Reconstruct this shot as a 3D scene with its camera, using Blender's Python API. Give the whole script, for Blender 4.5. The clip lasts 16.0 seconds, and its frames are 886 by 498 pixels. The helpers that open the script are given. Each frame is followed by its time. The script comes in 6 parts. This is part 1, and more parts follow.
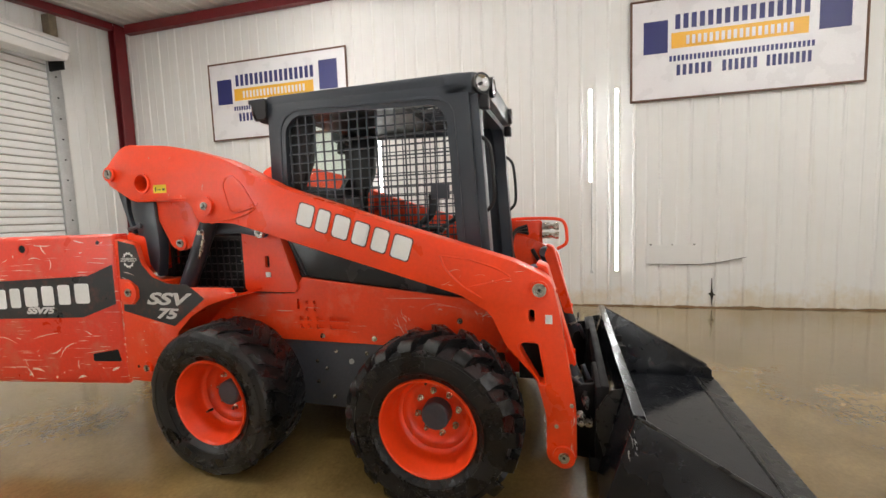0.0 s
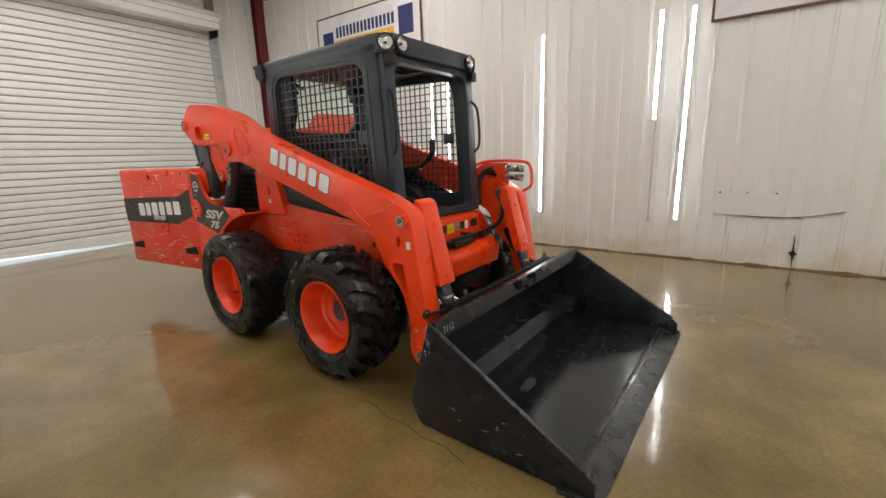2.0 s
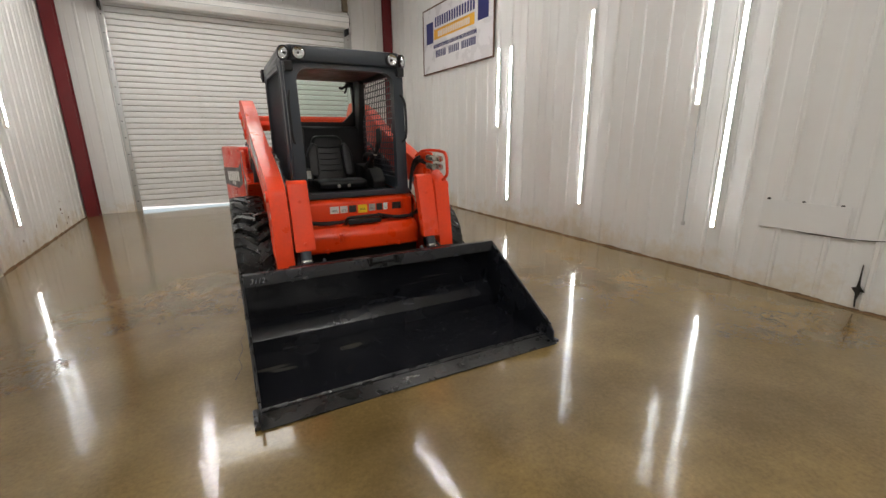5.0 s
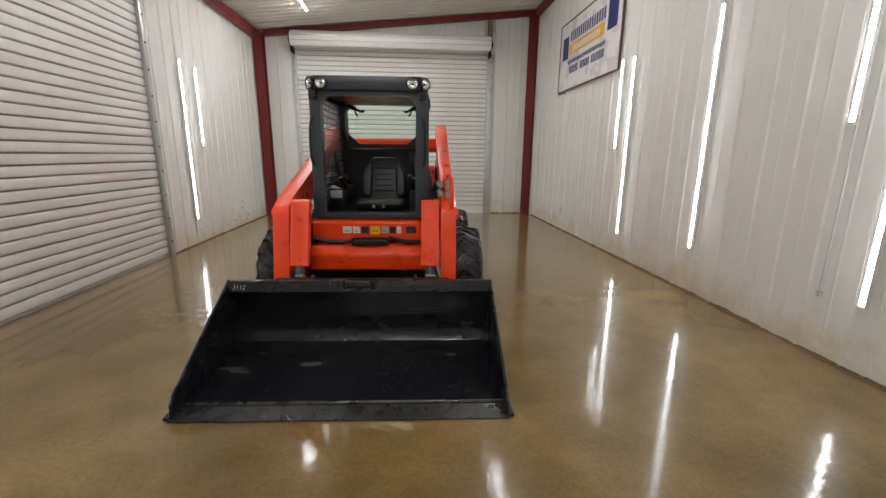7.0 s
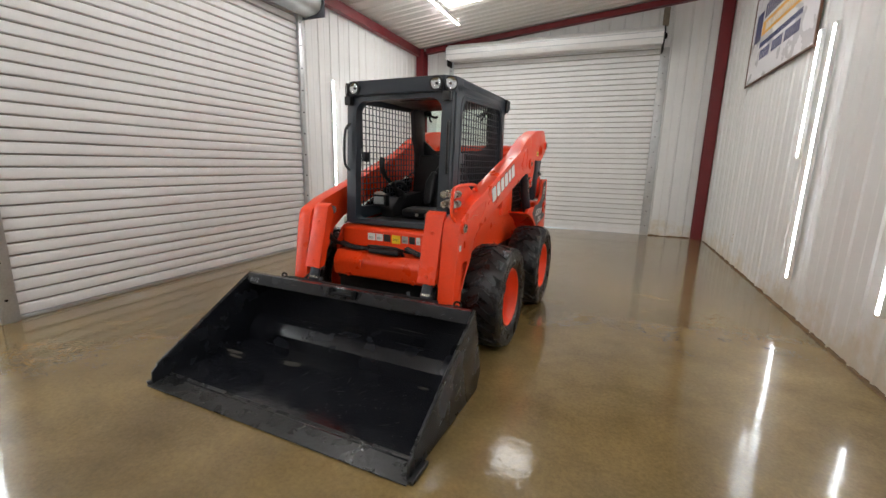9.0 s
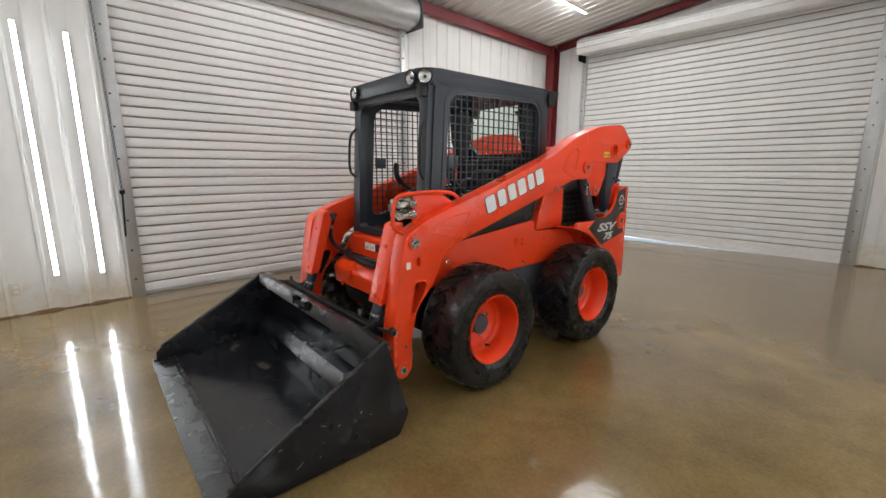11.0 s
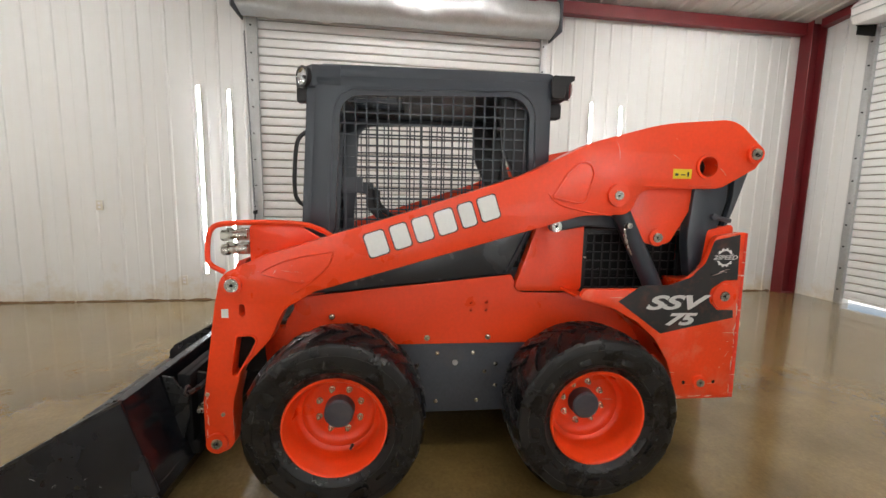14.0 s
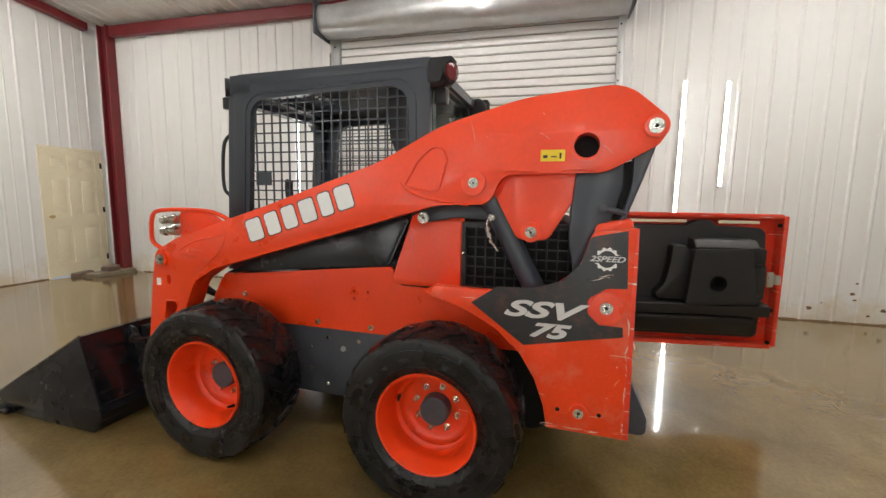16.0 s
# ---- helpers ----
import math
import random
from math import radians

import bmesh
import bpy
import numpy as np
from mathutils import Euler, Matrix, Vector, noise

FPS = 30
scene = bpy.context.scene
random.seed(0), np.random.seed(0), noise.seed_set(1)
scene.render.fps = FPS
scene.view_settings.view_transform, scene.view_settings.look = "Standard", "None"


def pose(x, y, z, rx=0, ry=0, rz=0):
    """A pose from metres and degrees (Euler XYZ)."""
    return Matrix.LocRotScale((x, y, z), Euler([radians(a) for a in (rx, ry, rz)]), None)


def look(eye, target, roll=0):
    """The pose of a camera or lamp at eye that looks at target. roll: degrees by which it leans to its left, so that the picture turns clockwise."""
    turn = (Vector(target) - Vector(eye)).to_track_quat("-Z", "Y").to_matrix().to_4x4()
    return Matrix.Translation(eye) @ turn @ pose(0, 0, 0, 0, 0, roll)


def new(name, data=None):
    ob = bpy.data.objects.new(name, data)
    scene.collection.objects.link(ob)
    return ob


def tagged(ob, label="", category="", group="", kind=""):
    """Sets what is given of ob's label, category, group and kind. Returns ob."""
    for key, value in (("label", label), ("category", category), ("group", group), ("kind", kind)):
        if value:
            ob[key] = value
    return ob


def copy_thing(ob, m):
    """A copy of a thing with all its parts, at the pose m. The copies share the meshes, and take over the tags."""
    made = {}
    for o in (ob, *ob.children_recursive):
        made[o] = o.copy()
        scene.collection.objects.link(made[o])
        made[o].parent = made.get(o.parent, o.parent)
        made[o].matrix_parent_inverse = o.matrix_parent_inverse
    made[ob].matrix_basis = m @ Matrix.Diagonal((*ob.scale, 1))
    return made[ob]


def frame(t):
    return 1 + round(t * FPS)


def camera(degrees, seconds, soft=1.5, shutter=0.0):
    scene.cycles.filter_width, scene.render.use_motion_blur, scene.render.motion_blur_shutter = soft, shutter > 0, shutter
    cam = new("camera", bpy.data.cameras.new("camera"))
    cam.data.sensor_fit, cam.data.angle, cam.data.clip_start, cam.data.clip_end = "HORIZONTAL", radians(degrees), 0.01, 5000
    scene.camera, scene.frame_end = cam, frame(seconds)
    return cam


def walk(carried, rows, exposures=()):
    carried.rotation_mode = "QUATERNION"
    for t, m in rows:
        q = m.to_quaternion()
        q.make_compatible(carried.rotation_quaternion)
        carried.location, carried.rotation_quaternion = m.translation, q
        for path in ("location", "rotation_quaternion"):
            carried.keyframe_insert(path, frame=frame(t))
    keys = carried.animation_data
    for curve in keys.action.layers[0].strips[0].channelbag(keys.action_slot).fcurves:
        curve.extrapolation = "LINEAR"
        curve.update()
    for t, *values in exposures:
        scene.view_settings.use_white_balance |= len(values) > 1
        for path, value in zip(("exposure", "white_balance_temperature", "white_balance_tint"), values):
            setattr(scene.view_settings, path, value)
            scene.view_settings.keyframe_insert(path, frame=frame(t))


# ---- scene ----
import mathutils
import mathutils.geometry
cam = camera(93.9, 16.0)
PATH = [
    (0, (-2.543, -1.064, 1.322), (-0.613, -0.571, 1.143), -2.1),
    (0.5, (-2.524, -1.376, 1.312), (-0.663, -0.675, 1.1), -2.0),
    (1, (-2.49, -1.704, 1.298), (-0.718, -0.818, 1.022), -1.9),
    (1.5, (-2.404, -2.068, 1.301), (-0.726, -1.041, 0.942), -1.9),
    (2, (-2.384, -2.456, 1.307), (-0.79, -1.332, 0.864), -1.8),
    (2.5, (-2.29, -2.793, 1.308), (-0.763, -1.6, 0.815), -1.8),
    (3, (-2.174, -3.153, 1.346), (-0.707, -1.897, 0.827), -1.6),
    (3.5, (-2.026, -3.468, 1.339), (-0.643, -2.119, 0.821), -1.3),
    (3.7, (-1.95, -3.565, 1.345), (-0.61, -2.178, 0.818), -1.2),
    (5.8, (-0.544, -4.233, 1.355), (0.111, -2.409, 0.86), -0.1),
    (6, (-0.437, -4.248, 1.363), (0.14, -2.397, 0.872), -0.0),
    (6.5, (-0.097, -4.223, 1.389), (0.278, -2.315, 0.922), 0.3),
    (7, (0.286, -4.219, 1.406), (0.443, -2.275, 0.963), 0.5),
    (7.5, (0.602, -4.115, 1.399), (0.542, -2.161, 0.975), 0.7),
    (8, (0.95, -3.956, 1.403), (0.665, -2.02, 0.992), 0.9),
    (8.5, (1.271, -3.814, 1.419), (0.759, -1.924, 1.014), 1.1),
    (9, (1.538, -3.642, 1.387), (0.798, -1.829, 0.983), 1.2),
    (9.5, (1.885, -3.476, 1.397), (0.933, -1.764, 0.992), 1.2),
    (10, (2.113, -3.23, 1.37), (0.975, -1.634, 0.972), 1.2),
    (10.2, (2.192, -3.112, 1.381), (0.989, -1.564, 0.984), 1.2),
    (12.3, (2.573, -1.533, 1.379), (0.894, -0.502, 1.041), 0.4),
    (12.5, (2.549, -1.388, 1.386), (0.841, -0.403, 1.047), 1.1),
    (13, (2.542, -1.056, 1.392), (0.734, -0.259, 1.081), 1.0),
    (13.5, (2.565, -0.751, 1.405), (0.666, -0.188, 1.125), 1.1),
    (14, (2.563, -0.429, 1.377), (0.601, -0.132, 1.128), 1.1),
    (14.5, (2.587, -0.046, 1.374), (0.602, -0.013, 1.134), 1.1),
    (15, (2.545, 0.272, 1.33), (0.568, 0.083, 1.098), 1.1),
    (15.5, (2.486, 0.623, 1.326), (0.533, 0.265, 1.092), 1.1),
    (16, (2.472, 1.009, 1.334), (0.549, 0.519, 1.09), 0.9),
]
walk(cam, [(t, look(eye, target, roll)) for t, eye, target, roll in PATH],
     [(0, 0.32, 6700, 10), (1, 0.15, 6790, 10), (2, 0.02, 6850, 10), (3.5, -0.05, 6770, 10), (6, -0.24, 6650, 10), (7.5, -0.16, 6550, 10), (8.5, -0.04, 6470, 10),
      (9.5, -0.03, 6370, 10), (10, -0.03, 6350, 10), (12.5, -0.02, 6440, 10), (13, -0.06, 6450, 10), (13.5, 0.02, 6520, 10), (14.5, 0.14, 6730, 10), (15.5, 0.13, 6840, 10), (16, 0.04, 6770, 10)])

# ---- light ----
world = bpy.data.worlds.new("sky")
scene.world = world
world.use_nodes = True
wn = world.node_tree.nodes
sky = wn.new("ShaderNodeTexSky")
sky.sky_type, sky.sun_disc = "NISHITA", False
sky.sun_elevation, sky.sun_rotation = radians(50), radians(20)
world.node_tree.links.new(sky.outputs[0], wn["Background"].inputs[0])
wn["Background"].inputs[1].default_value = 0.15
sun = new("sun", bpy.data.lights.new("sun", "SUN"))
sun.data.energy, sun.data.angle, sun.data.color = 5.0, radians(0.5), (1, 0.95, 0.88)
sun.matrix_world = pose(0, 0, 20, -40, 0, -20)

TUBE_GLOW = 31.0        # LED tubes on the walls
DIM_GLOW = 52.0         # one tube under the roof, set dimmer
ROOF_GLOW = 118.0        # stronger LED tubes under the roof, three of them added unseen
SKYLIGHT_GLOW = 8.5     # daylight through the frosted roof sheet


# ---- materials ----
def mat(name, color, rough=0.5, metal=0.0, noise=0.12, scale=6.0, fine=60.0, bump=0.0, bump_scale=80.0,
        dirt=None, dirt_amount=0.0, dirt_scale=3.0, rough_var=0.1, coat=0.0, object_random=0.0, scratch=None, scratch_at=0.66, streak=None, spec=0.5, splash=None):
    m = bpy.data.materials.new(name)
    m.use_nodes = True
    nt = m.node_tree
    n, l = nt.nodes, nt.links
    b = n["Principled BSDF"]
    b.inputs["Metallic"].default_value = metal
    b.inputs["Specular IOR Level"].default_value = spec
    b.inputs["Coat Weight"].default_value = coat
    b.inputs["Coat Roughness"].default_value = 0.1
    tc = n.new("ShaderNodeTexCoord")
    big = n.new("ShaderNodeTexNoise")
    big.inputs["Scale"].default_value, big.inputs["Detail"].default_value = scale, 5
    small = n.new("ShaderNodeTexNoise")
    small.inputs["Scale"].default_value, small.inputs["Detail"].default_value = fine, 3
    for t in (big, small):
        l.new(tc.outputs["Object"], t.inputs["Vector"])
    mixed = n.new("ShaderNodeMath")
    mixed.operation = "ADD"
    l.new(big.outputs["Fac"], mixed.inputs[0])
    l.new(small.outputs["Fac"], mixed.inputs[1])
    ramp = n.new("ShaderNodeMapRange")
    ramp.inputs["From Min"].default_value, ramp.inputs["From Max"].default_value = 0.6, 1.4
    ramp.inputs["To Min"].default_value, ramp.inputs["To Max"].default_value = 1 - noise, 1 + noise
    l.new(mixed.outputs[0], ramp.inputs["Value"])
    tint = n.new("ShaderNodeMix")
    tint.data_type, tint.blend_type = "RGBA", "MULTIPLY"
    tint.inputs["Factor"].default_value = 1
    tint.inputs["A"].default_value = (*color, 1)
    l.new(ramp.outputs[0], tint.inputs["B"])
    out = tint.outputs["Result"]
    if object_random:
        info = n.new("ShaderNodeObjectInfo")
        orr = n.new("ShaderNodeMapRange")
        orr.inputs["To Min"].default_value, orr.inputs["To Max"].default_value = 1 - object_random, 1 + object_random
        l.new(info.outputs["Random"], orr.inputs["Value"])
        vary = n.new("ShaderNodeMix")
        vary.data_type, vary.blend_type = "RGBA", "MULTIPLY"
        vary.inputs["Factor"].default_value = 1
        l.new(out, vary.inputs["A"])
        l.new(orr.outputs[0], vary.inputs["B"])
        out = vary.outputs["Result"]
    if dirt:
        dn = n.new("ShaderNodeTexNoise")
        dn.inputs["Scale"].default_value, dn.inputs["Detail"].default_value, dn.inputs["Roughness"].default_value = dirt_scale, 9, 0.7
        l.new(tc.outputs["Object"], dn.inputs["Vector"])
        dr = n.new("ShaderNodeMapRange")
        dr.inputs["From Min"].default_value, dr.inputs["From Max"].default_value = 0.52, 0.72
        dr.inputs["To Max"].default_value = dirt_amount
        l.new(dn.outputs["Fac"], dr.inputs["Value"])
        dm = n.new("ShaderNodeMix")
        dm.data_type = "RGBA"
        dm.inputs["B"].default_value = (*dirt, 1)
        l.new(dr.outputs[0], dm.inputs["Factor"])
        l.new(out, dm.inputs["A"])
        out = dm.outputs["Result"]
    if scratch:
        # long thin scratches in two directions, through to the primer
        total = None
        for turn, stretch in ((0.35, (1, 3, 60)), (-1.0, (1, 2.2, 45))):
            mp = n.new("ShaderNodeMapping")
            mp.inputs["Rotation"].default_value = (turn, 0, 0)
            mp.inputs["Scale"].default_value = stretch
            l.new(tc.outputs["Object"], mp.inputs["Vector"])
            sn = n.new("ShaderNodeTexNoise")
            sn.inputs["Scale"].default_value, sn.inputs["Detail"].default_value = 1.6, 3
            l.new(mp.outputs[0], sn.inputs["Vector"])
            sr = n.new("ShaderNodeMapRange")
            sr.inputs["From Min"].default_value, sr.inputs["From Max"].default_value = scratch_at, scratch_at + 0.04
            l.new(sn.outputs["Fac"], sr.inputs["Value"])
            if total is None:
                total = sr.outputs[0]
            else:
                mx = n.new("ShaderNodeMath")
                mx.operation = "MAXIMUM"
                l.new(total, mx.inputs[0])
                l.new(sr.outputs[0], mx.inputs[1])
                total = mx.outputs[0]
        sm = n.new("ShaderNodeMix")
        sm.data_type = "RGBA"
        sm.inputs["B"].default_value = (*scratch, 1)
        l.new(total, sm.inputs["Factor"])
        l.new(out, sm.inputs["A"])
        out = sm.outputs["Result"]
    if streak:
        # long upright run marks
        mp = n.new("ShaderNodeMapping")
        mp.inputs["Scale"].default_value = (9, 9, 0.55)
        l.new(tc.outputs["Object"], mp.inputs["Vector"])
        kn = n.new("ShaderNodeTexNoise")
        kn.inputs["Scale"].default_value, kn.inputs["Detail"].default_value = 1.3, 5
        l.new(mp.outputs[0], kn.inputs["Vector"])
        kr = n.new("ShaderNodeMapRange")
        kr.inputs["From Min"].default_value, kr.inputs["From Max"].default_value, kr.inputs["To Max"].default_value = 0.53, 0.78, 0.17
        l.new(kn.outputs["Fac"], kr.inputs["Value"])
        km = n.new("ShaderNodeMix")
        km.data_type = "RGBA"
        km.inputs["B"].default_value = (*streak, 1)
        l.new(kr.outputs[0], km.inputs["Factor"])
        l.new(out, km.inputs["A"])
        out = km.outputs["Result"]
    if splash:
        # mud splashed up from the floor, ragged at its upper edge
        sx = n.new("ShaderNodeSeparateXYZ")
        l.new(tc.outputs["Object"], sx.inputs[0])
        hn = n.new("ShaderNodeTexNoise")
        hn.inputs["Scale"].default_value, hn.inputs["Detail"].default_value, hn.inputs["Roughness"].default_value = 2.6, 8, 0.72
        l.new(tc.outputs["Object"], hn.inputs["Vector"])
        reach = n.new("ShaderNodeMapRange")
        reach.inputs["From Min"].default_value, reach.inputs["From Max"].default_value = 0.0, 0.75
        reach.inputs["To Min"].default_value, reach.inputs["To Max"].default_value = 0.20, -0.30
        l.new(sx.outputs["Z"], reach.inputs["Value"])
        ha = n.new("ShaderNodeMath")
        ha.operation = "ADD"
        l.new(hn.outputs["Fac"], ha.inputs[0])
        l.new(reach.outputs[0], ha.inputs[1])
        hr = n.new("ShaderNodeMapRange")
        hr.inputs["From Min"].default_value, hr.inputs["From Max"].default_value, hr.inputs["To Max"].default_value = 0.50, 0.72, 0.55
        l.new(ha.outputs[0], hr.inputs["Value"])
        hm = n.new("ShaderNodeMix")
        hm.data_type = "RGBA"
        hm.inputs["B"].default_value = (*splash, 1)
        l.new(hr.outputs[0], hm.inputs["Factor"])
        l.new(out, hm.inputs["A"])
        out = hm.outputs["Result"]
    l.new(out, b.inputs["Base Color"])
    rr = n.new("ShaderNodeMapRange")
    rr.inputs["From Min"].default_value, rr.inputs["From Max"].default_value = 0.3, 0.7
    rr.inputs["To Min"].default_value, rr.inputs["To Max"].default_value = max(0.02, rough - rough_var), min(1, rough + rough_var)
    l.new(big.outputs["Fac"], rr.inputs["Value"])
    l.new(rr.outputs[0], b.inputs["Roughness"])
    if bump:
        bn = n.new("ShaderNodeTexNoise")
        bn.inputs["Scale"].default_value, bn.inputs["Detail"].default_value = bump_scale, 4
        l.new(tc.outputs["Object"], bn.inputs["Vector"])
        bp = n.new("ShaderNodeBump")
        bp.inputs["Strength"].default_value, bp.inputs["Distance"].default_value = bump, 0.01
        l.new(bn.outputs["Fac"], bp.inputs["Height"])
        l.new(bp.outputs[0], b.inputs["Normal"])
    return m


def glow(name, color, strength):
    m = bpy.data.materials.new(name)
    m.use_nodes = True
    b = m.node_tree.nodes["Principled BSDF"]
    b.inputs["Base Color"].default_value = (0.8, 0.8, 0.8, 1)
    b.inputs["Emission Color"].default_value = (*color, 1)
    b.inputs["Emission Strength"].default_value = strength
    return m


def glass(name, color):
    m = bpy.data.materials.new(name)
    m.use_nodes = True
    b = m.node_tree.nodes["Principled BSDF"]
    b.inputs["Base Color"].default_value = (*color, 1)
    b.inputs["Transmission Weight"].default_value = 1
    b.inputs["Roughness"].default_value = 0.02
    b.inputs["IOR"].default_value = 1.1
    return m


ORANGE = mat("orange_paint", (0.90, 0.060, 0.009), 0.34, noise=0.07, scale=4, dirt=(0.55, 0.10, 0.05), dirt_amount=0.15, dirt_scale=9, coat=0.13)
SCUFFED = mat("scuffed_orange_paint", (0.78, 0.045, 0.016), 0.36, noise=0.10, scale=5, dirt=(0.62, 0.22, 0.14), dirt_amount=0.5, dirt_scale=6, coat=0.15, scratch=(0.85, 0.68, 0.60), scratch_at=0.67)
GREY = mat("charcoal_paint", (0.036, 0.044, 0.056), 0.31, noise=0.06, scale=3, fine=120, bump=0.05, bump_scale=300, rough_var=0.025)
FRAME_GREY = mat("chassis_grey", (0.060, 0.065, 0.078), 0.45, noise=0.2, scale=7, dirt=(0.10, 0.085, 0.065), dirt_amount=0.5, dirt_scale=5)
PLASTIC = mat("black_plastic", (0.015, 0.015, 0.016), 0.40, noise=0.15, fine=150, bump=0.06, bump_scale=400, spec=0.36)
LINER = mat("moulded_liner", (0.014, 0.0135, 0.014), 0.50, noise=0.2, fine=90, bump=0.1, bump_scale=150)
SEAT = mat("black_vinyl", (0.007, 0.007, 0.008), 0.38, noise=0.15, fine=200, bump=0.1, bump_scale=250)
GLOSS_BLACK = mat("gloss_black_plastic", (0.018, 0.020, 0.024), 0.26, noise=0.1, rough_var=0.04)
SCUFF = mat("bare_primer_scuff", (0.80, 0.62, 0.54), 0.6, noise=0.3, scale=30)
DARK = mat("engine_black", (0.010, 0.010, 0.0105), 0.6, noise=0.3, scale=9, spec=0.15)
STEEL_BLACK = mat("bucket_black_paint", (0.0095, 0.0105, 0.0140), 0.24, noise=0.25, scale=5, dirt=(0.036, 0.033, 0.03), dirt_amount=0.10, dirt_scale=12, spec=0.45,
                  bump=0.05, bump_scale=20, rough_var=0.12)
WORN_STEEL = mat("worn_black_steel", (0.020, 0.020, 0.020), 0.30, metal=0.2, noise=0.4, scale=12, dirt=(0.06, 0.056, 0.05), dirt_amount=0.25, dirt_scale=18, bump=0.2, bump_scale=40)
BOLT = mat("bright_bolt_steel", (0.62, 0.58, 0.50), 0.24, metal=1.0, noise=0.3, scale=40)
SCRAPED = mat("scraped_bucket_floor", (0.0090, 0.0098, 0.0130), 0.155, noise=0.3, scale=6, dirt=(0.05, 0.049, 0.048), dirt_amount=0.2, dirt_scale=13,
              bump=0.10, bump_scale=22, rough_var=0.07, scratch=(0.06, 0.057, 0.05), scratch_at=0.68)
WORN_ORANGE = mat("worn_orange_paint", (0.88, 0.060, 0.009), 0.38, noise=0.08, scale=4, dirt=(0.80, 0.30, 0.20), dirt_amount=0.45, dirt_scale=7, coat=0.12, scratch=(0.80, 0.50, 0.40), scratch_at=0.70)
CHALK = mat("white_chalk", (0.45, 0.45, 0.45), 0.9, noise=0.35, scale=40)
STEEL = mat("zinc_steel", (0.54, 0.50, 0.43), 0.34, metal=0.6, noise=0.2)
PIN_STEEL = mat("dull_pin_steel", (0.44, 0.42, 0.37), 0.28, metal=0.9, noise=0.25, scale=30)
CHROME = mat("chromed_rod", (0.75, 0.75, 0.75), 0.12, metal=1.0, noise=0.05)
PALE_MARK = mat("pale_vinyl", (0.64, 0.63, 0.61), 0.45, noise=0.08, dirt=(0.35, 0.30, 0.26), dirt_amount=0.3, dirt_scale=30)
WHITE_MARK = mat("white_vinyl", (0.82, 0.82, 0.80), 0.4, noise=0.05)
BLACK_MARK = mat("black_vinyl_sticker", (0.022, 0.022, 0.023), 0.35, noise=0.1, dirt=(0.3, 0.08, 0.04), dirt_amount=0.25, dirt_scale=13)
YELLOW = mat("yellow_vinyl", (0.85, 0.60, 0.02), 0.4, noise=0.06)
RED_LENS = mat("red_lens", (0.15, 0.005, 0.010), 0.12, noise=0.05, coat=0.6)
LENS = mat("lamp_lens", (0.66, 0.68, 0.70), 0.14, metal=0.85, noise=0.15, fine=90)
WALL = mat("white_wall_sheet", (0.75, 0.75, 0.735), 0.58, noise=0.02, scale=1.2, fine=9, object_random=0.012, streak=(0.66, 0.60, 0.47), rough_var=0.05, spec=0.26, splash=(0.56, 0.45, 0.27))
ROOF = mat("white_roof_sheet", (0.68, 0.665, 0.625), 0.45, noise=0.06, scale=2)
# dark tone that puts shade and dirt into the slat joints
JOINT_SHADE = mat("grimy_hinge_steel", (0.36, 0.33, 0.29), 0.6, noise=0.4, scale=3, fine=30)
CURTAIN = mat("white_door_curtain", (0.80, 0.795, 0.78), 0.46, noise=0.03, scale=2.5, dirt=(0.38, 0.32, 0.24), dirt_amount=0.16, dirt_scale=6, object_random=0.02)
GALV = mat("galvanised_steel", (0.52, 0.53, 0.53), 0.38, metal=0.65, noise=0.15, scale=8)
MAROON = mat("maroon_steel", (0.16, 0.012, 0.016), 0.42, noise=0.15, scale=4, dirt=(0.09, 0.02, 0.02), dirt_amount=0.4)
CREAM = mat("cream_door_paint", (0.78, 0.71, 0.53), 0.42, noise=0.06, scale=3, dirt=(0.50, 0.38, 0.20), dirt_amount=0.25, dirt_scale=2.2)
WOOD = mat("weathered_wood", (0.20, 0.16, 0.11), 0.8, noise=0.35, scale=12, bump=0.4, bump_scale=40)
BRICK = mat("old_block", (0.16, 0.11, 0.085), 0.85, noise=0.3, scale=14, bump=0.5, bump_scale=70)
NAVY = mat("navy_print", (0.018, 0.022, 0.13), 0.4, noise=0.08)
GOLD = mat("gold_print", (0.80, 0.42, 0.03), 0.4, noise=0.06)
BANNER = mat("white_banner", (0.74, 0.73, 0.75), 0.3, noise=0.05, scale=3)
BROWN = mat("brown_frame", (0.12, 0.055, 0.03), 0.5, noise=0.2)
MUD = mat("dried_mud", (0.16, 0.095, 0.045), 0.8, noise=0.35, scale=14, bump=0.5, bump_scale=60)
SLIT = mat("dark_gap", (0.02, 0.016, 0.012), 0.9, noise=0.2)
TUBE = glow("led_tube", (0.93, 0.985, 1.0), TUBE_GLOW)
ROOF_TUBE = glow("led_tube_bright", (1.0, 0.985, 0.97), ROOF_GLOW)
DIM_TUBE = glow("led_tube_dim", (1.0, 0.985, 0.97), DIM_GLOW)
SKYSHEET = glow("frosted_roof_sheet", (1.0, 0.99, 0.96), SKYLIGHT_GLOW)
GLASS = glass("green_tinted_glass", (0.80, 0.93, 0.86))
YARD = mat("yard_concrete", (0.76, 0.75, 0.73), 0.9, noise=0.15)


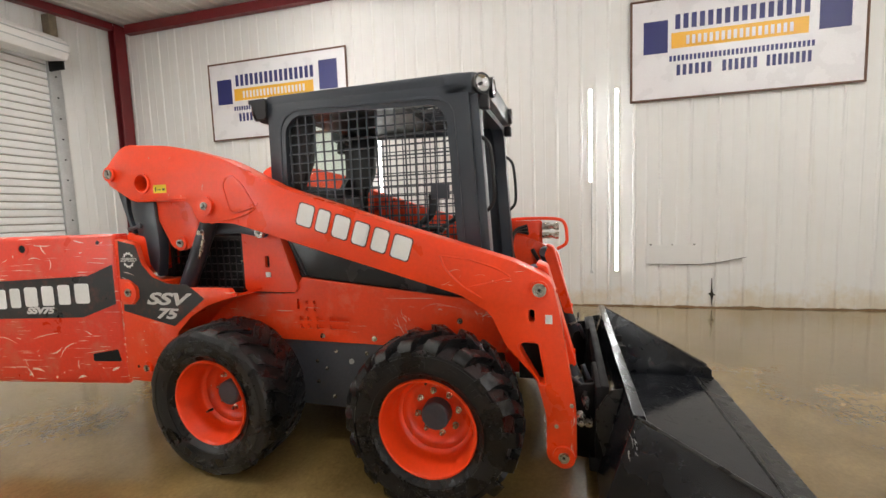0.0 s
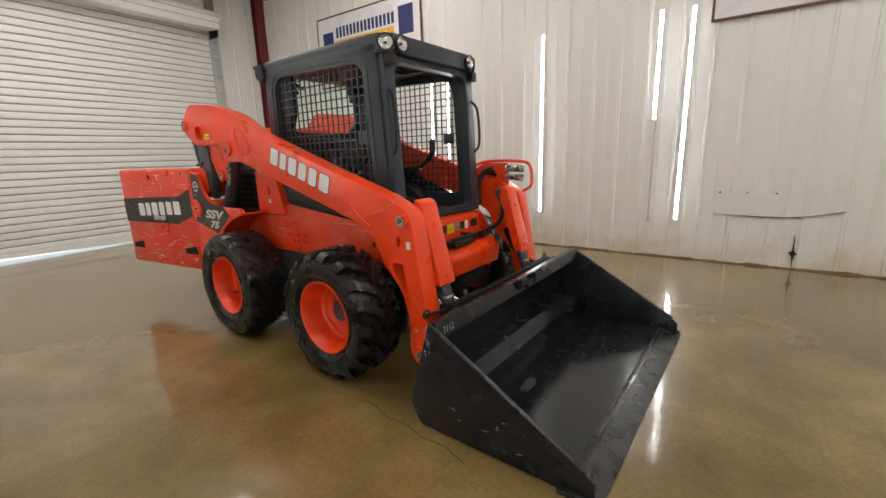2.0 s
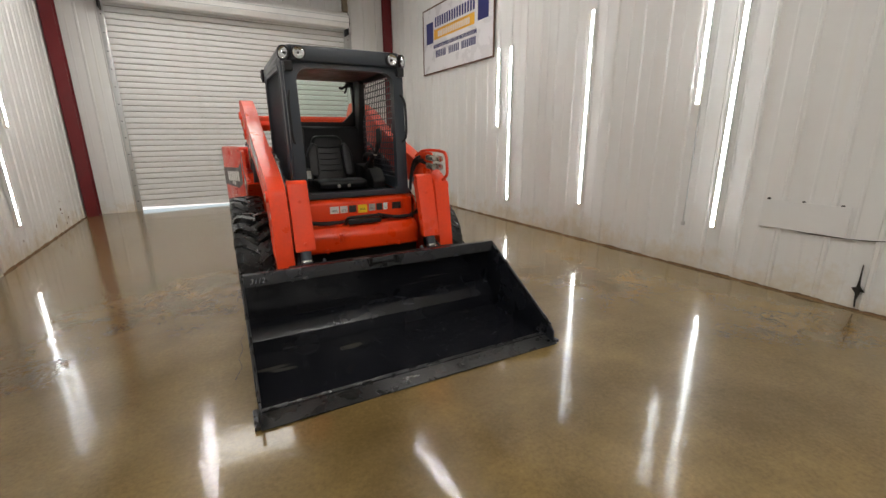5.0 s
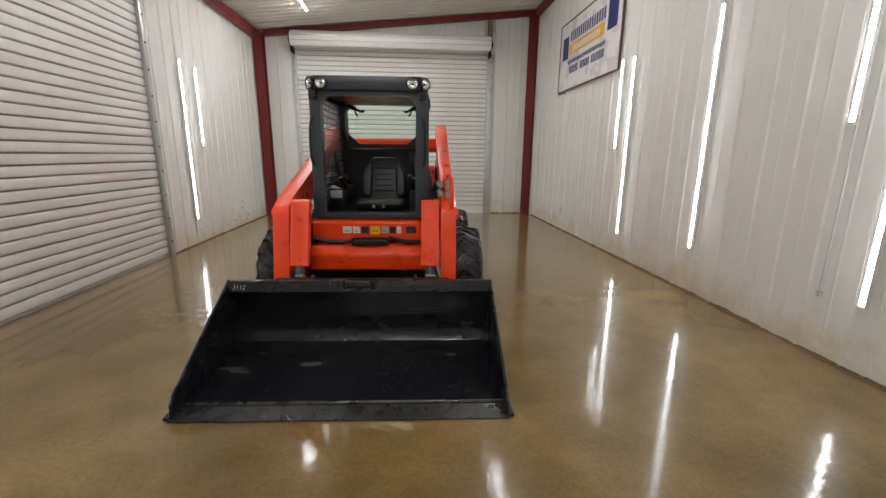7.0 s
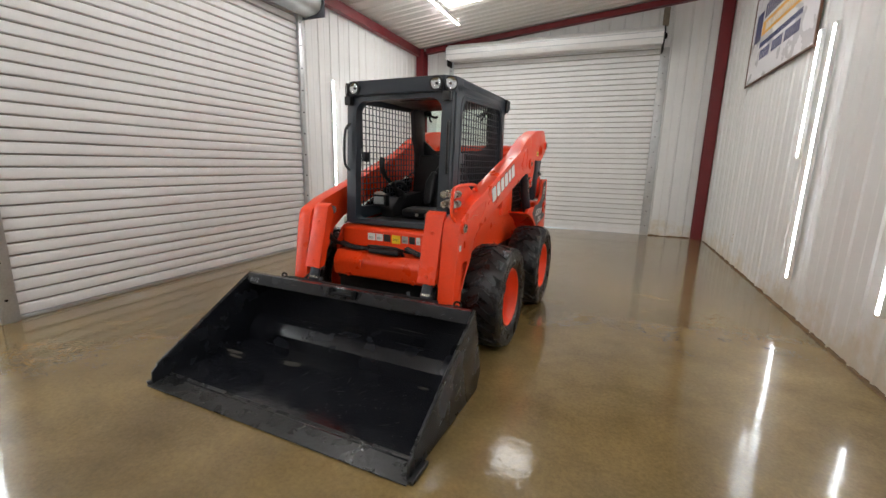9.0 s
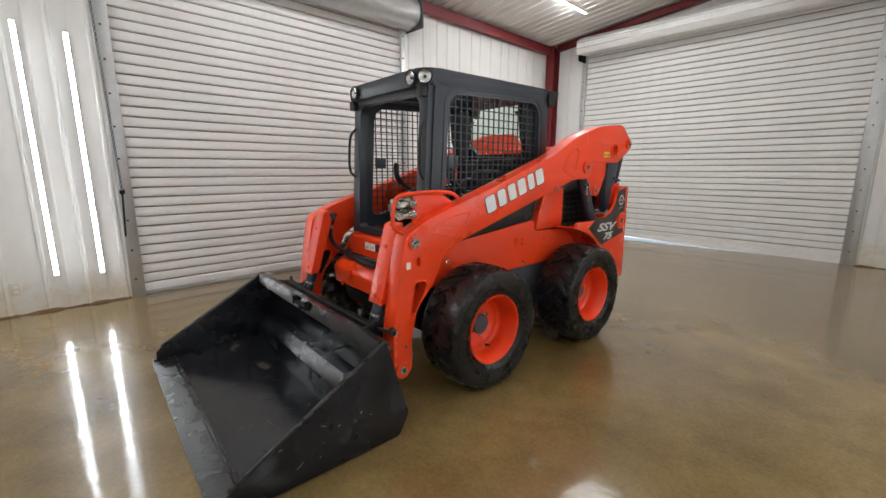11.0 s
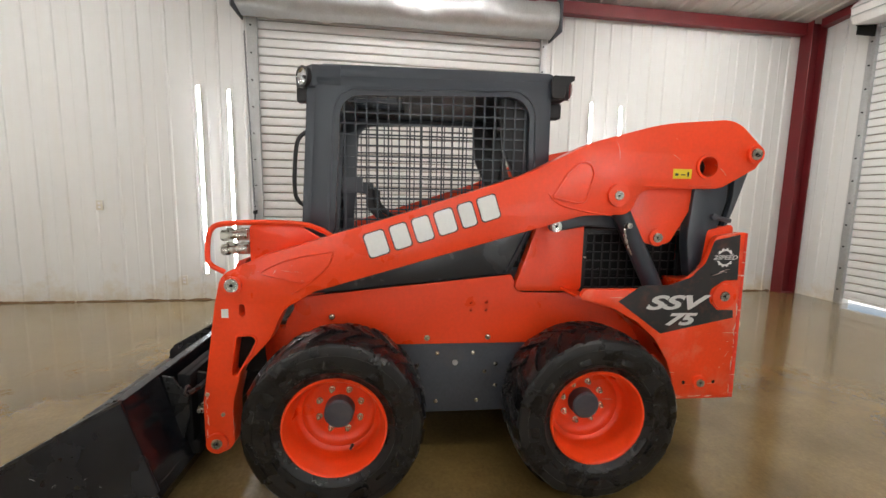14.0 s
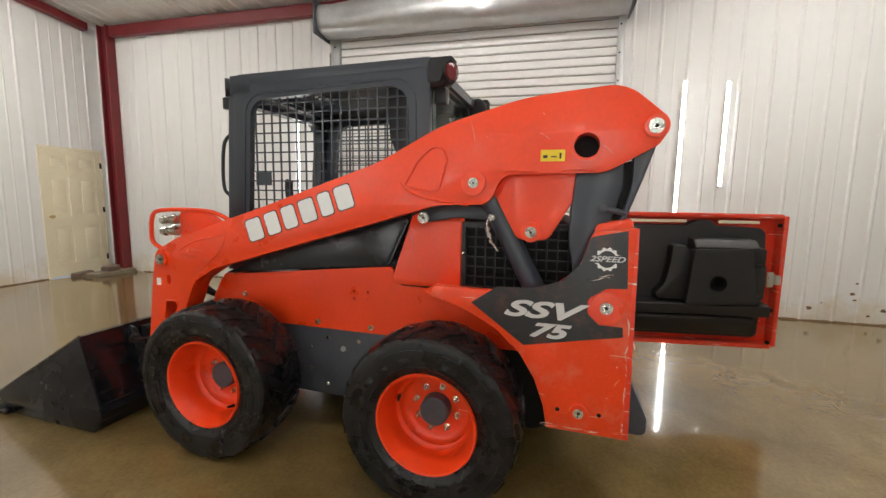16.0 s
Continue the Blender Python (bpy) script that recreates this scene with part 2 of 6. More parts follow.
def rubber():
    """Dull dark rubber with ragged wet, black, shiny patches."""
    m = bpy.data.materials.new("tyre_rubber")
    m.use_nodes = True
    n, l = m.node_tree.nodes, m.node_tree.links
    b = n["Principled BSDF"]
    b.inputs["Specular IOR Level"].default_value = 0.42
    tc = n.new("ShaderNodeTexCoord")

    def noise_tex(s, d, rough=0.6):
        t = n.new("ShaderNodeTexNoise")
        t.inputs["Scale"].default_value, t.inputs["Detail"].default_value, t.inputs["Roughness"].default_value = s, d, rough
        l.new(tc.outputs["Object"], t.inputs["Vector"])
        return t

    def span(src, a, b0, c, d):
        t = n.new("ShaderNodeMapRange")
        for k, v in (("From Min", a), ("From Max", b0), ("To Min", c), ("To Max", d)):
            t.inputs[k].default_value = v
        l.new(src, t.inputs["Value"])
        return t.outputs[0]
    wet, dust, grain = noise_tex(8.5, 9, 0.66), noise_tex(13, 8, 0.7), noise_tex(70, 5, 0.65)
    soak = span(wet.outputs["Fac"], 0.40, 0.62, 0.0, 1.0)
    ramp = n.new("ShaderNodeMix")
    ramp.data_type = "RGBA"
    ramp.inputs["A"].default_value, ramp.inputs["B"].default_value = (0.0125, 0.0122, 0.0126, 1), (0.0060, 0.0058, 0.0062, 1)
    l.new(soak, ramp.inputs["Factor"])
    mud = n.new("ShaderNodeMix")
    mud.data_type = "RGBA"
    mud.inputs["B"].default_value = (0.040, 0.035, 0.029, 1)
    l.new(span(dust.outputs["Fac"], 0.60, 0.80, 0.0, 0.5), mud.inputs["Factor"])
    l.new(ramp.outputs["Result"], mud.inputs["A"])
    l.new(mud.outputs["Result"], b.inputs["Base Color"])
    l.new(span(soak, 0, 1, 0.44, 0.15), b.inputs["Roughness"])
    bp = n.new("ShaderNodeBump")
    bp.inputs["Strength"].default_value, bp.inputs["Distance"].default_value = 0.5, 0.008
    add = n.new("ShaderNodeMath")
    add.operation = "MULTIPLY_ADD"
    add.inputs[1].default_value = 0.35
    l.new(grain.outputs["Fac"], add.inputs[0])
    l.new(dust.outputs["Fac"], add.inputs[2])
    l.new(add.outputs[0], bp.inputs["Height"])
    l.new(bp.outputs[0], b.inputs["Normal"])
    return m


RUBBER = rubber()


def concrete_floor():
    """Brown trowelled concrete under a thin film of water that lies deeper in some places than in others."""
    m = bpy.data.materials.new("wet_brown_concrete")
    m.use_nodes = True
    n, l = m.node_tree.nodes, m.node_tree.links
    b = n["Principled BSDF"]
    tc = n.new("ShaderNodeTexCoord")

    def noise_tex(s, d, r=0.5, distort=0.0):
        t = n.new("ShaderNodeTexNoise")
        t.inputs["Scale"].default_value, t.inputs["Detail"].default_value = s, d
        t.inputs["Roughness"].default_value, t.inputs["Distortion"].default_value = r, distort
        l.new(tc.outputs["Object"], t.inputs["Vector"])
        return t.outputs["Fac"]

    def span(src, a, b0, c, d):
        t = n.new("ShaderNodeMapRange")
        for k, v in (("From Min", a), ("From Max", b0), ("To Min", c), ("To Max", d)):
            t.inputs[k].default_value = v
        l.new(src, t.inputs["Value"])
        return t.outputs[0]

    def sums(*terms):
        """The weighted sum of several fields."""
        total = None
        for src, weight in terms:
            t = n.new("ShaderNodeMath")
            t.operation = "MULTIPLY_ADD"
            t.inputs[1].default_value, t.inputs[2].default_value = weight, 0.0
            l.new(src, t.inputs[0])
            if total is not None:
                l.new(total, t.inputs[2])
            total = t.outputs[0]
        return total

    def bump(height, distance):
        t = n.new("ShaderNodeBump")
        t.inputs["Strength"].default_value, t.inputs["Distance"].default_value = 1.0, distance
        l.new(height, t.inputs["Height"])
        return t.outputs[0]
    cloud, swirl, grit = noise_tex(0.55, 9, 0.64, 0.25), noise_tex(2.3, 8, 0.66, 0.3), noise_tex(46, 7, 0.72)
    ramp = n.new("ShaderNodeValToRGB")
    e = ramp.color_ramp.elements
    e[0].position, e[0].color = 0.30, (0.122, 0.078, 0.026, 1)
    e[1].position, e[1].color = 0.72, (0.266, 0.187, 0.081, 1)
    mid = e.new(0.5)
    mid.color = (0.194, 0.130, 0.047, 1)
    l.new(cloud, ramp.inputs[0])
    shade = n.new("ShaderNodeMath")
    shade.operation = "MULTIPLY"
    l.new(span(swirl, 0.3, 0.7, 0.78, 1.20), shade.inputs[0])
    l.new(span(grit, 0.3, 0.7, 0.80, 1.20), shade.inputs[1])
    mix = n.new("ShaderNodeMix")
    mix.data_type, mix.blend_type = "RGBA", "MULTIPLY"
    mix.inputs["Factor"].default_value = 1
    l.new(ramp.outputs[0], mix.inputs["A"])
    l.new(shade.outputs[0], mix.inputs["B"])
    l.new(mix.outputs["Result"], b.inputs["Base Color"])
    b.inputs["Roughness"].default_value, b.inputs["Specular IOR Level"].default_value = 0.26, 0.18
    b.inputs["Coat IOR"].default_value, b.inputs["Coat Weight"].default_value = 1.40, 1.0
    l.new(span(noise_tex(0.9, 4, 0.55), 0.36, 0.66, 0.03, 0.09), b.inputs["Coat Roughness"])     # still water to merely damp
    wave, ripple, fine = noise_tex(2.0, 1, 0.5, 0.2), noise_tex(17, 3, 0.55, 0.4), noise_tex(60, 4, 0.6, 0.4)
    l.new(bump(sums((wave, 0.35), (ripple, 0.25), (fine, 0.06)), 0.0030), b.inputs["Coat Normal"])
    l.new(bump(sums((wave, 0.8), (ripple, 0.3), (grit, 0.10)), 0.0028), b.inputs["Normal"])
    return m


FLOOR = concrete_floor()


# ---- mesh helpers ----
def finish(bm, sharp=32):
    bmesh.ops.recalc_face_normals(bm, faces=bm.faces)
    for f in bm.faces:
        f.smooth = True
    for e in bm.edges:
        e.smooth = len(e.link_faces) == 2 and e.calc_face_angle(0) < radians(sharp)


def part(name, bm, material, parent=None, label="", sharp=32):
    finish(bm, sharp)
    me = bpy.data.meshes.new(name)
    bm.to_mesh(me)
    bm.free()
    me.materials.append(material)
    ob = new(name, me)
    ob.parent = parent
    if label:
        tagged(ob, label)
    return ob


def again(ob, m, parent=None):
    """The same mesh once more, at the pose m."""
    o = new(ob.name.split(".")[0], ob.data)
    o.parent = parent or ob.parent
    o.matrix_basis = m
    return o


def B():
    return bmesh.new()


def box(bm, x0, x1, y0, y1, z0, z1, bev=0.0, seg=2):
    m = Matrix.Translation(((x0 + x1) / 2, (y0 + y1) / 2, (z0 + z1) / 2)) @ Matrix.Diagonal((abs(x1 - x0), abs(y1 - y0), abs(z1 - z0), 1))
    vs = bmesh.ops.create_cube(bm, size=1, matrix=m)["verts"]
    if bev:
        es = list({e for v in vs for e in v.link_edges})
        bmesh.ops.bevel(bm, geom=es, offset=bev, segments=seg, affect="EDGES", profile=0.5)
    return bm


def rounded(points, steps=6):
    """A closed outline with its corners (a, b, radius) rounded."""
    out = []
    k = len(points)
    for i in range(k):
        p0, p1, p2 = (Vector(points[j % k][:2]) for j in (i - 1, i, i + 1))
        r = points[i][2] if len(points[i]) > 2 else 0
        u, v = (p0 - p1), (p2 - p1)
        lu, lv = u.length, v.length
        u, v = u / lu, v / lv
        ang = math.acos(max(-1, min(1, u.dot(v))))
        if r <= 0 or ang > 3.1 or ang < 0.05:
            out.append(tuple(p1))
            continue
        d = min(r / math.tan(ang / 2), 0.48 * lu, 0.48 * lv)
        r = d * math.tan(ang / 2)
        c = p1 + (u + v).normalized() * (r / math.sin(ang / 2))
        a, b = p1 + u * d - c, p1 + v * d - c
        for s in range(steps + 1):
            w = a.lerp(b, s / steps)
            out.append(tuple(c + w.normalized() * r))
    return out


def circle(a, b, r, seg=24):
    return [(a + r * math.cos(2 * math.pi * i / seg), b + r * math.sin(2 * math.pi * i / seg)) for i in range(seg)]


def place(axis, a, b, c):
    return {"x": (c, a, b), "y": (a, c, b), "z": (a, b, c)}[axis]


def prism(bm, axis, outline, c0, c1, holes=(), bev=0.0, seg=2):
    """An outline, with holes, drawn out along an axis from c0 to c1."""
    loops = [list(outline)] + [list(h) for h in holes]
    rims = []
    for c in (c0, c1):
        rims.append([[bm.verts.new(place(axis, a, b, c)) for a, b in lp] for lp in loops])
    caps = []
    if holes:
        tris = mathutils.geometry.tessellate_polygon([[Vector((a, b, 0)) for a, b in lp] for lp in loops])
        for rim in rims:
            flat = [v for lp in rim for v in lp]
            for t in tris:
                try:
                    caps.append(bm.faces.new([flat[i] for i in t]))
                except ValueError:
                    pass
    else:
        for rim in rims:
            caps.append(bm.faces.new(rim[0]))
    for la, lb in zip(*rims):
        k = len(la)
        for i in range(k):
            bm.faces.new((la[i], la[(i + 1) % k], lb[(i + 1) % k], lb[i]))
    if bev:
        es = []
        for rim in rims:
            lp = rim[0]
            for i in range(len(lp)):
                e = bm.edges.get((lp[i], lp[(i + 1) % len(lp)]))
                if e:
                    es.append(e)
        bmesh.ops.recalc_face_normals(bm, faces=bm.faces)
        bmesh.ops.bevel(bm, geom=es, offset=bev, segments=seg, affect="EDGES", profile=0.5, clamp_overlap=True)
    return bm


def cyl(bm, p0, p1, r, r1=None, seg=20):
    p0, p1 = Vector(p0), Vector(p1)
    d = p1 - p0
    m = Matrix.Translation((p0 + p1) / 2) @ d.to_track_quat("Z", "Y").to_matrix().to_4x4()
    bmesh.ops.create_cone(bm, cap_ends=True, segments=seg, radius1=r, radius2=r if r1 is None else r1, depth=d.length, matrix=m)
    return bm


def ring(bm, p0, p1, r_out, r_in, seg=24):
    p0, p1 = Vector(p0), Vector(p1)
    q = (p1 - p0).to_track_quat("Z", "Y").to_matrix()
    rows = []
    for p, r in ((p0, r_in), (p0, r_out), (p1, r_out), (p1, r_in)):
        rows.append([bm.verts.new(p + q @ Vector((r * math.cos(2 * math.pi * i / seg), r * math.sin(2 * math.pi * i / seg), 0))) for i in range(seg)])
    for j in range(4):
        a, b = rows[j], rows[(j + 1) % 4]
        for i in range(seg):
            bm.faces.new((a[i], a[(i + 1) % seg], b[(i + 1) % seg], b[i]))
    return bm


def sweep(bm, pts, r, seg=8, closed=False, smooth=0):
    pts = [Vector(p) for p in pts]
    for _ in range(smooth):
        q = [pts[0]]
        for a, b in zip(pts, pts[1:]):
            q += [a.lerp(b, 0.25), a.lerp(b, 0.75)]
        pts = q + [pts[-1]]
    k = len(pts)
    rows, up = [], None
    for i, p in enumerate(pts):
        a = pts[i - 1] if (i or closed) else p
        b = pts[(i + 1) % k] if (i < k - 1 or closed) else p
        t = (b - a).normalized()
        if up is None:
            up = t.orthogonal().normalized()
        up = (up - t * up.dot(t)).normalized()
        side = t.cross(up)
        rows.append([bm.verts.new(p + r * (math.cos(2 * math.pi * j / seg) * up + math.sin(2 * math.pi * j / seg) * side)) for j in range(seg)])
    for i in range(k if closed else k - 1):
        a, b = rows[i], rows[(i + 1) % k]
        for j in range(seg):
            bm.faces.new((a[j], a[(j + 1) % seg], b[(j + 1) % seg], b[j]))
    if not closed:
        bm.faces.new(rows[0])
        bm.faces.new(rows[-1])
    return bm


def lathe(bm, profile, seg=48, axis_y=0.0, axis_z=0.0):
    """Turns a profile of (x, radius) about the x axis; the profile closes on itself."""
    rows = []
    for i in range(seg):
        a = 2 * math.pi * i / seg
        rows.append([bm.verts.new((x, axis_y + r * math.cos(a), axis_z + r * math.sin(a))) for x, r in profile])
    k = len(profile)
    for i in range(seg):
        a, b = rows[i], rows[(i + 1) % seg]
        for j in range(k):
            bm.faces.new((a[j], a[(j + 1) % k], b[(j + 1) % k], b[j]))
    return bm


def lettering(name, words, size, m, material, parent, depth=0.002, shear=0.0, squash=1.0, label="", bold=0.06):
    cu = bpy.data.curves.new(name, "FONT")
    cu.body, cu.size, cu.extrude, cu.shear = words, size, depth, shear
    cu.align_x, cu.align_y = "CENTER", "CENTER"
    cu.offset = bold * size
    tmp = bpy.data.objects.new(name, cu)
    me = bpy.data.meshes.new_from_object(tmp)
    bpy.data.objects.remove(tmp)
    me.materials.append(material)
    ob = new(name, me)
    ob.parent = parent
    ob.matrix_basis = m @ Matrix.Diagonal((squash, 1, 1, 1))
    if label:
        tagged(ob, label)
    return ob


def strokes(bm, at, rnd, count, u, v, length, width, angle, spread):
    """Short ragged scratches: at(a, b, depth) lays them on a face; u and v bound their middles."""
    for _ in range(count):
        cu, cv = rnd.uniform(*u), rnd.uniform(*v)
        ln, wd = length * rnd.uniform(0.15, 1) ** 2, width * rnd.uniform(0.3, 1)
        t = radians(angle + rnd.uniform(-spread, spread))
        bend = rnd.uniform(-0.15, 0.15)
        k = 5
        up, down = [], []
        for i in range(k):
            s = i / (k - 1) - 0.5
            w = wd * (0.15 + 0.85 * (1 - (2 * s) ** 2)) * rnd.uniform(0.5, 1)
            a, b = ln * s, ln * bend * (1 - (2 * s) ** 2)
            for side, lst in ((1, up), (-1, down)):
                p, q = a, b + side * w / 2
                lst.append((cu + p * math.cos(t) - q * math.sin(t), cv + p * math.sin(t) + q * math.cos(t)))
        ring_ = up + down[::-1]
        top = [bm.verts.new(at(a, b, 0.0006)) for a, b in ring_]
        low = [bm.verts.new(at(a, b, -0.0006)) for a, b in ring_]
        bm.faces.new(top)
        for i in range(len(top)):
            j = (i + 1) % len(top)
            bm.faces.new((top[i], top[j], low[j], low[i]))
    return bm


def thing(name, label, category, m=None, group="", kind=""):
    ob = new(name)
    ob.empty_display_size = 0.1
    if m is not None:
        ob.matrix_basis = m
    return tagged(ob, label, category, group, kind)


# ---- the hall ----
XL, XR, YF, YB = -3.06, 3.235, -6.38, 5.95
EAVE, PITCH = 3.98, 0.10


def roof_z(x):
    return EAVE + PITCH * (x - XL)


def sheet(bm, at, u0, u1, z0, top, first=0.0):
    """A ribbed wall sheet from u0 to u1; at(u, v, z) lays it into the hall, v is the depth into the room."""
    prof, u = [(u0, 0.0)], u0 + 0.12 - first
    while u < u1 - 0.06:
        if u > u0 + 0.01:
            prof += [(u, 0.0), (u + 0.012, 0.014), (u + 0.032, 0.014), (u + 0.044, 0.0)]
            if u + 0.20 < u1:
                prof += [(u + 0.165, 0.0), (u + 0.172, 0.003), (u + 0.184, 0.003), (u + 0.191, 0.0)]
        u += 0.305
    prof.append((u1, 0.0))
    prof += [(u1, -0.03), (u0, -0.03)]
    low = [bm.verts.new(at(a, b, z0)) for a, b in prof]
    high = [bm.verts.new(at(a, b, top(a))) for a, b in prof]
    k = len(prof)
    for i in range(k):
        bm.faces.new((low[i], low[(i + 1) % k], high[(i + 1) % k], high[i]))
    bm.faces.new(low)
    bm.faces.new(high)


def wall(name, label, at, spans, length0, length1):
    """spans: (u0, u1, z0, top) stretches of sheet. A stud wall stands behind them."""
    core = B()
    for u0, u1, z0, top in spans:
        low = [core.verts.new(at(a, b, z0)) for a, b in ((u0, -0.034), (u1, -0.034), (u1, -0.16), (u0, -0.16))]
        high = [core.verts.new(at(a, b, top(a))) for a, b in ((u0, -0.034), (u1, -0.034), (u1, -0.16), (u0, -0.16))]
        for i in range(4):
            core.faces.new((low[i], low[(i + 1) % 4], high[(i + 1) % 4], high[i]))
        core.faces.new(low)
        core.faces.new(high)
    w = tagged(part(name, core, GALV), label, "wall", kind="structure")
    for u0, u1, z0, top in spans:
        k = max(1, round((u1 - u0) / 0.915))
        for i in range(k):
            a, b = u0 + (u1 - u0) * i / k, u0 + (u1 - u0) * (i + 1) / k
            bm = B()
            sheet(bm, at, a, b, z0, top)
            part("panel", bm, WALL, w, sharp=20)
    return w


DL0, DL1, DLH = -1.95, 1.73, 3.50      # roller door in the long wall
DB0, DB1, DBH = -2.24, 2.13, 3.72      # roller door in the end wall
WD0, WD1, WDH = -3.0, -2.08, 2.03     # walk door

wall("wall_east", "white ribbed metal sheet wall with hanging light tubes", lambda u, v, z: (XR - v, u, z),
     [(YF, YB, 0.0, lambda u: roof_z(XR) + 0.02)], YF, YB)
wall("wall_west", "white ribbed metal sheet wall around a roller door", lambda u, v, z: (XL + v, u, z),
     [(YF, DL0, 0.0, lambda u: EAVE + 0.02), (DL0, DL1, DLH + 0.1, lambda u: EAVE + 0.02), (DL1, YB, 0.0, lambda u: EAVE + 0.02)], YF, YB)
wall("wall_north", "white ribbed metal end wall around a wide roller door", lambda u, v, z: (u, YB - v, z),
     [(XL, DB0, 0.0, roof_z), (DB0, DB1, DBH, roof_z), (DB1, XR, 0.0, roof_z)], XL, XR)
wall("wall_south", "white ribbed metal end wall with a cream walk door", lambda u, v, z: (u, YF + v, z),
     [(XL, WD0, 0.0, roof_z), (WD0, WD1, WDH, roof_z), (WD1, XR, 0.0, roof_z)], XL, XR)

bm = B()
box(bm, XL - 0.2, XR + 0.2, YF - 0.2, YB + 0.2, -0.15, 0.0)
tagged(part("floor", bm, FLOOR), "glossy wet-looking brown sealed concrete floor slab", "floor", kind="structure")
bm = B()
box(bm, -6, 6, YB + 0.21, YB + 8, -0.15, -0.02)
tagged(part("apron", bm, YARD), "sunlit pale concrete apron outside the roller door", "ground", kind="structure")
bm = B()
box(bm, -300, 300, -300, 300, -0.35, -0.16)
tagged(part("ground", bm, YARD), "pale concrete yard outside the hall", "ground", kind="structure")

# ceiling: ribbed roof sheets that fall towards the west wall, open for the skylight
SK0, SK1, SKX0, SKX1 = 3.15, 4.03, -1.58, 0.50


def roof_strip(bm, y0, y1, x0, x1):
    y = y0
    prof = [(y0, 0.0)]
    while y + 0.2 < y1:
        prof += [(y + 0.05, 0.0), (y + 0.065, -0.022), (y + 0.10, -0.022), (y + 0.115, 0.0)]
        y += 0.2
    prof += [(y1, 0.0), (y1, 0.06), (y0, 0.06)]
    rows = [[bm.verts.new((x, a, roof_z(x) + 0.03 + b)) for a, b in prof] for x in (x0, x1)]
    k = len(prof)
    for i in range(k):
        bm.faces.new((rows[0][i], rows[0][(i + 1) % k], rows[1][(i + 1) % k], rows[1][i]))
    for r in rows:
        bm.faces.new(r)


bm = B()
roof_strip(bm, YF - 0.2, SK0, XL - 0.2, XR + 0.2)
roof_strip(bm, SK1, YB + 0.2, XL - 0.2, XR + 0.2)
roof_strip(bm, SK0, SK1, XL - 0.2, SKX0)
roof_strip(bm, SK0, SK1, SKX1, XR + 0.2)
tagged(part("ceiling", bm, ROOF, sharp=20), "off-white ribbed metal roof sheets sloping down to one side", "ceiling", kind="structure")
bm = B()
rows = [[bm.verts.new((x, a, roof_z(x) + c)) for a, c in ((SK0, 0.05), (SK1, 0.05), (SK1, 0.08), (SK0, 0.08))] for x in (SKX0, SKX1)]
for i in range(4):
    bm.faces.new((rows[0][i], rows[0][(i + 1) % 4], rows[1][(i + 1) % 4], rows[1][i]))
bm.faces.new(rows[0])
bm.faces.new(rows[1])
tagged(part("skylight", bm, SKYSHEET), "frosted translucent roof sheet glowing with daylight", "skylight", kind="structure")


# maroon steel frame
def steel(name, pts, label):
    bm = B()
    for p in pts:
        box(bm, *p, bev=0.004, seg=1)
    return tagged(part(name, bm, MAROON), label, "steel frame", kind="structure")


def channel_column(x0, x1, y0, y1, h):
    t = 0.02
    return [(x0, x1, y0, y0 + t, 0, h), (x0, x1, y1 - t, y1, 0, h), (x0 + 0.07, x0 + 0.07 + t, y0 + t, y1 - t, 0, h),
            (x0 - 0.0, x1 + 0.0, y0 + t, y1 - t, 0, 0.012)]


steel("column_1", channel_column(XR - 0.205, XR - 0.022, YB - 0.17, YB - 0.022, roof_z(XR) - 0.02), "maroon painted steel corner column")
steel("column_2", channel_column(XL + 0.022, XL + 0.205, YB - 0.27, YB - 0.022, EAVE), "maroon painted steel corner column")
steel("column_3", channel_column(XL + 0.022, XL + 0.175, YF + 0.27, YF + 0.45, EAVE), "maroon painted steel corner column beside the walk door")
steel("eave_beam_1", [(XL + 0.022, XL + 0.13, YF + 0.46, YB - 0.28, EAVE - 0.17, EAVE - 0.01)], "maroon steel eave beam along the low wall")
steel("eave_beam_2", [(XR - 0.13, XR - 0.022, YF + 0.28, YB - 0.28, roof_z(XR) - 0.17, roof_z(XR) - 0.03)], "maroon steel eave beam along the high wall")
for k, (y0, y1) in enumerate(((YB - 0.15, YB - 0.024), (YF + 0.024, YF + 0.15))):
    bm = B()
    xa, xb = XL + 0.21, XR - 0.21
    low, high = 0.11, 0.0
    vs = [bm.verts.new((x, y, roof_z(x) - d)) for x in (xa, xb) for y in (y0, y1) for d in (low, high)]
    for f in ((0, 1, 3, 2), (4, 5, 7, 6), (0, 1, 5, 4), (2, 3, 7, 6), (0, 2, 6, 4), (1, 3, 7, 5)):
        bm.faces.new([vs[i] for i in f])
    tagged(part(f"rafter_{k + 1}", bm, MAROON), "maroon steel rafter sloping under the roof", "steel frame", kind="structure")


# ---- roller doors ----
def curtain_profile(depth):
    """One curved slat: (depth into the room, height), pitch 0.105."""
    p = [(-0.032, 0.0), (-0.024, 0.0), (-0.022, 0.005), (0.35 * depth, 0.004), (0.8 * depth, 0.007)]
    for i in range(7):
        s = i / 6
        p.append((depth * (0.86 + 0.14 * math.sin(math.pi * (0.1 + 0.8 * s))), 0.012 + 0.072 * s))
    p += [(0.75 * depth, 0.0895), (0.3 * depth, 0.0935), (-0.022, 0.0945), (-0.024, 0.1045), (-0.032, 0.1045)]
    return p


SLAT = 0.105
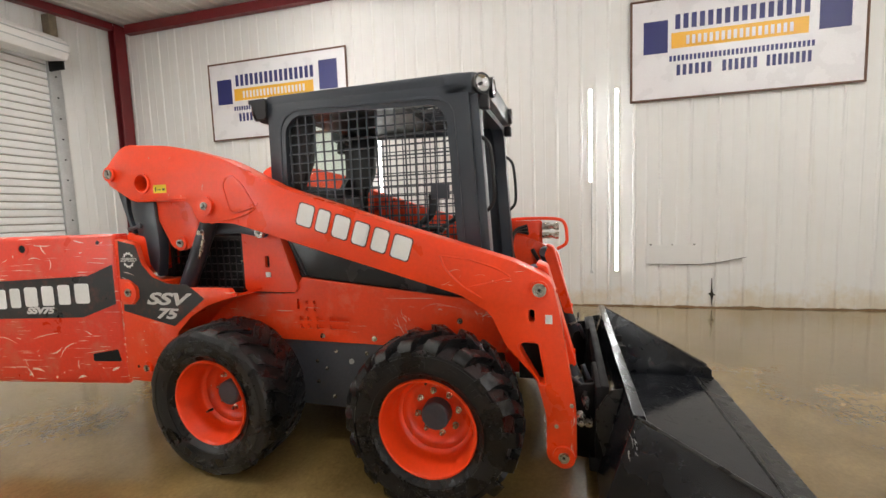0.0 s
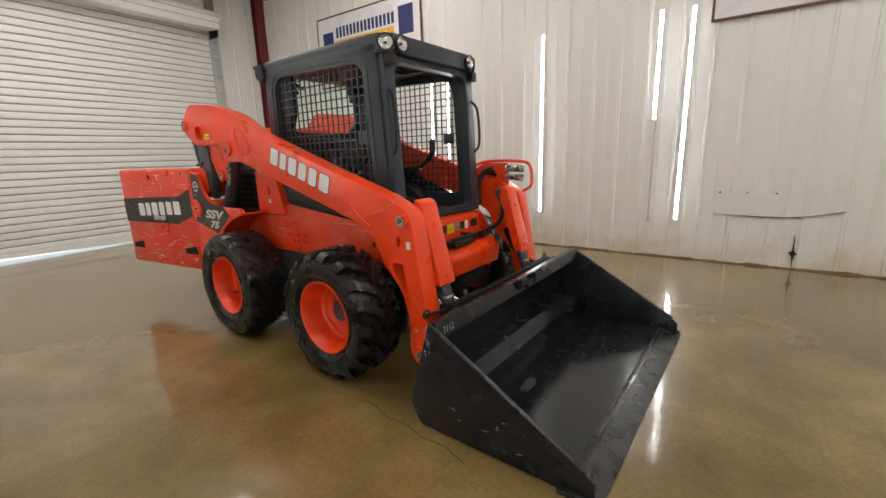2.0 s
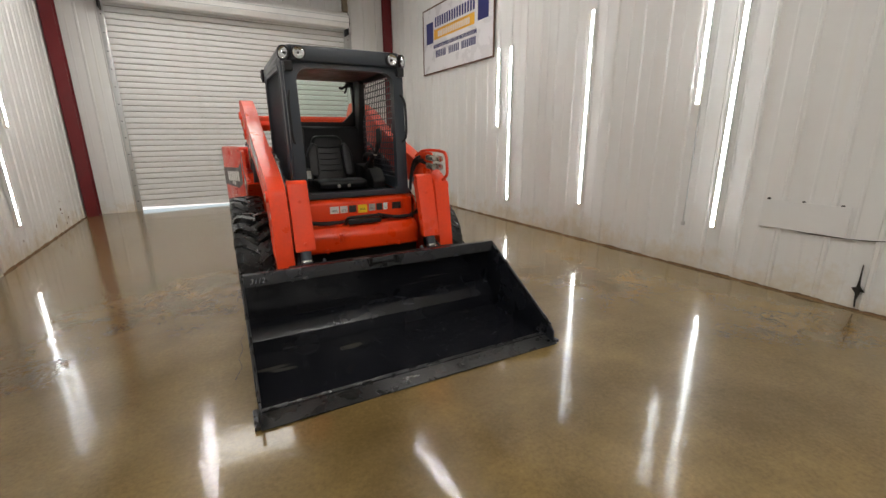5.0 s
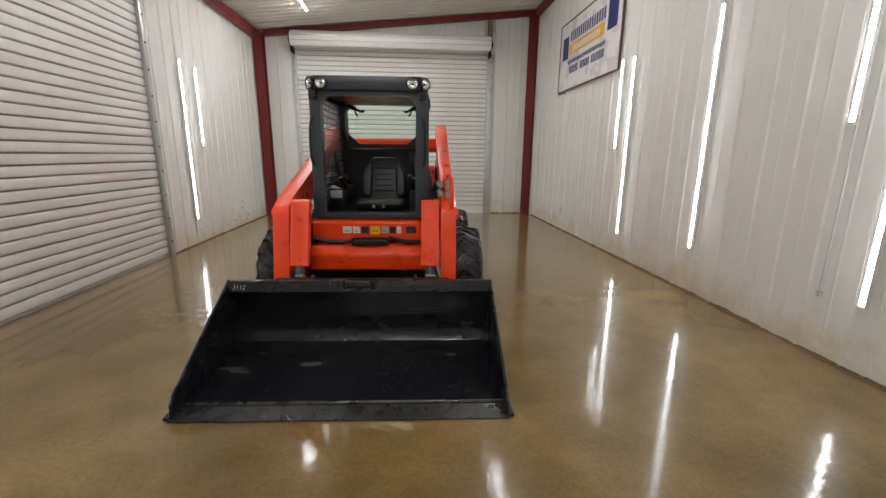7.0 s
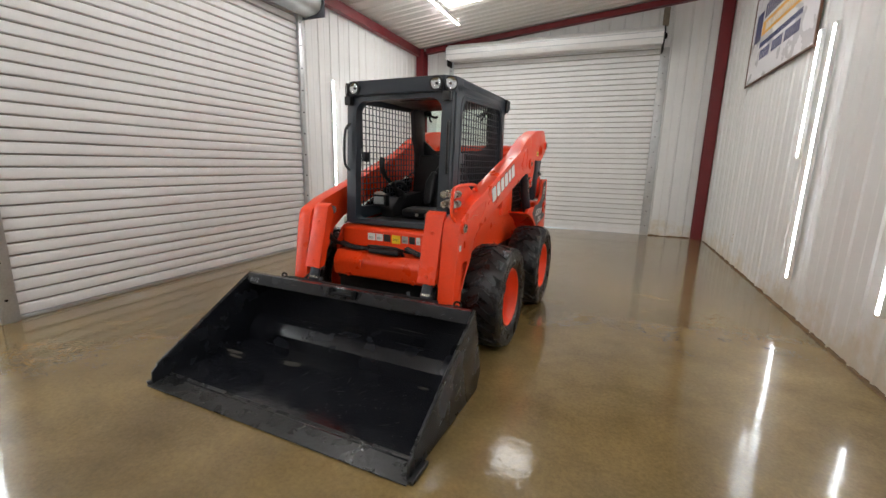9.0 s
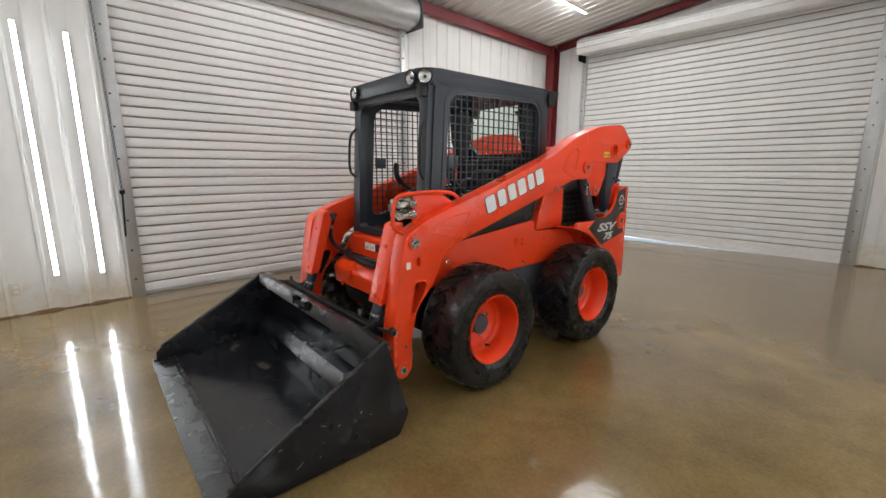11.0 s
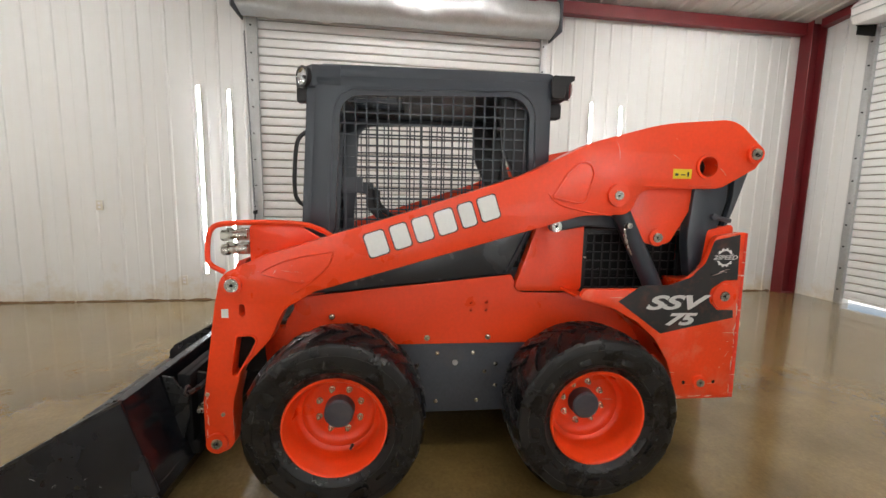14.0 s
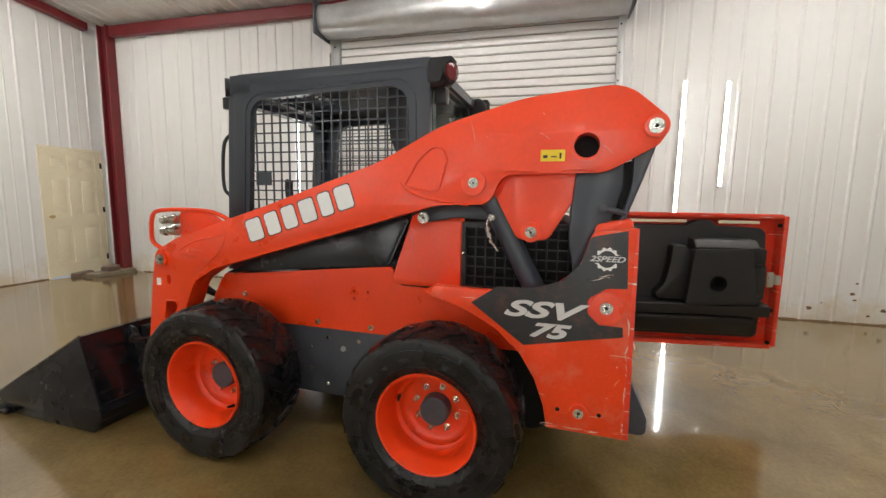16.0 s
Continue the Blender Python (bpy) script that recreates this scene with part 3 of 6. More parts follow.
# long wall door
d1 = thing("door_1", "closed white corrugated steel roller door with galvanised rails", "roller door", kind="structure")
bm = B()
xw = XL - 0.05
prism(bm, "y", [(xw + v, z) for v, z in curtain_profile(0.022)], DL0 + 0.02, DL1 - 0.02)
slat0 = part("slat", bm, CURTAIN, d1, sharp=25)
slat0.location = (0, 0, 0.03)
for i in range(1, 34):
    again(slat0, pose(0, 0, 0.03 + SLAT * i))
# strips toned dark in the joints, painting in the shade and grime there
bm = B()
box(bm, xw - 0.0205, xw - 0.006, DL0 + 0.022, DL1 - 0.022, 0.0955, 0.1085)
strip0 = part("slat_hinge", bm, JOINT_SHADE, d1, "dark strip painting shade and grime between two slats")
strip0.location = (0, 0, 0.03)
for i in range(1, 33):
    again(strip0, pose(0, 0, 0.03 + SLAT * i))
bm = B()
box(bm, xw - 0.01, xw + 0.03, DL0 + 0.02, DL1 - 0.02, 0.0, 0.03, 0.004)
part("bottom_bar", bm, GALV, d1, "dirty galvanised bottom bar")
for y0, y1 in ((DL0 - 0.09, DL0 + 0.03), (DL1 - 0.03, DL1 + 0.05)):
    bm = B()
    box(bm, XL - 0.02, XL + 0.026, y0, y1, 0.0, DLH + 0.02, 0.004)
    rail = part("guide_rail", bm, GALV, d1, "galvanised guide rail with bolts")
    bolts = B()
    for k in range(11):
        cyl(bolts, (XL + 0.026, (y0 + y1) / 2 - 0.012, 0.2 + 0.32 * k), (XL + 0.036, (y0 + y1) / 2 - 0.012, 0.2 + 0.32 * k), 0.011, seg=6)
    part("bolt", bolts, DARK, rail)
bm = B()
hood = rounded([(XL + 0.022, DLH + 0.37), (XL + 0.37, DLH + 0.37, 0.16), (XL + 0.40, DLH + 0.02, 0.16), (XL + 0.10, DLH - 0.02, 0.04), (XL + 0.022, DLH - 0.0)], 8)
rows = []
for i in range(81):
    y = DL0 - 0.12 + (DL1 - DL0 + 0.18) * i / 80
    row = []
    for a, b in hood:
        dent = mathutils.noise.noise(Vector((a * 4, y * 1.9, b * 4))) * 0.034 + abs(mathutils.noise.noise(Vector((a * 6, y * 5, b * 6)))) * -0.030
        row.append(bm.verts.new((a + (dent if a > XL + 0.05 else 0), y, b + (0.6 * dent if a > XL + 0.05 else 0))))
    rows.append(row)
for p, q in zip(rows, rows[1:]):
    for j in range(len(hood)):
        bm.faces.new((p[j], p[(j + 1) % len(hood)], q[(j + 1) % len(hood)], q[j]))
bm.faces.new(rows[0])
bm.faces.new(rows[-1])
hood1 = part("hood", bm, GALV, d1, "rounded dented galvanised hood over the rolled curtain")
for y0, y1 in ((DL0 - 0.145, DL0 - 0.122), (DL1 + 0.062, DL1 + 0.085)):
    bm = B()
    box(bm, XL + 0.022, XL + 0.43, y0, y1, DLH - 0.05, DLH + 0.39, 0.006)
    cyl(bm, (XL + 0.2, y0 - 0.03, DLH + 0.18), (XL + 0.2, y1 + 0.03, DLH + 0.18), 0.05)
    part("end_bracket", bm, FRAME_GREY, d1, "dark steel end bracket")

# end wall door, hanging a little above the slab at one side
d2 = thing("door_2", "closed white corrugated steel roller door with daylight under its edge", "roller door", kind="structure")
bm = B()
yw = YB + 0.05
prism(bm, "x", [(yw - v, z) for v, z in curtain_profile(0.025)], DB0 + 0.02, DB1 - 0.02)
slat0 = part("slat", bm, CURTAIN, d2, sharp=25)
slat0.location = (0, 0, 0.099)
for i in range(1, 36):
    again(slat0, pose(0, 0, 0.099 + SLAT * i))
# the same dark joint strips, shade put in as colour between these slats
bm = B()
box(bm, DB0 + 0.022, DB1 - 0.022, yw + 0.004, yw + 0.0205, 0.0955, 0.1085)
strip0 = part("slat_hinge", bm, JOINT_SHADE, d2, "dark strip painting shade and grime between two slats")
strip0.location = (0, 0, 0.099)
for i in range(1, 35):
    again(strip0, pose(0, 0, 0.099 + SLAT * i))
bm = B()
outline = [(DB0 + 0.02, 0.072), (0.45, 0.010), (DB1 - 0.02, 0.002), (DB1 - 0.02, 0.099), (DB0 + 0.02, 0.099)]
prism(bm, "y", outline, yw - 0.03, yw + 0.012)
part("bottom_bar", bm, CURTAIN, d2)
for x0, x1 in ((DB0 - 0.06, DB0 + 0.03), (DB1 - 0.03, DB1 + 0.13)):
    bm = B()
    box(bm, x0, x1, YB - 0.03, YB + 0.02, 0.0, DBH - 0.05, 0.004)
    rail = part("guide_rail", bm, GALV, d2, "galvanised guide rail with bolts")
    bolts = B()
    for k in range(12):
        cyl(bolts, ((x0 + x1) / 2, YB - 0.03, 0.2 + 0.3 * k), ((x0 + x1) / 2, YB - 0.042, 0.2 + 0.3 * k), 0.011, seg=6)
    part("bolt", bolts, DARK, rail)
bm = B()
hoodp = rounded([(YB - 0.024, DBH + 0.27), (YB - 0.30, DBH + 0.27, 0.10), (YB - 0.46, DBH + 0.17, 0.08), (YB - 0.45, DBH + 0.02, 0.06), (YB - 0.40, DBH - 0.06, 0.02),
                 (YB - 0.10, DBH - 0.03), (YB - 0.024, DBH - 0.02)], 5)
prism(bm, "x", hoodp, DB0 + 0.015, DB1 - 0.03, bev=0.003, seg=1)
part("hood", bm, CURTAIN, d2, "ribbed white curtain coil under the roof", sharp=18)
for z, y in ((DBH + 0.13, YB - 0.468), (DBH + 0.03, YB - 0.462)):
    bm = B()
    box(bm, DB0 + 0.015, DB1 - 0.03, y - 0.004, y + 0.01, z, z + 0.012)
    part("seam", bm, GALV, d2)
for x0, x1 in ((DB0 - 0.015, DB0 + 0.010), (DB1 - 0.025, DB1)):
    bm = B()
    prism(bm, "x", circle(YB - 0.24, DBH + 0.10, 0.17, 20), x0, x1, bev=0.004, seg=1)
    cyl(bm, (x0 - 0.04, YB - 0.24, DBH + 0.10), (x1 + 0.04, YB - 0.24, DBH + 0.10), 0.05)
    box(bm, x0, x1, YB - 0.3, YB - 0.024, DBH - 0.16, DBH + 0.05, 0.004)
    part("end_bracket", bm, DARK, d2, "dark steel end bracket and chain wheel")

rnd = random.Random(21)
bm = B()
strokes(bm, lambda a, b, d: (a, yw - 0.0205 - d, b), rnd, 7, (-1.06, -0.74), (1.76, 1.82), 0.08, 0.030, 10, 40)
strokes(bm, lambda a, b, d: (a, yw - 0.0205 - d, b), rnd, 6, (-1.1, -0.7), (1.93, 2.2), 0.06, 0.022, 30, 60)
tagged(part("scrape_mark", bm, SLIT, d2), "small dark scrape marks", kind="stuff")

# wooden header block behind the coil
bm = B()
box(bm, DB1 - 0.05, DB1 + 0.05, YB - 0.17, YB - 0.03, DBH + 0.32, roof_z(DB1) - 0.16, 0.004)
tagged(part("header_block", bm, WOOD), "short wooden block under the rafter", "trim", kind="structure")

# ---- walk door ----
wd = thing("door_3", "closed cream six-panel walk door with a brass knob", "door", kind="structure")
bm = B()
holes = []
for x0, x1 in ((WD0 + 0.12, WD0 + 0.39), (WD1 - 0.39, WD1 - 0.12)):
    for z0, z1 in ((0.22, 0.80), (0.96, 1.56), (1.68, 1.90)):
        holes.append([(x0, z0), (x1, z0), (x1, z1), (x0, z1)])
prism(bm, "y", [(WD0 + 0.03, 0.015), (WD1 - 0.03, 0.015), (WD1 - 0.03, WDH - 0.03), (WD0 + 0.03, WDH - 0.03)], YF - 0.03, YF + 0.012, holes=holes)
leaf = part("leaf", bm, CREAM, wd)
for h in holes:
    bm = B()
    box(bm, h[0][0] - 0.002, h[1][0] + 0.002, YF - 0.028, YF - 0.004, h[0][1] - 0.002, h[2][1] + 0.002)
    box(bm, h[0][0] + 0.045, h[1][0] - 0.045, YF - 0.02, YF + 0.006, h[0][1] + 0.045, h[2][1] - 0.045, 0.008)
    part("door_panel", bm, CREAM, leaf)
bm = B()
for x0, x1, z0, z1 in ((WD0, WD0 + 0.027, 0, WDH), (WD1 - 0.027, WD1, 0, WDH), (WD0, WD1, WDH - 0.027, WDH)):
    box(bm, x0, x1, YF - 0.12, YF + 0.018, z0, z1, 0.002, 1)
part("frame", bm, CREAM, wd)
bm = B()
cyl(bm, (WD1 - 0.09, YF + 0.01, 0.96), (WD1 - 0.09, YF + 0.055, 0.96), 0.016)
bmesh.ops.create_uvsphere(bm, u_segments=16, v_segments=10, radius=0.03, matrix=Matrix.Translation((WD1 - 0.09, YF + 0.07, 0.96)))
part("knob", bm, mat("brass", (0.45, 0.33, 0.16), 0.3, metal=1), leaf, "worn brass knob")
for z in (0.25, 1.05, 1.78):
    bm = B()
    cyl(bm, (WD0 + 0.03, YF + 0.02, z - 0.045), (WD0 + 0.03, YF + 0.02, z + 0.045), 0.009, seg=10)
    box(bm, WD0 + 0.03, WD0 + 0.05, YF + 0.010, YF + 0.016, z - 0.045, z + 0.045)
    part("hinge", bm, DARK, leaf, "dark steel hinge")


# ---- LED tubes ----
def tube_light(length, lamp=TUBE, label="lit white LED batten tube on the ribbed wall"):
    t = thing("tube_light", label, "tube light", group="LED tubes in the hall")
    bm = B()
    box(bm, -0.019, 0.019, -0.022, 0.013, 0, length, 0.003, 1)
    part("housing", bm, WALL, t)
    bm = B()
    prof = [(0.017 * math.cos(math.pi * i / 8), 0.0115 + 0.011 * math.sin(math.pi * i / 8)) for i in range(9)]
    prism(bm, "z", prof, 0.02, length - 0.02)
    part("diffuser", bm, lamp, t, "glowing white diffuser")
    for z in (0.0, length - 0.02):
        bm = B()
        box(bm, -0.019, 0.019, -0.001, 0.024, z, z + 0.02, 0.003, 1)
        part("end_cap", bm, WALL, t, "white end cap")
    return t


# local y points off the mount; heights are the lower ends
long_a = tube_light(2.33)
short_a = tube_light(1.19)
roof_a = tube_light(2.33, ROOF_TUBE, "bright white LED batten tube under the roof, three added unseen")
EAST = ((1.29, 0.343, long_a), (1.595, 1.505, short_a), (-0.228, 0.470, long_a), (-1.607, 1.622, short_a), (-1.92, 0.460, long_a))
WEST = ((-2.608, 0.340, long_a), (-2.262, 0.310, long_a), (2.452, 0.395, long_a), (2.897, 1.505, short_a))
used = set()


def hang(src, m):
    if src in used:
        return copy_thing(src, m)
    used.add(src)
    src.matrix_basis = m
    return src


for y, z, src in EAST:
    hang(src, pose(XR - 0.043, y, z, 0, 0, 90))
for y, z, src in WEST:
    hang(src, pose(XL + 0.043, y, z, 0, 0, -90))
tilt = math.degrees(math.atan(PITCH))
# under the roof, along the hall; the last three are unseen, added for brightness
for x, y in ((-1.66, 2.45), (-1.66, -1.20), (1.83, 0.35), (-1.0, -5.95), (-0.1, -5.9), (0.7, -5.9)):
    hang(roof_a, Matrix.Translation((x, y, roof_z(x) - 0.005)) @ pose(0, 0, 0, -90, 0, 0))

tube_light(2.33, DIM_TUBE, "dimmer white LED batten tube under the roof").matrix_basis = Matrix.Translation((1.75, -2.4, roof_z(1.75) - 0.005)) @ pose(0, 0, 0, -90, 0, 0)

# power drop below a short tube
bm = B()
sweep(bm, [(XR - 0.03, -1.623, 1.63), (XR - 0.028, -1.621, 1.0), (XR - 0.03, -1.618, 0.48)], 0.008)
box(bm, XR - 0.045, XR - 0.02, -1.638, -1.603, 0.44, 0.48, 0.004)
tagged(part("conduit", bm, GALV), "thin grey conduit hanging below a light tube", "conduit")


# ---- signs: brand words stay plain blocks ----
def sign(m):
    s = thing("sign", "white banner sign with navy and gold blocks, thin brown frame", "sign", m, group="signs on the wall")
    bm = B()
    box(bm, 0, 2.38, 0, 0.012, 0, 1.16)
    part("board", bm, BANNER, s, "white banner board")
    for x0, x1, z0, z1 in ((-0.02, 2.40, -0.02, 0.004), (-0.02, 2.40, 1.156, 1.18), (-0.02, 0.004, 0.004, 1.156), (2.376, 2.40, 0.004, 1.156)):
        bm = B()
        box(bm, x0, x1, -0.01, 0.014, z0, z1, 0.003, 1)
        part("frame_rail", bm, BROWN, s)

    def blocks(name, material, u0, u1, w0, w1, count, fill=0.72, y=-0.003):
        step = (u1 - u0) / count
        for i in range(count):
            bm = B()
            a, b = u0 + step * i, u0 + step * (i + fill)
            box(bm, a, b, y, 0.002, w0, w1)
            part(name, bm, material, s)
    blocks("gold_strip", GOLD, 0.44, 1.84, 0.58, 0.76, 1, 1.0)
    blocks("pale_block", BANNER, 0.60, 1.72, 0.615, 0.715, 18, 0.55, -0.006)
    blocks("large_block", NAVY, 0.13, 0.40, 0.54, 0.92, 1, 1.0)
    blocks("large_block", NAVY, 1.94, 2.24, 0.60, 1.02, 1, 1.0)
    blocks("small_block", NAVY, 0.48, 1.88, 0.80, 0.97, 16, 0.62, -0.003)
    blocks("text_bar", NAVY, 0.42, 1.92, 0.43, 0.495, 34, 0.62)
    blocks("text_bar", NAVY, 0.50, 0.90, 0.26, 0.385, 6, 0.6)
    blocks("text_bar", NAVY, 0.99, 1.37, 0.26, 0.385, 6, 0.6)
    blocks("text_bar", NAVY, 1.44, 1.90, 0.26, 0.385, 8, 0.6)
    return s


# local -y looks into the room
sign(pose(XR - 0.022 - 0.014, 4.15, 2.605, 0, 0, -90))
sign(pose(XR - 0.022 - 0.014, -2.10, 2.605, 0, 0, -90))

# ---- small wall things ----
for m in (pose(XL + 0.02, -3.80, 1.20, 0, 0, 90), pose(XL + 0.002, -2.905, 0.26, 0, 0, 90), pose(XR - 0.002, 3.60, 0.39, 0, 0, -90)):
    s = thing("outlet", "white wall outlet plate", "outlet", m, group="outlets")
    bm = B()
    box(bm, -0.036, 0.036, -0.012, 0.004, -0.06, 0.06, 0.003)
    part("plate", bm, WALL, s)
    bm = B()
    for z in (-0.022, 0.022):
        box(bm, -0.014, 0.014, -0.014, -0.010, z - 0.012, z + 0.012, 0.002, 1)
    part("socket", bm, BANNER, s)

# hoist chain of the roller door with its pull rod
bm = B()
for i in range(80):
    z = 3.30 - i * 0.027
    a = i % 2
    y = -2.055 + 0.0006 * i
    dy, dx = (0.010, 0.004) if a else (0.004, 0.010)
    sweep(bm, [(XL + 0.06 + dx * math.cos(t * math.pi / 3), y + dy * math.cos(t * math.pi / 3), z + 0.017 * math.sin(t * math.pi / 3)) for t in range(6)], 0.0045, 4, True)
chain = thing("hoist_chain", "hanging steel hoist chain of the roller door", "chain")
part("chain_strand", bm, FRAME_GREY, chain)
bm = B()
cyl(bm, (XL + 0.06, -2.007, 1.15), (XL + 0.055, -2.03, 0.68), 0.009, seg=10)
box(bm, XL + 0.03, XL + 0.075, -2.03, -1.985, 1.12, 1.16, 0.006)
part("pull_rod", bm, DARK, chain, "dark pull rod")

# torn, dented place low on the east wall
tear = thing("wall_damage", "torn and creased dent in the white metal wall sheet", "wall damage", kind="structure")
tear.location = (0, -0.035, 0.012)
# near-black strip puts the shade of the folded sheet in as colour
bm = B()
pts = [(-2.27, 0.56), (-2.38, 0.548), (-2.45, 0.549), (-2.62, 0.537), (-2.75, 0.539), (-2.90, 0.541), (-3.0, 0.552), (-3.10, 0.566), (-3.25, 0.602), (-3.36, 0.625)]
low = [(a, b - 0.0015 - 0.004 * math.sin(i * 1.3) ** 2) for i, (a, b) in enumerate(pts)]
prism(bm, "x", pts + low[::-1], XR - 0.006, XR - 0.0235)
part("crease", bm, SLIT, tear)
bm = B()
prism(bm, "x", [(-2.998, 0.36), (-3.001, 0.36), (-3.006, 0.24), (-3.012, 0.19), (-3.022, 0.172), (-3.045, 0.150), (-3.020, 0.148), (-3.014, 0.11), (-3.006, 0.07), (-3.012, 0.018), (-3.006, 0.018), (-2.999, 0.07), (-2.994, 0.13), (-2.965, 0.168), (-2.992, 0.178), (-2.997, 0.24)],
      XR - 0.006, XR - 0.0225)
part("tear", bm, SLIT, tear)
bm = B()
for y, z in ((-2.30, 0.79), (-2.55, 0.785), (-2.80, 0.785)):
    prism(bm, "x", circle(y, z, 0.012, 8), XR - 0.004, XR - 0.022)
part("hole", bm, SLIT, tear)
bm = B()
box(bm, XR - 0.026, XR - 0.020, -2.86, -2.26, 0.545, 0.785, 0.002, 1)
part("patch", bm, WALL, tear, "pushed-in sheet patch")

# dried brown mud along the foot of the walls
def mud_line(at, u0, u1):
    bm = B()
    k = max(2, int((u1 - u0) / 0.035))
    rows = []
    for i in range(k + 1):
        u = u0 + (u1 - u0) * i / k
        h = 0.016 + 0.012 * mathutils.noise.noise(Vector((u * 5, at(u, 0, 0)[0], 1))) + 0.010 * mathutils.noise.noise(Vector((u * 23, 4, at(u, 0, 0)[1])))
        d = 0.024 + 0.012 * mathutils.noise.noise(Vector((u * 9, 2, 7)))
        rows.append([bm.verts.new(at(u, a, b)) for a, b in ((-0.004, 0.0), (d, 0.0), (0.6 * d, 0.6 * h), (0.016, h), (-0.004, h))])
    for p, q in zip(rows, rows[1:]):
        for j in range(5):
            bm.faces.new((p[j], p[(j + 1) % 5], q[(j + 1) % 5], q[j]))
    bm.faces.new(rows[0])
    bm.faces.new(rows[-1])
    return bm


for k, (at, u0, u1) in enumerate(((lambda u, v, z: (XR - v, u, z), YF + 0.05, YB - 0.28), (lambda u, v, z: (XL + v, u, z), YF + 0.7, DL0 - 0.1), (lambda u, v, z: (XL + v, u, z), DL1 + 0.08, YB - 0.28),
                                  (lambda u, v, z: (u, YF + v, z), WD1 + 0.01, XR - 0.05), (lambda u, v, z: (u, YB - v, z), DB1 + 0.07, XR - 0.21))):
    tagged(part(f"baseboard_{k + 1}", mud_line(at, u0, u1), MUD), "ragged brown dried mud along the wall foot", "mud line", kind="structure")

# brown spatters on the west wall, a hairline crack in the slab
rnd = random.Random(3)
spatter = thing("mud_spatter", "brown mud spots on the lower wall sheet", "mud spots", kind="structure")
for y, z, r in ((3.94, 0.15, 0.030), (4.33, 0.34, 0.022), (4.63, 0.17, 0.026), (4.36, 0.27, 0.016), (4.36, 0.46, 0.014), (4.05, 0.22, 0.008), (4.5, 0.10, 0.018), (2.62, 0.20, 0.014)):
    bm = B()
    prism(bm, "x", [(y + 1.2 * r * math.cos(a) * w, z + 0.8 * r * math.sin(a) * w) for a, w in ((0.4 * math.pi * k / 2, rnd.uniform(0.6, 1.15)) for k in range(10))], XL + 0.0005, XL + 0.0035)
    part("spot", bm, MUD, spatter)
bm = B()
way = [(-0.97, -0.85), (-0.975, -0.96), (-1.02, -1.10), (-1.015, -1.24), (-1.05, -1.36), (-1.04, -1.48), (-1.09, -1.62)]
prism(bm, "z", [(x - 0.0014, y) for x, y in way] + [(x + 0.0014, y) for x, y in reversed(way)], 0.0002, 0.0012)
tagged(part("floor_crack", bm, SLIT), "thin dark hairline crack in the slab", "crack", kind="structure")

# things by the walk door
bm = B()
box(bm, -2.60, -2.30, YF + 0.10, YF + 0.20, 0.0, 0.075, 0.02)
for v in bm.verts:
    v.co.z += 0.01 * math.sin(v.co.x * 17)
tagged(part("brick", bm, BRICK), "old brown brick lying at the foot of the door", "brick")
slab = thing("timber_pallet", "weathered wooden board stack on the floor by the column", "pallet")
for i, (y0, y1, z0, z1) in enumerate(((YF + 0.42, YF + 0.60, 0.0, 0.035), (YF + 0.30, YF + 0.42, 0.0, 0.035), (YF + 0.31, YF + 0.58, 0.036, 0.065))):
    bm = B()
    box(bm, XL + 0.05, XL + 0.78 - 0.05 * i, y0, y1 - 0.006, z0, z1, 0.006, 1)
    part("board", bm, WOOD, slab)
bm = B()
box(bm, XL + 0.27, XL + 0.48, YF + 0.36, YF + 0.52, 0.066, 0.155, 0.015)
tagged(part("block", bm, BRICK), "rough brown block on the board stack", "block")


# ---- the skid steer loader; local y runs to its rear, x to its left side ----
rig = thing("skid_steer_loader", "orange and charcoal skid steer loader, black bucket lowered, rear door open", "loader", pose(0, 0, 0, 0, 0, -2.5))


def side_face(s, x, y, z, turn=0.0):
    """A frame for flat marks on the side s of the machine: reads to the right, seen from outside."""
    m = Matrix(((0, 0, s, s * x), (s, 0, 0, y), (0, 1, 0, z), (0, 0, 0, 1)))
    return m @ pose(0, 0, 0, 0, 0, turn)


def plate(name, outline, x0, x1, s, material, parent, label="", holes=(), bev=0.004, sharp=32):
    bm = B()
    prism(bm, "x", outline, s * x0, s * x1, holes, bev)
    return part(name, bm, material, parent, label, sharp)


def pin_head(s, x, y, z, r, parent, boss=0.0, material=PIN_STEEL):
    bm = B()
    cyl(bm, (s * (x - 0.03), y, z), (s * (x + 0.012), y, z), r)
    ring(bm, (s * (x + 0.008), y, z), (s * (x + 0.018), y, z), r * 0.95, r * 0.55)
    part("pin", bm, material, parent, "zinc plated pivot pin")
    bm = B()
    cyl(bm, (s * (x + 0.010), y, z), (s * (x + 0.0145), y, z), r * 0.24, seg=12)
    part("grease_nipple", bm, DARK, parent)
    if boss:
        bm = B()
        ring(bm, (s * (x - 0.02), y, z), (s * (x + 0.012), y, z), boss, r * 1.02, 28)
        part("boss", bm, ORANGE, parent)


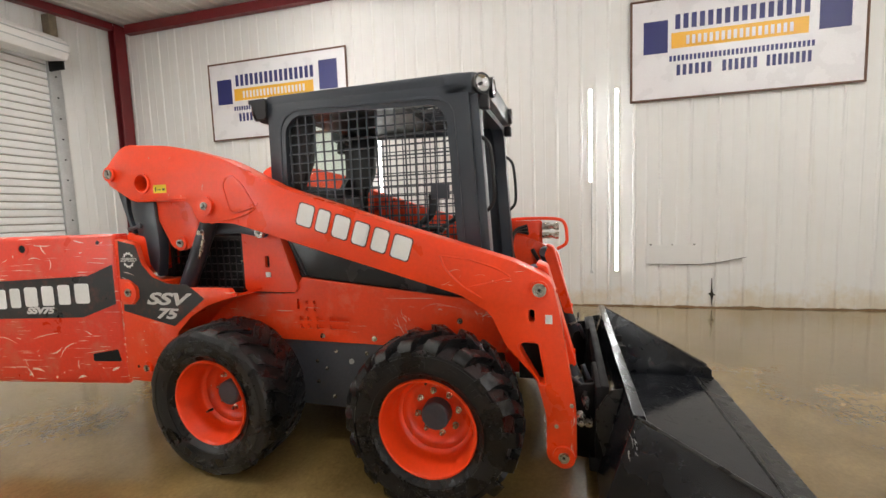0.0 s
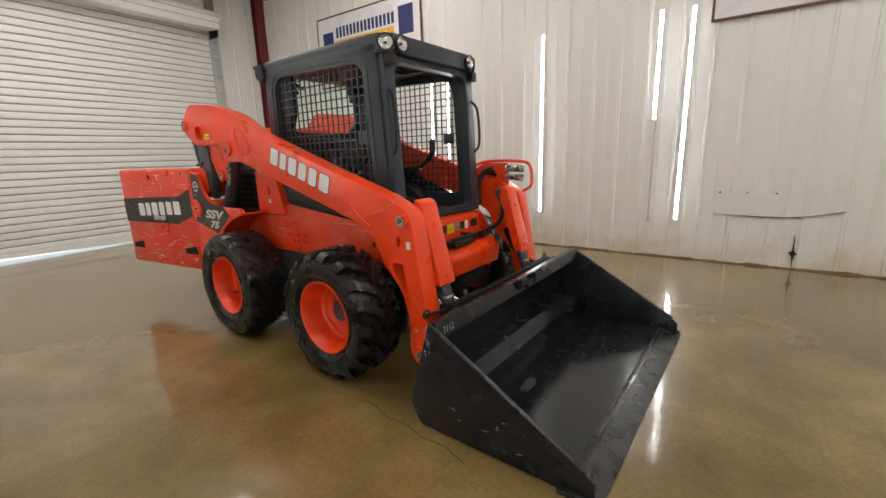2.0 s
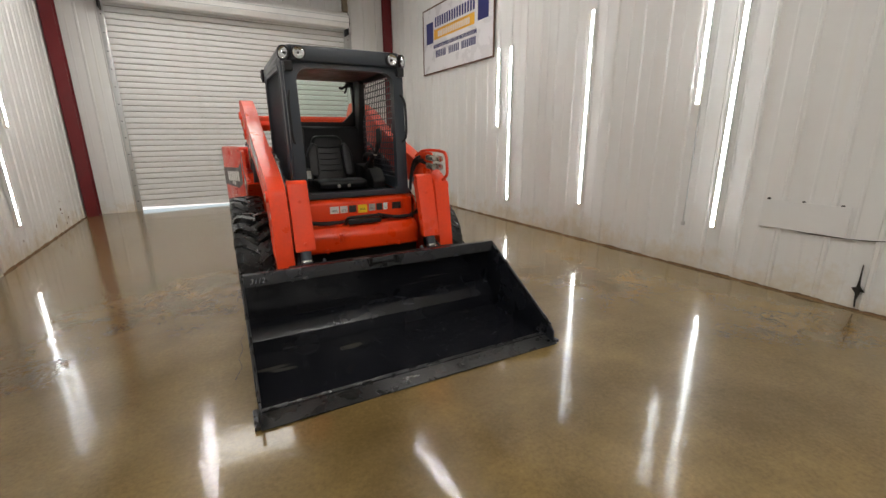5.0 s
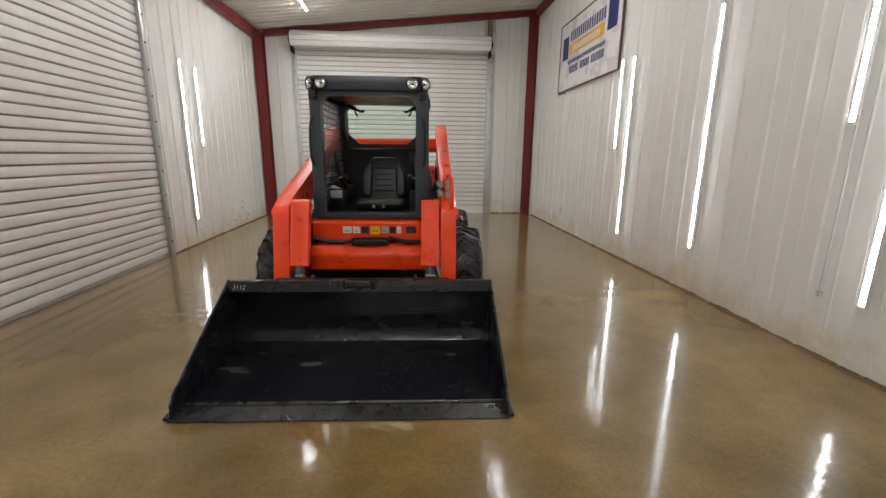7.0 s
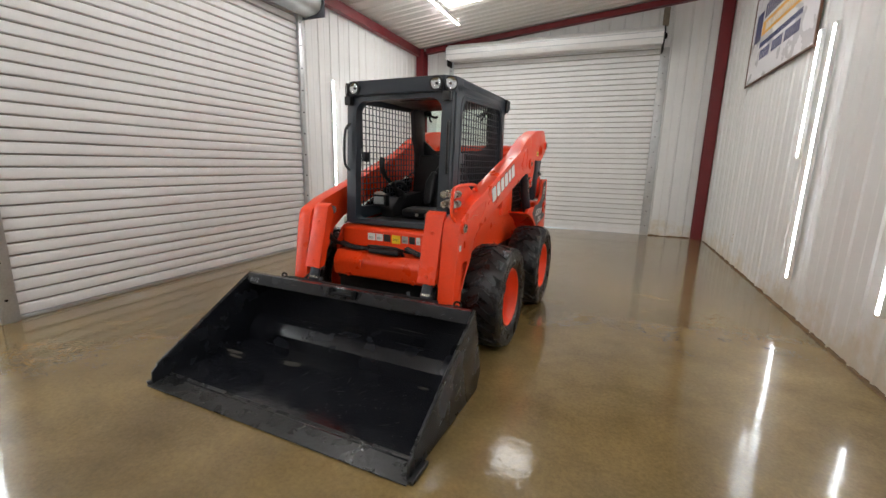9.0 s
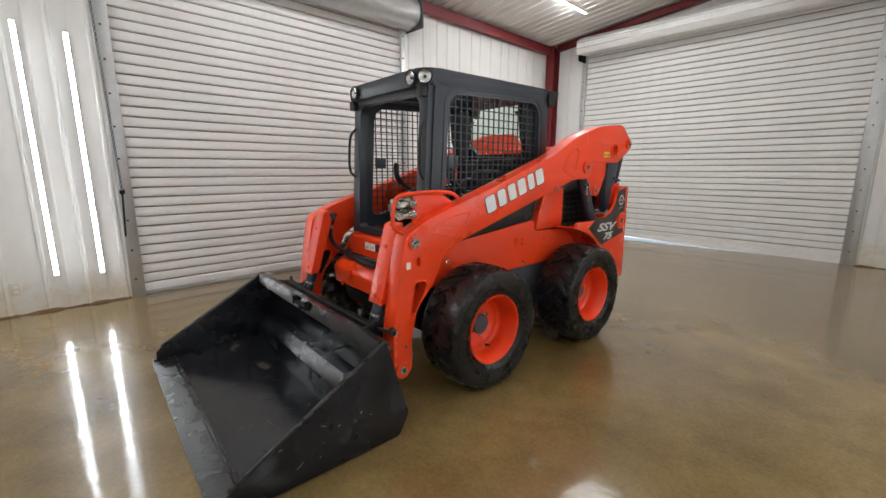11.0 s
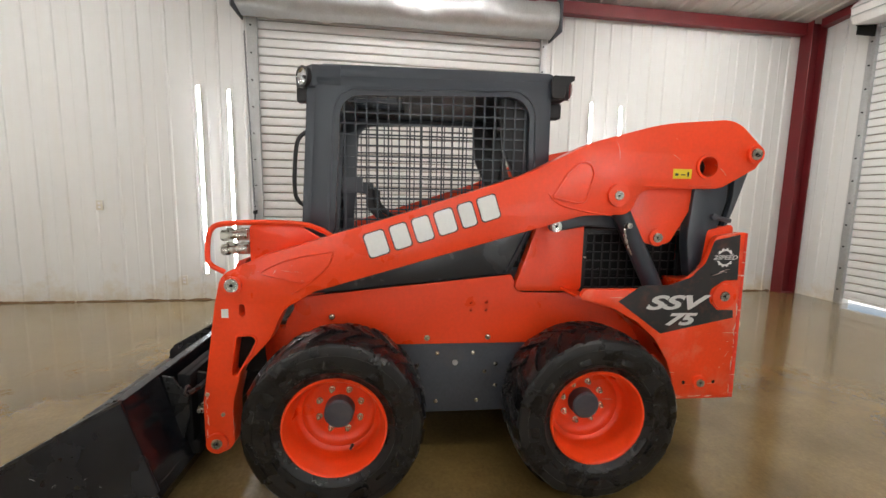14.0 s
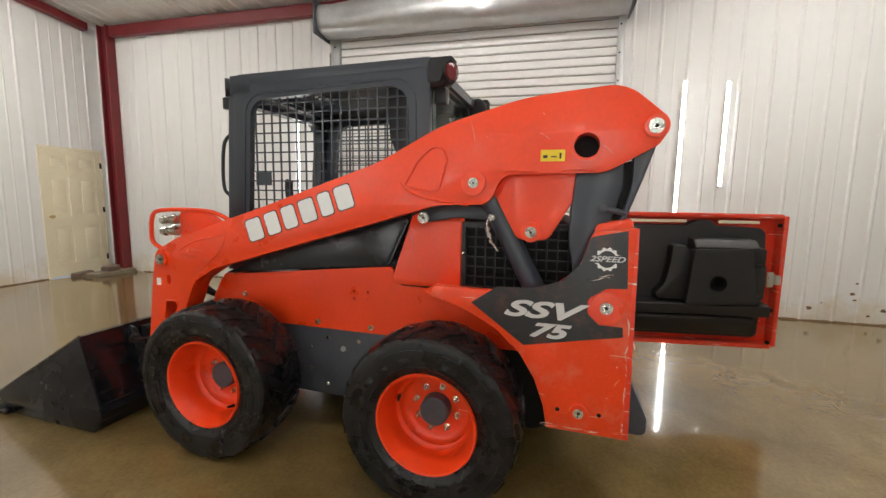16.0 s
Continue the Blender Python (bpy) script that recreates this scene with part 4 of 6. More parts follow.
# -- chassis --
bm = B()
prism(bm, "x", rounded([(-0.88, 0.34, 0.05), (-0.88, 0.52), (-0.80, 0.86), (0.26, 0.94), (0.45, 1.0), (1.33, 0.95), (1.33, 0.36, 0.08), (1.0, 0.23), (-0.62, 0.23, 0.1)]), -0.49, 0.49, bev=0.006)
chassis = part("chassis", bm, DARK, rig, "black engine bay and chassis tub")
for s in (1, -1):
    # dark lower panel between the wheels
    p = plate("lower_panel", [(-0.60, 0.24), (0.60, 0.24), (0.60, 0.63), (-0.60, 0.63)], 0.49, 0.505, s, FRAME_GREY, rig, "charcoal steel side panel with bolts")
    for y, z in ((-0.22, 0.50), (-0.22, 0.38), (0.20, 0.50), (0.20, 0.38), (-0.115, 0.565), (0.075, 0.565), (0.14, 0.46), (-0.12, 0.30), (0.10, 0.30)):
        bm = B()
        cyl(bm, (s * 0.50, y, z), (s * 0.5075, y, z), 0.011, seg=14)
        cyl(bm, (s * 0.5075, y, z), (s * 0.517, y, z), 0.0075, 0.0065, seg=6)
        part("bolt", bm, BOLT, p)
    bm = B()
    cyl(bm, (s * 0.50, -0.02, 0.513), (s * 0.512, -0.02, 0.513), 0.015, seg=12)
    part("plug", bm, GALV, p)
    # orange side panel above the front wheel
    vents = []
    if s < 0:
        for z0 in (0.690, 0.735):
            for y0, y1 in ((-0.02, 0.10), (0.135, 0.185), (0.215, 0.245), (0.265, 0.295)):
                vents.append([(y0, z0), (y1, z0), (y1, z0 + 0.026), (y0, z0 + 0.026)])
        for y, z in ((0.19, 0.80), (0.24, 0.80), (0.19, 0.84), (0.24, 0.84)):
            vents.append(circle(y, z, 0.010, 10))
        vents.append([(0.29, 0.80), (0.305, 0.80), (0.305, 0.86), (0.29, 0.86)])
    else:
        for y, z in ((0.055, 0.80), (0.055, 0.84), (0.135, 0.80), (0.135, 0.84)):
            vents.append(circle(y, z, 0.009, 10))
    out = rounded([(-0.885, 0.62), (-0.875, 0.74, 0.08), (-0.80, 0.872, 0.08), (0.262, 0.984), (0.32, 0.89), (1.05, 0.88), (1.06, 0.62)])
    p = plate("side_panel", out, 0.496, 0.513, s, WORN_ORANGE if s < 0 else ORANGE, rig, "orange side panel with scuffed paint", vents, bev=0.0)
    bm = B()
    box(bm, s * 0.490, s * 0.4955, -0.10, 0.40, 0.67, 0.88)
    part("vent_backing", bm, ORANGE, p)
    for y, z in ((-0.17, 0.652), (0.15, 0.652), (-0.65, 0.77)):
        bm = B()
        cyl(bm, (s * 0.51, y, z), (s * 0.516, y, z), 0.015, seg=16)
        cyl(bm, (s * 0.516, y, z), (s * 0.528, y, z), 0.0105, 0.009, seg=6)
        part("bolt", bm, BOLT, p)
    # black wedge under the cab
    plate("cab_skirt", rounded([(-0.79, 0.882), (0.256, 0.992, 0.02), (0.372, 1.24, 0.02), (-0.05, 1.20)]), 0.480, 0.507, s, GLOSS_BLACK, rig, "glossy black plastic cab skirt")
    bm = B()
    sweep(bm, [(s * 0.508, 0.235, 1.0), (s * 0.510, 0.34, 1.215)], 0.006, 6)
    part("skirt_trim", bm, GREY, rig)
    # orange housing behind the cab, with the hook slot
    holes = [rounded([(0.455, 1.04, 0.012), (0.485, 1.04, 0.012), (0.485, 1.11, 0.012), (0.455, 1.11, 0.012)])] if s < 0 else []
    plate("rear_housing", rounded([(0.268, 0.90, 0.03), (0.385, 1.245, 0.02), (0.43, 1.27, 0.02), (0.635, 1.26, 0.02), (0.635, 0.90, 0.03)]), 0.47, 0.535, s, ORANGE, rig,
          "orange housing plate beside the grille", holes, bev=0.0 if holes else 0.008)
    if s < 0:
        bm = B()
        box(bm, -0.50, -0.515, 0.44, 0.50, 1.03, 1.12)
        part("slot_backing", bm, DARK, rig)
        bm = B()
        box(bm, -0.535, -0.5365, 0.45, 0.485, 0.985, 1.015)
        part("label", bm, WHITE_MARK, rig, "small white label")
    # grille over the cooler
    g = plate("grille", [(0.636, 0.90), (1.19, 0.90), (1.19, 1.225), (0.636, 1.225)], 0.50, 0.528, s, PLASTIC, rig, "black cooler grille",
              [[(0.655, 0.92), (1.17, 0.92), (1.17, 1.205), (0.655, 1.205)]], 0)
    bm = B()
    for i in range(11):
        y = 0.70 + 0.047 * i
        box(bm, s * 0.514, s * 0.522, y - 0.0035, y + 0.0035, 0.915, 1.21)
    for i in range(6):
        z = 0.965 + 0.047 * i
        box(bm, s * 0.512, s * 0.520, 0.65, 1.175, z - 0.0035, z + 0.0035)
    part("mesh", bm, PLASTIC, g)
    bm = B()
    box(bm, s * 0.43, s * 0.47, 0.64, 1.19, 0.90, 1.225)
    part("cooler_core", bm, DARK, g, "dark cooler core")
    for y, z in ((0.646, 0.91), (0.646, 1.08), (0.78, 0.905), (0.92, 0.905)):
        bm = B()
        cyl(bm, (s * 0.526, y, z), (s * 0.536, y, z), 0.007, 0.006, seg=6)
        part("bolt", bm, BOLT, g)
    # hood ledge and wheel arch
    arch = [(0.52, 0.912), (0.60, 0.892), (0.72, 0.855), (0.84, 0.79), (0.94, 0.70), (1.01, 0.59), (1.05, 0.48), (1.068, 0.385)]
    bm = B()
    prism(bm, "x", arch + [(a + 0.012 * (i > 2), b + 0.014) for i, (a, b) in reversed(list(enumerate(arch)))], s * 0.505, s * 0.725)
    part("wheel_arch", bm, ORANGE, rig, "orange wheel arch", 50)
    # tail plate
    tail = rounded([(0.56, 0.955, 0.03), (0.545, 0.905, 0.01)] + [(a, b) for a, b in arch[1:]] + [(1.38, 0.385, 0.01), (1.368, 1.235, 0.01), (1.21, 1.215, 0.04), (1.168, 1.07, 0.12), (1.08, 0.995, 0.12), (0.95, 0.952, 0.08)], 5)
    t = plate("tail_plate", tail, 0.70, 0.733, s, WORN_ORANGE, rig, "orange rear side plate with chipped edges", bev=0.005, sharp=40)
    bm = B()
    box(bm, s * 0.50, s * 0.70, 1.10, 1.365, 0.40, 0.98, 0.01)
    part("tail_box", bm, ORANGE, t)
    bm = B()
    prism(bm, "x", [(1.362, 0.39), (1.384, 0.388), (1.376, 1.0), (1.373, 1.23), (1.362, 1.23)], s * 0.66, s * 0.736)
    part("chipped_edge", bm, SCUFFED, t, "edge with orange paint chipped to bare primer")
    sticker = rounded([(0.735, 0.894), (0.845, 0.972), (0.99, 0.975, 0.04), (1.10, 1.012, 0.06), (1.17, 1.085, 0.05), (1.205, 1.195, 0.02), (1.335, 1.222), (1.345, 1.00), (1.27, 0.995, 0.05),
                       (1.205, 0.95, 0.03), (1.205, 0.89, 0.03), (1.25, 0.848), (1.337, 0.846), (1.341, 0.808), (0.962, 0.732)], 4)
    plate("sticker", sticker, 0.733, 0.7352, s, BLACK_MARK, t, "black vinyl sticker with the model number", bev=0)
    lettering("lettering", "SSV", 0.094, side_face(s, 0.7362, 1.015, 0.884), PALE_MARK, t, 0.0008, 0.35, 2.0, bold=0.034)
    lettering("lettering", "75", 0.080, side_face(s, 0.7362, 1.05 if s > 0 else 1.02, 0.800), PALE_MARK, t, 0.0008, 0.35, 1.8, bold=0.042)
    bm = B()
    gear = []
    for i in range(48):
        r = 0.047 if (i // 2) % 2 else 0.041
        gear.append((1.265 + r * math.cos(2 * math.pi * i / 48), 1.11 + r * math.sin(2 * math.pi * i / 48)))
    prism(bm, "x", gear, s * 0.7355, s * 0.7364, [circle(1.265, 1.11, 0.033, 24)])
    part("gear_badge", bm, WHITE_MARK, t)
    bm = B()
    box(bm, s * 0.7360, s * 0.7368, 1.195, 1.335, 1.094, 1.126)
    part("badge_band", bm, BLACK_MARK, t)
    lettering("lettering", "2SPEED", 0.030, side_face(s, 0.7376, 1.265, 1.11), PALE_MARK, t, 0.0006, 0.3, 1.3, bold=0.02)
    pin_head(s, 0.738, 1.273, 0.920, 0.024, t, 0.062)
    pin_head(s, 0.735, 1.192, 0.474, 0.020, t, 0.036)
    for y in (1.11, 1.272):
        bm = B()
        cyl(bm, (s * 0.732, y, 0.474), (s * 0.7345, y, 0.474), 0.009, seg=10)
        part("hole", bm, DARK, t)
    # dark rear bumper shoe
    plate("bumper_shoe", rounded([(1.375, 0.62), (1.49, 0.38, 0.04), (1.49, 0.30, 0.03), (1.30, 0.30), (1.30, 0.36)]), 0.30, 0.52, s, FRAME_GREY, rig, "dark grey bumper shoe", bev=0.006)
bm = B()
box(bm, -0.66, 0.66, 1.34, 1.375, 0.42, 0.98, 0.01)
part("rear_frame", bm, DARK, rig, "dark rear opening frame")
bm = B()
prism(bm, "x", rounded([(0.50, 1.0), (0.50, 1.26, 0.05), (1.10, 1.24, 0.05), (1.34, 1.10, 0.05), (1.34, 0.95)]), -0.44, 0.44, bev=0.01)
part("engine_hood", bm, PLASTIC, rig, "black engine hood behind the cab")
bm = B()
prism(bm, "x", rounded([(1.20, 1.06), (1.22, 1.24, 0.03), (1.36, 1.27, 0.02), (1.37, 1.0)]), -0.66, 0.66, bev=0.008)
part("rear_crown", bm, ORANGE, rig, "orange rear crown of the hood")

# -- front of the chassis --
bm = B()
prism(bm, "x", rounded([(-0.80, 0.70), (-0.845, 0.72, 0.01), (-0.845, 0.862, 0.02), (-0.79, 0.885, 0.02), (-0.70, 0.885), (-0.70, 0.70)]), -0.47, 0.47, bev=0.006)
fp = part("front_panel", bm, ORANGE, rig, "orange front panel with safety decals")
for x0, x1, c in ((-0.225, -0.155, WHITE_MARK), (-0.145, -0.085, WHITE_MARK), (-0.075, -0.015, BLACK_MARK), (0.0, 0.075, YELLOW), (0.09, 0.145, GALV), (0.155, 0.205, BLACK_MARK), (0.215, 0.25, WHITE_MARK), (0.29, 0.37, BLACK_MARK)):
    bm = B()
    box(bm, x0, x1, -0.8475, -0.844, 0.776 if c is not YELLOW else 0.766, 0.832)
    part("decal", bm, c, fp)
    if c is not BLACK_MARK:
        bm = B()
        for k in range(2):
            box(bm, x0 + 0.012, x1 - 0.012 - 0.006 * k, -0.8485, -0.847, 0.790 + 0.010 * k, 0.793 + 0.010 * k)
        part("text_bar", bm, BLACK_MARK, fp)
bm = B()
prism(bm, "x", rounded([(-0.86, 0.50), (-0.99, 0.50, 0.02), (-1.005, 0.63, 0.06), (-0.95, 0.695, 0.05), (-0.84, 0.70, 0.02), (-0.80, 0.60)]), -0.455, 0.455, bev=0.008)
step = part("front_beam", bm, ORANGE, rig, "rounded orange front cross beam")
bm = B()
box(bm, -0.20, -0.175, -1.018, -0.99, 0.585, 0.645, 0.005)
part("tab", bm, ORANGE, step)
for x in (-0.30, 0.28):
    bm = B()
    cyl(bm, (x, -1.0, 0.52), (x, -1.012, 0.52), 0.016, seg=10)
    part("bolt", bm, ORANGE, step)
bm = B()
sweep(bm, [(-0.13, -0.93, 0.70), (-0.13, -0.985, 0.755), (-0.10, -1.0, 0.765), (0.12, -1.0, 0.765), (0.15, -0.985, 0.755), (0.15, -0.93, 0.70)], 0.011, 8, smooth=1)
box(bm, -0.12, 0.14, -0.995, -0.90, 0.705, 0.742, 0.008)
part("foot_step", bm, PLASTIC, rig, "black foot step with grab bar")
for x0, x1, dz in ((-0.46, -0.13, 0.0), (0.15, 0.44, 0.008)):
    for k in range(3):
        bm = B()
        sweep(bm, [(x0, -0.86 - 0.02 * k, 0.74 + dz), (x0 + 0.1, -0.90 - 0.02 * k, 0.728), ((x0 + x1) / 2, -0.91 - 0.02 * k, 0.722 - 0.004 * k), (x1, -0.93, 0.72)], 0.011, 6, smooth=2)
        part("hydraulic_hose", bm, PLASTIC, rig, "black hydraulic hose")

# -- cab --
cab = new("cab")
cab.parent = rig
cab.empty_display_size = 0.1
cab.location = (0, 0, 0.010)
tagged(cab, "charcoal steel cab with open front")


def lean(bm):
    for v in bm.verts:
        v.co.y += 0.055 * (v.co.z - 0.9)


bm = B()
prism(bm, "y", rounded([(-0.455, 0.885), (0.455, 0.885), (0.455, 1.90, 0.03), (-0.455, 1.90, 0.03)]), -0.815, -0.745,
      holes=[rounded([(-0.365, 0.925, 0.03), (0.365, 0.925, 0.03), (0.374, 1.842, 0.09), (-0.374, 1.842, 0.09)])], bev=0.010)
lean(bm)
part("front_frame", bm, GREY, cab, "charcoal door frame, open without a door")
for s in (1, -1):
    win = rounded([(-0.650, 1.00, 0.04), (-0.600, 1.845, 0.10), (0.335, 1.875, 0.11), (0.36, 1.00, 0.04)], 8)
    out = rounded([(-0.775, 0.89), (-0.715, 1.93, 0.02), (0.445, 1.95, 0.02), (0.455, 0.96)])
    bm = B()
    prism(bm, "x", out, s * 0.432, s * 0.470, [win], bev=0.010)
    sf = part("side_frame", bm, GREY, cab, "charcoal cab side with rounded window opening")
    outer = rounded([(-0.690, 0.98, 0.04), (-0.640, 1.885, 0.12), (0.375, 1.915, 0.13), (0.40, 0.98, 0.04)], 8)
    inner = rounded([(-0.676, 0.995, 0.04), (-0.626, 1.871, 0.11), (0.361, 1.90, 0.12), (0.386, 0.995, 0.04)], 8)
    bm = B()
    prism(bm, "x", outer, s * 0.466, s * 0.476, [inner], bev=0.003)
    part("rim", bm, GREY, sf, "raised rim round the window")
    # welded steel screen
    bm = B()
    for i in range(20):
        y = -0.640 + 0.0535 * i
        box(bm, s * 0.446, s * 0.453, y - 0.0038, y + 0.0038, 0.95, 1.90)
    for i in range(18):
        z = 0.985 + 0.0525 * i
        box(bm, s * 0.440, s * 0.447, -0.69, 0.41, z - 0.0038, z + 0.0038)
    part("window_screen", bm, GREY, sf, "charcoal welded wire screen")
    bm = B()
    box(bm, s * 0.438, s * 0.449, -0.60, -0.50, 1.38, 1.455, 0.003)
    part("latch_plate", bm, GREY, sf)
    # grab handle on the front pillar
    bm = B()
    sweep(bm, [(s * 0.425, -0.745, 1.69), (s * 0.44, -0.80, 1.655), (s * 0.45, -0.822, 1.60), (s * 0.45, -0.835, 1.37), (s * 0.44, -0.81, 1.325), (s * 0.425, -0.775, 1.30)], 0.010, 8, smooth=2)
    part("grab_handle", bm, PLASTIC, cab, "black tube grab handle")
    # work lights in the roof corners
    for x, y, tw in ((0.350, -0.806, 2), (0.438, -0.773, 45)):
        d = Vector((s * math.sin(radians(tw)), -math.cos(radians(tw)), 0))
        c = Vector((s * x, y, 1.928))
        bm = B()
        ring(bm, c - d * 0.020, c + d * 0.019, 0.050, 0.040)
        lamp = part("work_light", bm, PLASTIC, cab, "round work light in a black bezel")
        bm = B()
        q = d.to_track_quat("Z", "Y").to_matrix()
        rows = [[bm.verts.new(c + d * o + q @ Vector((r * math.cos(k * math.pi / 12), r * math.sin(k * math.pi / 12), 0))) for k in range(24)]
                for o, r in ((0.0175, 0.0405), (0.014, 0.037), (0.009, 0.029), (0.0055, 0.018), (0.0045, 0.006), (-0.012, 0.0405))]
        for p0, p1 in zip(rows, rows[1:]):
            for k in range(24):
                bm.faces.new((p0[k], p0[(k + 1) % 24], p1[(k + 1) % 24], p1[k]))
        bm.faces.new(rows[-1])
        part("reflector", bm, LENS, lamp, "chromed reflector lens")
        bm = B()
        cyl(bm, c + d * 0.002, c + d * 0.011, 0.008)
        part("bulb", bm, PLASTIC, lamp)
    bm = B()
    box(bm, s * 0.395, s * 0.452, -0.812, -0.765, 1.81, 1.876, 0.008)
    part("lamp_bracket", bm, PLASTIC, cab, "black bracket under the lights")
    # red rear lights
    bm = B()
    prism(bm, "x", rounded([(0.43, 1.855, 0.02), (0.43, 1.985, 0.02), (0.505, 1.990, 0.045), (0.555, 1.955, 0.05), (0.555, 1.890, 0.04), (0.50, 1.855, 0.03)], 6), s * 0.372, s * 0.468, bev=0.014, seg=3)
    rl = part("rear_light", bm, PLASTIC, cab, "black rear light housing")
    bm = B()
    c, d = Vector((s * 0.438, 0.522, 1.924)), Vector((s * 0.42, 0.90, -0.03)).normalized()
    q = d.to_track_quat("Z", "Y").to_matrix()
    rows = [[bm.verts.new(c + d * o + q @ Vector((r0 * math.cos(k * math.pi / 14), r0 * math.sin(k * math.pi / 14), 0))) for k in range(28)]
            for o, r0 in ((-0.02, 0.045), (0.026, 0.045), (0.034, 0.041), (0.040, 0.028), (0.042, 0.010))]
    for p0, p1 in zip(rows, rows[1:]):
        for k in range(28):
            bm.faces.new((p0[k], p0[(k + 1) % 28], p1[(k + 1) % 28], p1[k]))
    bm.faces.new(rows[0])
    bm.faces.new(rows[-1])
    part("lens", bm, RED_LENS, rl, "red lens")
    bm = B()
    ring(bm, c + d * 0.012, c + d * 0.029, 0.051, 0.0445, 28)
    part("bezel", bm, PLASTIC, rl)
    bm = B()
    prism(bm, "x", rounded([(0.440, 1.868, 0.02), (0.440, 1.976, 0.02), (0.545, 1.982, 0.03), (0.566, 1.965, 0.01), (0.538, 1.950, 0.03), (0.520, 1.915, 0.04), (0.505, 1.868, 0.02)], 5),
          s * 0.476, s * 0.490, bev=0.003, seg=1)
    box(bm, s * 0.40, s * 0.49, 0.45, 0.560, 1.972, 1.982, 0.004)
    part("light_guard", bm, PLASTIC, rl, "black guard lip over the light")
bm = B()
prism(bm, "z", rounded([(-0.400, -0.805, 0.01), (0.400, -0.805, 0.01), (0.470, -0.735, 0.01), (0.470, -0.60), (-0.470, -0.60), (-0.470, -0.735, 0.01)]), 1.878, 1.984, bev=0.010)
part("roof_visor", bm, GREY, cab, "charcoal visor with cut corners for the lights")
HX, HY0, HY1 = 0.23, -0.598, -0.30      # barred hatch in the cab roof
bm = B()
for s in (1, -1):
    prism(bm, "x", rounded([(-0.70, 1.925), (-0.735, 1.975, 0.02), (-0.68, 1.990, 0.05), (0.44, 1.998, 0.04), (0.475, 1.975, 0.02), (0.47, 1.925)]), s * HX, s * 0.468, bev=0.014)
prism(bm, "x", rounded([(-0.70, 1.925), (-0.735, 1.975, 0.02), (-0.68, 1.990, 0.05), (HY0, 1.990), (HY0, 1.925)]), -HX, HX)
prism(bm, "x", rounded([(HY1, 1.925), (HY1, 1.992), (0.44, 1.998, 0.04), (0.475, 1.975, 0.02), (0.47, 1.925)]), -HX, HX)
roof = part("roof", bm, GREY, cab, "charcoal roof panel with a lip over the door and a barred hatch")
bm = B()
for i in range(8):
    x = -HX + 2 * HX * (i + 0.5) / 8
    box(bm, x - 0.004, x + 0.004, HY0 - 0.01, HY1 + 0.01, 1.944, 1.952)
for i in range(5):
    y = HY0 + (HY1 - HY0) * (i + 0.5) / 5
    box(bm, -HX - 0.01, HX + 0.01, y - 0.004, y + 0.004, 1.952, 1.960)
part("hatch_bars", bm, GREY, roof, "charcoal welded bars over the roof hatch")
bm = B()
prism(bm, "y", rounded([(-0.44, 0.93), (0.44, 0.93), (0.44, 1.94), (-0.44, 1.94)]), 0.405, 0.44,
      holes=[rounded([(-0.385, 1.61, 0.06), (-0.265, 1.505, 0.06), (0.25, 1.505, 0.06), (0.36, 1.61, 0.06), (0.36, 1.845, 0.06), (0.29, 1.912, 0.06), (-0.30, 1.912, 0.06), (-0.385, 1.845, 0.06)])])
part("rear_wall", bm, PLASTIC, cab, "black rear wall with an eight-sided window")
bm = B()
prism(bm, "y", [(-0.42, 1.48), (0.42, 1.48), (0.42, 1.935), (-0.42, 1.935)], 0.441, 0.447)
pane = part("rear_window", bm, GLASS, cab, "green tinted rear window pane")
pane.visible_shadow = False
for s, dx in ((-1, 0.0), (1, 0.02)):
    bm = B()
    box(bm, s * 0.315 - 0.028, s * 0.315 + 0.028, 0.365, 0.402, 1.845, 1.885, 0.010)
    sweep(bm, [(s * 0.33, 0.37, 1.87), (s * 0.27, 0.345, 1.845), (s * 0.225 + dx, 0.35, 1.825), (s * 0.20 + dx, 0.36, 1.84)], 0.013, 6, smooth=1)
    sweep(bm, [(s * 0.30, 0.37, 1.86), (s * 0.285, 0.345, 1.81), (s * 0.265, 0.35, 1.785)], 0.010, 6, smooth=1)
    part("window_latch", bm, PLASTIC, cab, "black window latch")
bm = B()
box(bm, -0.43, 0.43, -0.74, 0.40, 0.86, 0.885, 0.004)
part("cab_floor", bm, PLASTIC, cab, "black rubber cab floor")
bm = B()
prism(bm, "x", rounded([(0.405, 0.885), (0.405, 1.46, 0.03), (0.33, 1.46, 0.05), (0.24, 1.10, 0.05), (0.24, 0.885)]), -0.425, 0.425, bev=0.01)
part("seat_tower", bm, PLASTIC, cab, "black moulded tower behind the seat")
for s in (1, -1):
    bm = B()
    prism(bm, "x", rounded([(0.405, 0.90), (0.405, 1.90), (0.19, 1.90, 0.05), (0.22, 1.62, 0.05), (0.30, 1.45, 0.05), (0.30, 0.90)]), s * 0.375, s * 0.428, bev=0.006)
    part("rear_pillar", bm, PLASTIC, cab, "black inner rear pillar")
bm = B()
box(bm, 0.372, 0.432, 0.452, 0.52, 1.78, 1.862, 0.015)
part("wiper_motor", bm, PLASTIC, cab, "black wiper motor on the rear window")
bm = B()
prism(bm, "z", [(-0.42, -0.60), (0.42, -0.60), (0.42, 0.40), (-0.42, 0.40)], 1.900, 1.928, holes=[[(-HX - 0.012, HY0 + 0.012), (HX + 0.012, HY0 + 0.012), (HX + 0.012, HY1 + 0.012), (-HX - 0.012, HY1 + 0.012)]])
part("headliner", bm, PLASTIC, cab, "black headliner")
